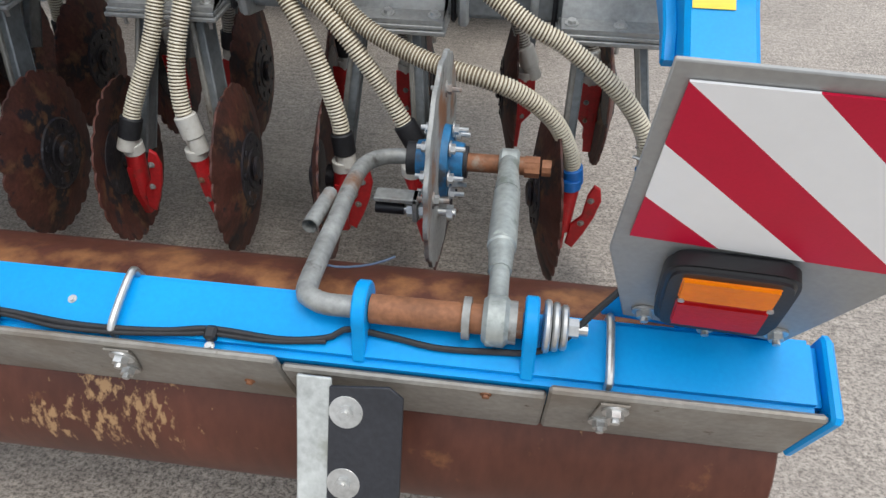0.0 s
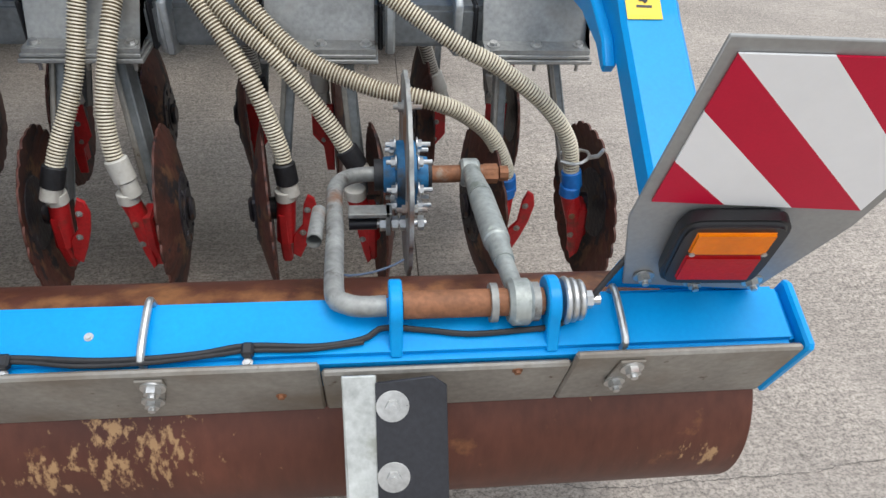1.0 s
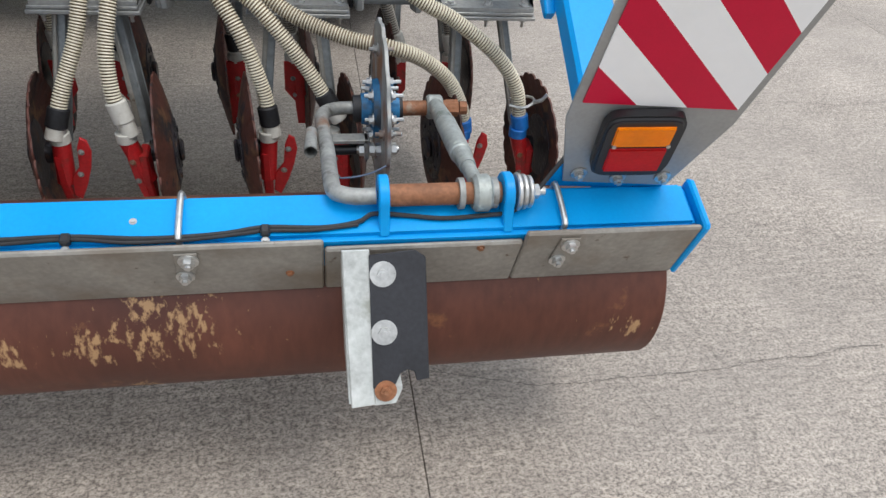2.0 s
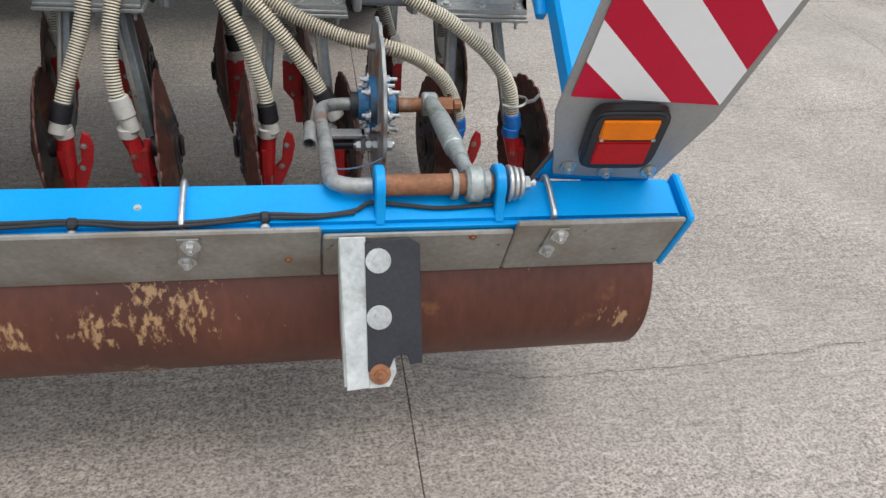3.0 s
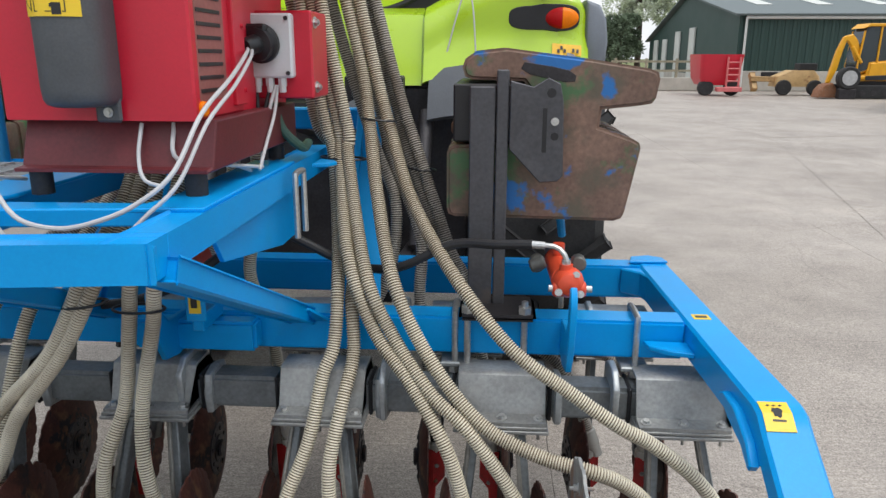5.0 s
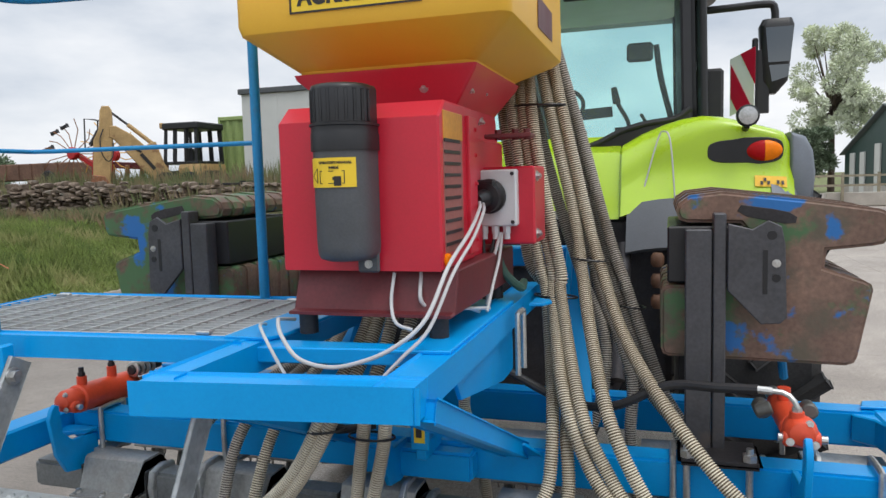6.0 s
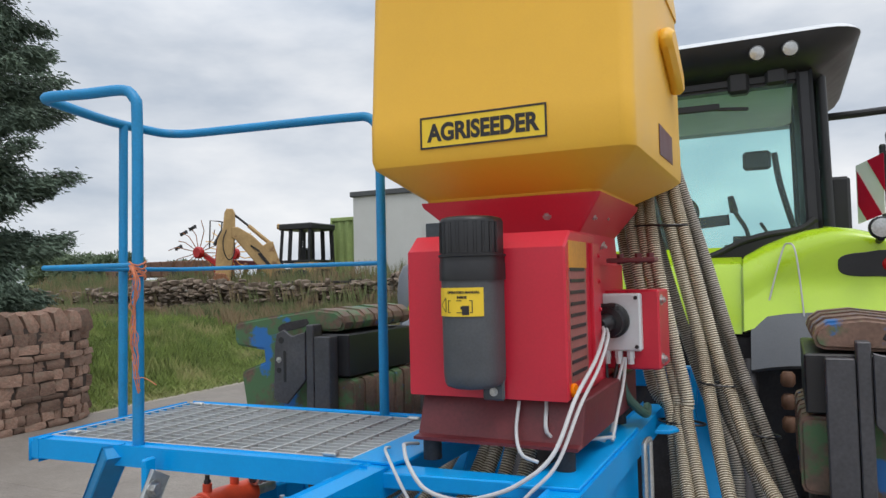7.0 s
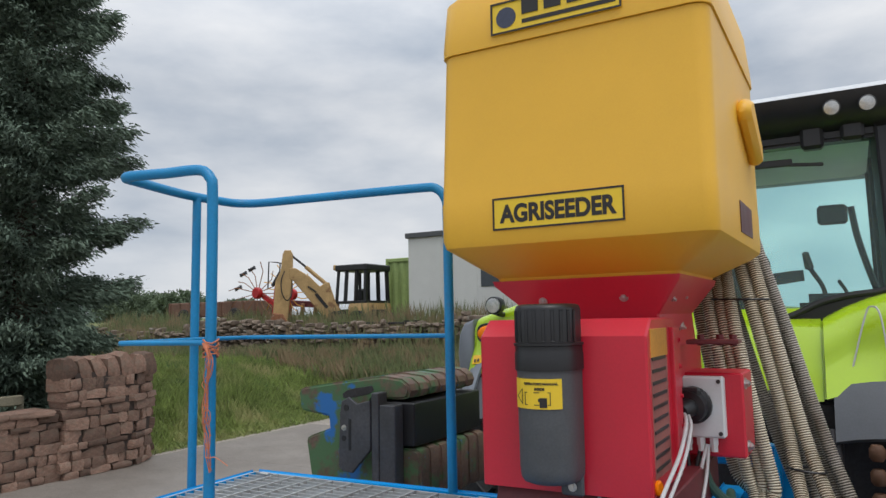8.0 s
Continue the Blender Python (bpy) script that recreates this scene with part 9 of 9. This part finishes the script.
sp = thing("feed_mixer", (13.6, 43.4, 0), "bright red feed mixer wagon with a ladder", "wagon")
b = B()
ring_box(b, [(0.6, 11.4, 13.2, 43.0, 45.0, 0.2), (1.0, 11.2, 13.4, 42.8, 45.2, 0.25), (2.35, 11.1, 13.6, 42.6, 45.4, 0.25)])
part("tub", b, RED, sp, "red mixing tub", 50)
b = B()
for x in (12.6, 13.3):
    cyl(b, (x, 42.5, 0.3), (x, 42.5, 2.2), 0.06, 6)
for z in np.arange(0.5, 2.2, 0.35):
    cyl(b, (12.6, 42.5, z), (13.3, 42.5, z), 0.045, 6)
box(b, (12.1, 42.4, 0.25), (13.5, 42.9, 0.5), 0.02)
part("ladder_frame", b, surf("pale_red_paint", (0.6, 0.15, 0.15), 0.5), sp)
b = B()
for x in (11.6, 13.1):
    cyl(b, (x, 42.9, 0.45), (x, 43.3, 0.45), 0.45, 16, bev=0.05)
each("wheel", b, TYRE, sp)
gv = thing("yellow_grader", (17.0, 44.5, 0), "worn yellow low grader parked by the shed", "machine")
b = B()
ring_box(b, [(0.5, 15.9, 18.6, 44.0, 45.2, 0.15), (1.1, 16.0, 18.5, 44.0, 45.2, 0.2), (1.45, 16.8, 18.2, 44.1, 45.1, 0.2)])
beam(b, (14.6, 44.4, 0.95), (16.2, 44.5, 0.9), 0.25, 0.25, 0.03)
beam(b, (14.8, 44.2, 0.3), (14.8, 44.9, 1.2), 0.3, 0.3, 0.03)
part("body", b, DIGGER, gv)
b = B()
box(b, (17.3, 44.1, 1.45), (18.3, 45.0, 1.85), 0.03)
for x in (16.4, 18.2):
    cyl(b, (x, 43.8, 0.45), (x, 44.1, 0.45), 0.45, 16, bev=0.05)
each("wheel", b, TYRE, gv)

ex = thing("excavator", (19.6, 41.5, 0), "yellow and black tracked mini excavator with its bucket down", "excavator")
b = B()
prism(b, [(19.0, 0.95), (18.95, 1.25), (19.5, 1.30), (19.6, 1.95), (20.6, 2.05), (21.9, 1.95), (22.0, 1.2), (21.8, 0.95)], "y", 40.7, 42.9, 0.10, 3)
part("body", b, DIGGER_BRIGHT, ex)
b = B()
prism(b, [(19.45, 0.98), (19.45, 1.22), (21.2, 1.30), (21.4, 1.0)], "y", 40.66, 40.70, 0.01)
part("side_panel", b, BLACK, ex, "black lower side panel")
b = B()
prism(b, [(19.25, 1.3), (18.72, 2.55), (18.42, 3.02), (18.20, 3.10), (18.28, 3.34), (18.62, 3.42), (18.90, 3.10), (19.15, 2.5), (19.62, 1.5)], "y", 40.9, 41.2, 0.05)
boom = part("boom", b, DIGGER_BRIGHT, ex)
b = B()
cyl(b, (19.2, 40.85, 1.9), (18.62, 40.85, 2.75), 0.09, 10, bev=0.01)
part("boom_ram", b, DIGGER_BRIGHT, boom)
b = B()
prism(b, [(18.42, 3.36), (18.16, 3.28), (17.86, 2.5), (17.52, 0.85), (17.70, 0.78), (18.02, 1.6), (18.20, 2.6)], "y", 40.92, 41.18, 0.04)
stick = part("dipper", b, DIGGER_BRIGHT, ex)
b = B()
cyl(b, (18.25, 41.05, 3.0), (17.95, 41.05, 1.7), 0.07, 10)
part("dipper_ram", b, ZINC, stick)
b = B()
prism(b, [(17.0, 0.05), (18.15, 0.05), (18.1, 0.35), (17.75, 0.85), (17.35, 0.75), (17.1, 0.45)], "y", 40.6, 41.5, 0.04)
part("bucket", b, RUST, ex, "rusty digging bucket")
b = B()
prism(b, [(18.98, 1.28), (18.95, 2.3), (19.15, 3.55), (19.4, 3.85), (20.9, 3.85), (20.95, 2.0)], "y", 40.86, 42.2, 0.06, 2)
part("cab", b, surf("dark_cab_glass", (0.035, 0.045, 0.05), 0.1, 0, 0.1, 3, 0.0), ex, "dark glazed cab")
for x0, z0, x1, z1, w_ in ((18.96, 1.3, 19.16, 3.6, 0.12), (20.0, 1.9, 20.02, 3.85, 0.14), (20.9, 1.9, 20.88, 3.85, 0.16)):
    for y in (40.83, 42.2):
        b = B()
        beam(b, (x0, y, z0), (x1, y, z1), w_, 0.08, 0.02)
        part("cab_post", b, DIGGER_BRIGHT, ex)
b = B()
prism(b, [(19.05, 3.72), (19.35, 3.98), (20.95, 3.98), (21.0, 3.82), (19.4, 3.82)], "y", 40.75, 42.3, 0.03)
part("cab_roof", b, DIGGER_BRIGHT, ex)
for y in (40.55, 42.4):
    b = B()
    prism(b, [(18.25, 0.25), (18.45, 0.02), (21.4, 0.02), (21.65, 0.25), (21.65, 0.5), (21.4, 0.72), (18.45, 0.72), (18.25, 0.5)], "y", y, y + 0.55, 0.04)
    trk = part("track", b, TYRE, ex, "black rubber track")
    for k in range(5):
        b = B()
        cyl(b, (18.75 + k * 0.6, y - 0.02, 0.3), (18.75 + k * 0.6, y + 0.05, 0.3), 0.16, 12)
        part("track_roller", b, DARK_STEEL, trk)
b = B()
box(b, (19.2, 41.0, 0.6), (21.2, 42.5, 1.0), 0.05)
part("undercarriage", b, DARK_STEEL, ex)
lw = thing("wheel_stand", (18.36, 40.2, 0.5), "tractor wheel with a pale grey rim leaning by the excavator", "wheel")
b = B()
spun(b, [(0.34, -0.2), (0.55, -0.22), (0.60, -0.15), (0.60, 0.15), (0.55, 0.22), (0.34, 0.2)], (18.36, 40.3, 1.12), (0, 1, 0), 28)
part("tyre", b, TYRE, lw)
b = B()
spun(b, [(0.40, -0.23), (0.33, -0.21), (0.16, -0.15), (0.13, -0.19), (0.0001, -0.19)], (18.36, 40.3, 1.12), (0, 1, 0), 24)
part("rim", b, surf("grey_rim", (0.42, 0.42, 0.42), 0.6), lw)
b = B()
box(b, (17.9, 40.1, 0.0), (18.8, 40.5, 0.53), 0.03)
part("stand", b, DARK_STEEL, lw)

dc = thing("dark_container", (16.8, 29.5, 0), "dark green corrugated container at the yard edge", "container")
b = B()
pts = []
y = 29.0
pts = [(15.5, 29.0)]
x = 15.5
while x < 18.0:
    pts += [(x, 28.8), (x + 0.09, 28.87), (x + 0.19, 28.87), (x + 0.28, 28.8)]
    x += 0.38
pts += [(x + 3.6, 35), (19.1, 35)]
prism(b, pts, "z", 0.05, 3.1)
part("corrugated_wall", b, GREEN_SHEET, dc)
b = B()
box(b, (15.44, 28.74, 0), (x, 28.9, 0.16), 0.01)
box(b, (15.44, 28.74, 3.0), (x, 28.9, 3.16), 0.01)
part("container_frame", b, GREEN_SHEET, dc)
b = B()
spun(b, [(0.001, 0.0), (0.36, 0.0), (0.47, 0.24), (0.42, 0.92), (0.39, 0.92), (0.44, 0.26), (0.34, 0.05), (0.001, 0.05)], (7.55, 9.15, 0.002), (0, 0, 1), 8)
single(part("steel_tub", b, surf("dull_brown_steel", (0.17, 0.13, 0.115), 0.6, 0.2, 0.2, 5, 0.1, 60), None, "", 20), "dull brown faceted steel tub standing in the yard", "tub")
ws = thing("wheelset", (12.75, 18.65, 0), "big black lugged tyre on a pale rim standing in the yard", "wheelset")
b = B()
spun(b, [(0.48, -0.2), (0.76, -0.24), (0.88, -0.2), (0.88, 0.2), (0.76, 0.24), (0.48, 0.2)], (12.75, 18.65, 0.92), (-0.35, 1, 0), 28)
for k in range(18):
    a = 2 * math.pi * k / 18
    u = Vector((math.cos(a) / 1.06, 0.35 * math.cos(a) / 1.06, math.sin(a)))
    c = Vector((12.75, 18.65, 0.92)) + u * 0.885
    beam(b, c + Vector((0.07, -0.2, 0)), c + Vector((-0.07, 0.2, 0)), 0.07, 0.07, 0.008, up=u)
part("tyre", b, TYRE, ws)
b = B()
spun(b, [(0.52, -0.20), (0.49, -0.22), (0.45, -0.12), (0.24, -0.06), (0.20, -0.10), (0.0001, -0.10)], (12.75, 18.65, 0.92), (-0.35, 1, 0), 28)
part("rim", b, surf("cream_rim", (0.68, 0.66, 0.55), 0.5), ws, "cream painted rim")

# ---------------------------------------------------------------- concrete slabs of the yard, laid over the ground sheet
yard = thing("pavement", (0, 0, 0), "brushed concrete yard slabs with dirty joints", "pavement", "", "structure")
XS = [-12.9, -8.4, -4.6, -0.57, 3.4, 7.2, 11.2, 15.4, 19.6]
YS = [-7.6, -3.6, 4.4, 8.5, 12.6, 16.6, 20.6, 26.4, 33, 40]
rs = random.Random(31)
for i in range(len(XS) - 1):
    for j in range(len(YS) - 1):
        x0, x1, y0, y1 = XS[i], XS[i + 1], YS[j], YS[j + 1]
        if y1 > 13 and x0 < -4:
            continue
        b = B()
        g = 0.0014
        box(b, (x0 + g, y0 + g, -0.10), (x1 - g, y1 - g, rs.uniform(-0.001, 0.001)), 0.0025)
        part("slab", b, MUDDY_CONCRETE if x1 < -4 and y1 > 4 else CONCRETE, yard)
# hairline cracks across the nearest slabs
rs = random.Random(33)
for pts, w in (([(-0.566, 0.44), (-0.36, 0.37), (-0.136, 0.317), (0.155, 0.32), (0.456, 0.323), (0.74, 0.35), (1.23, 0.39), (2.1, 0.47), (3.3, 0.52)], 0.0013),
               ([(6.65, 25.7), (6.75, 19.6), (5.9, 15.5), (5.05, 12.1), (4.2, 8.7), (3.5, 6.1)], 0.034), ([(6.75, 19.6), (8.5, 20.1), (10.5, 20.6), (15.0, 21.6)], 0.03),
               ([(-0.574, 0.44), (-0.9, 0.50), (-1.5, 0.47), (-2.3, 0.52)], 0.002), ([(0.155, 0.32), (0.20, 0.05), (0.13, -0.3), (0.18, -0.9)], 0.0016)):
    path = glide([(*p, 0.0) for p in pts], 0.012)
    left, right = [], []
    dx = dy = 0.0
    for p in path:
        dx, dy = dx * 0.8 + rs.gauss(0, 0.0022), dy * 0.8 + rs.gauss(0, 0.0022)
        h = w * rs.uniform(0.3, 1.2)
        left.append((p[0] + dx - h * 0.3, p[1] + dy - h, 0.0035))
        right.append((p[0] + dx + h * 0.3, p[1] + dy + h, 0.0035))
    n = len(path)
    raw("crack", left + right, [(k, k + 1, n + k + 1, n + k) for k in range(n - 1)], JOINT, yard, "thin dark crack")
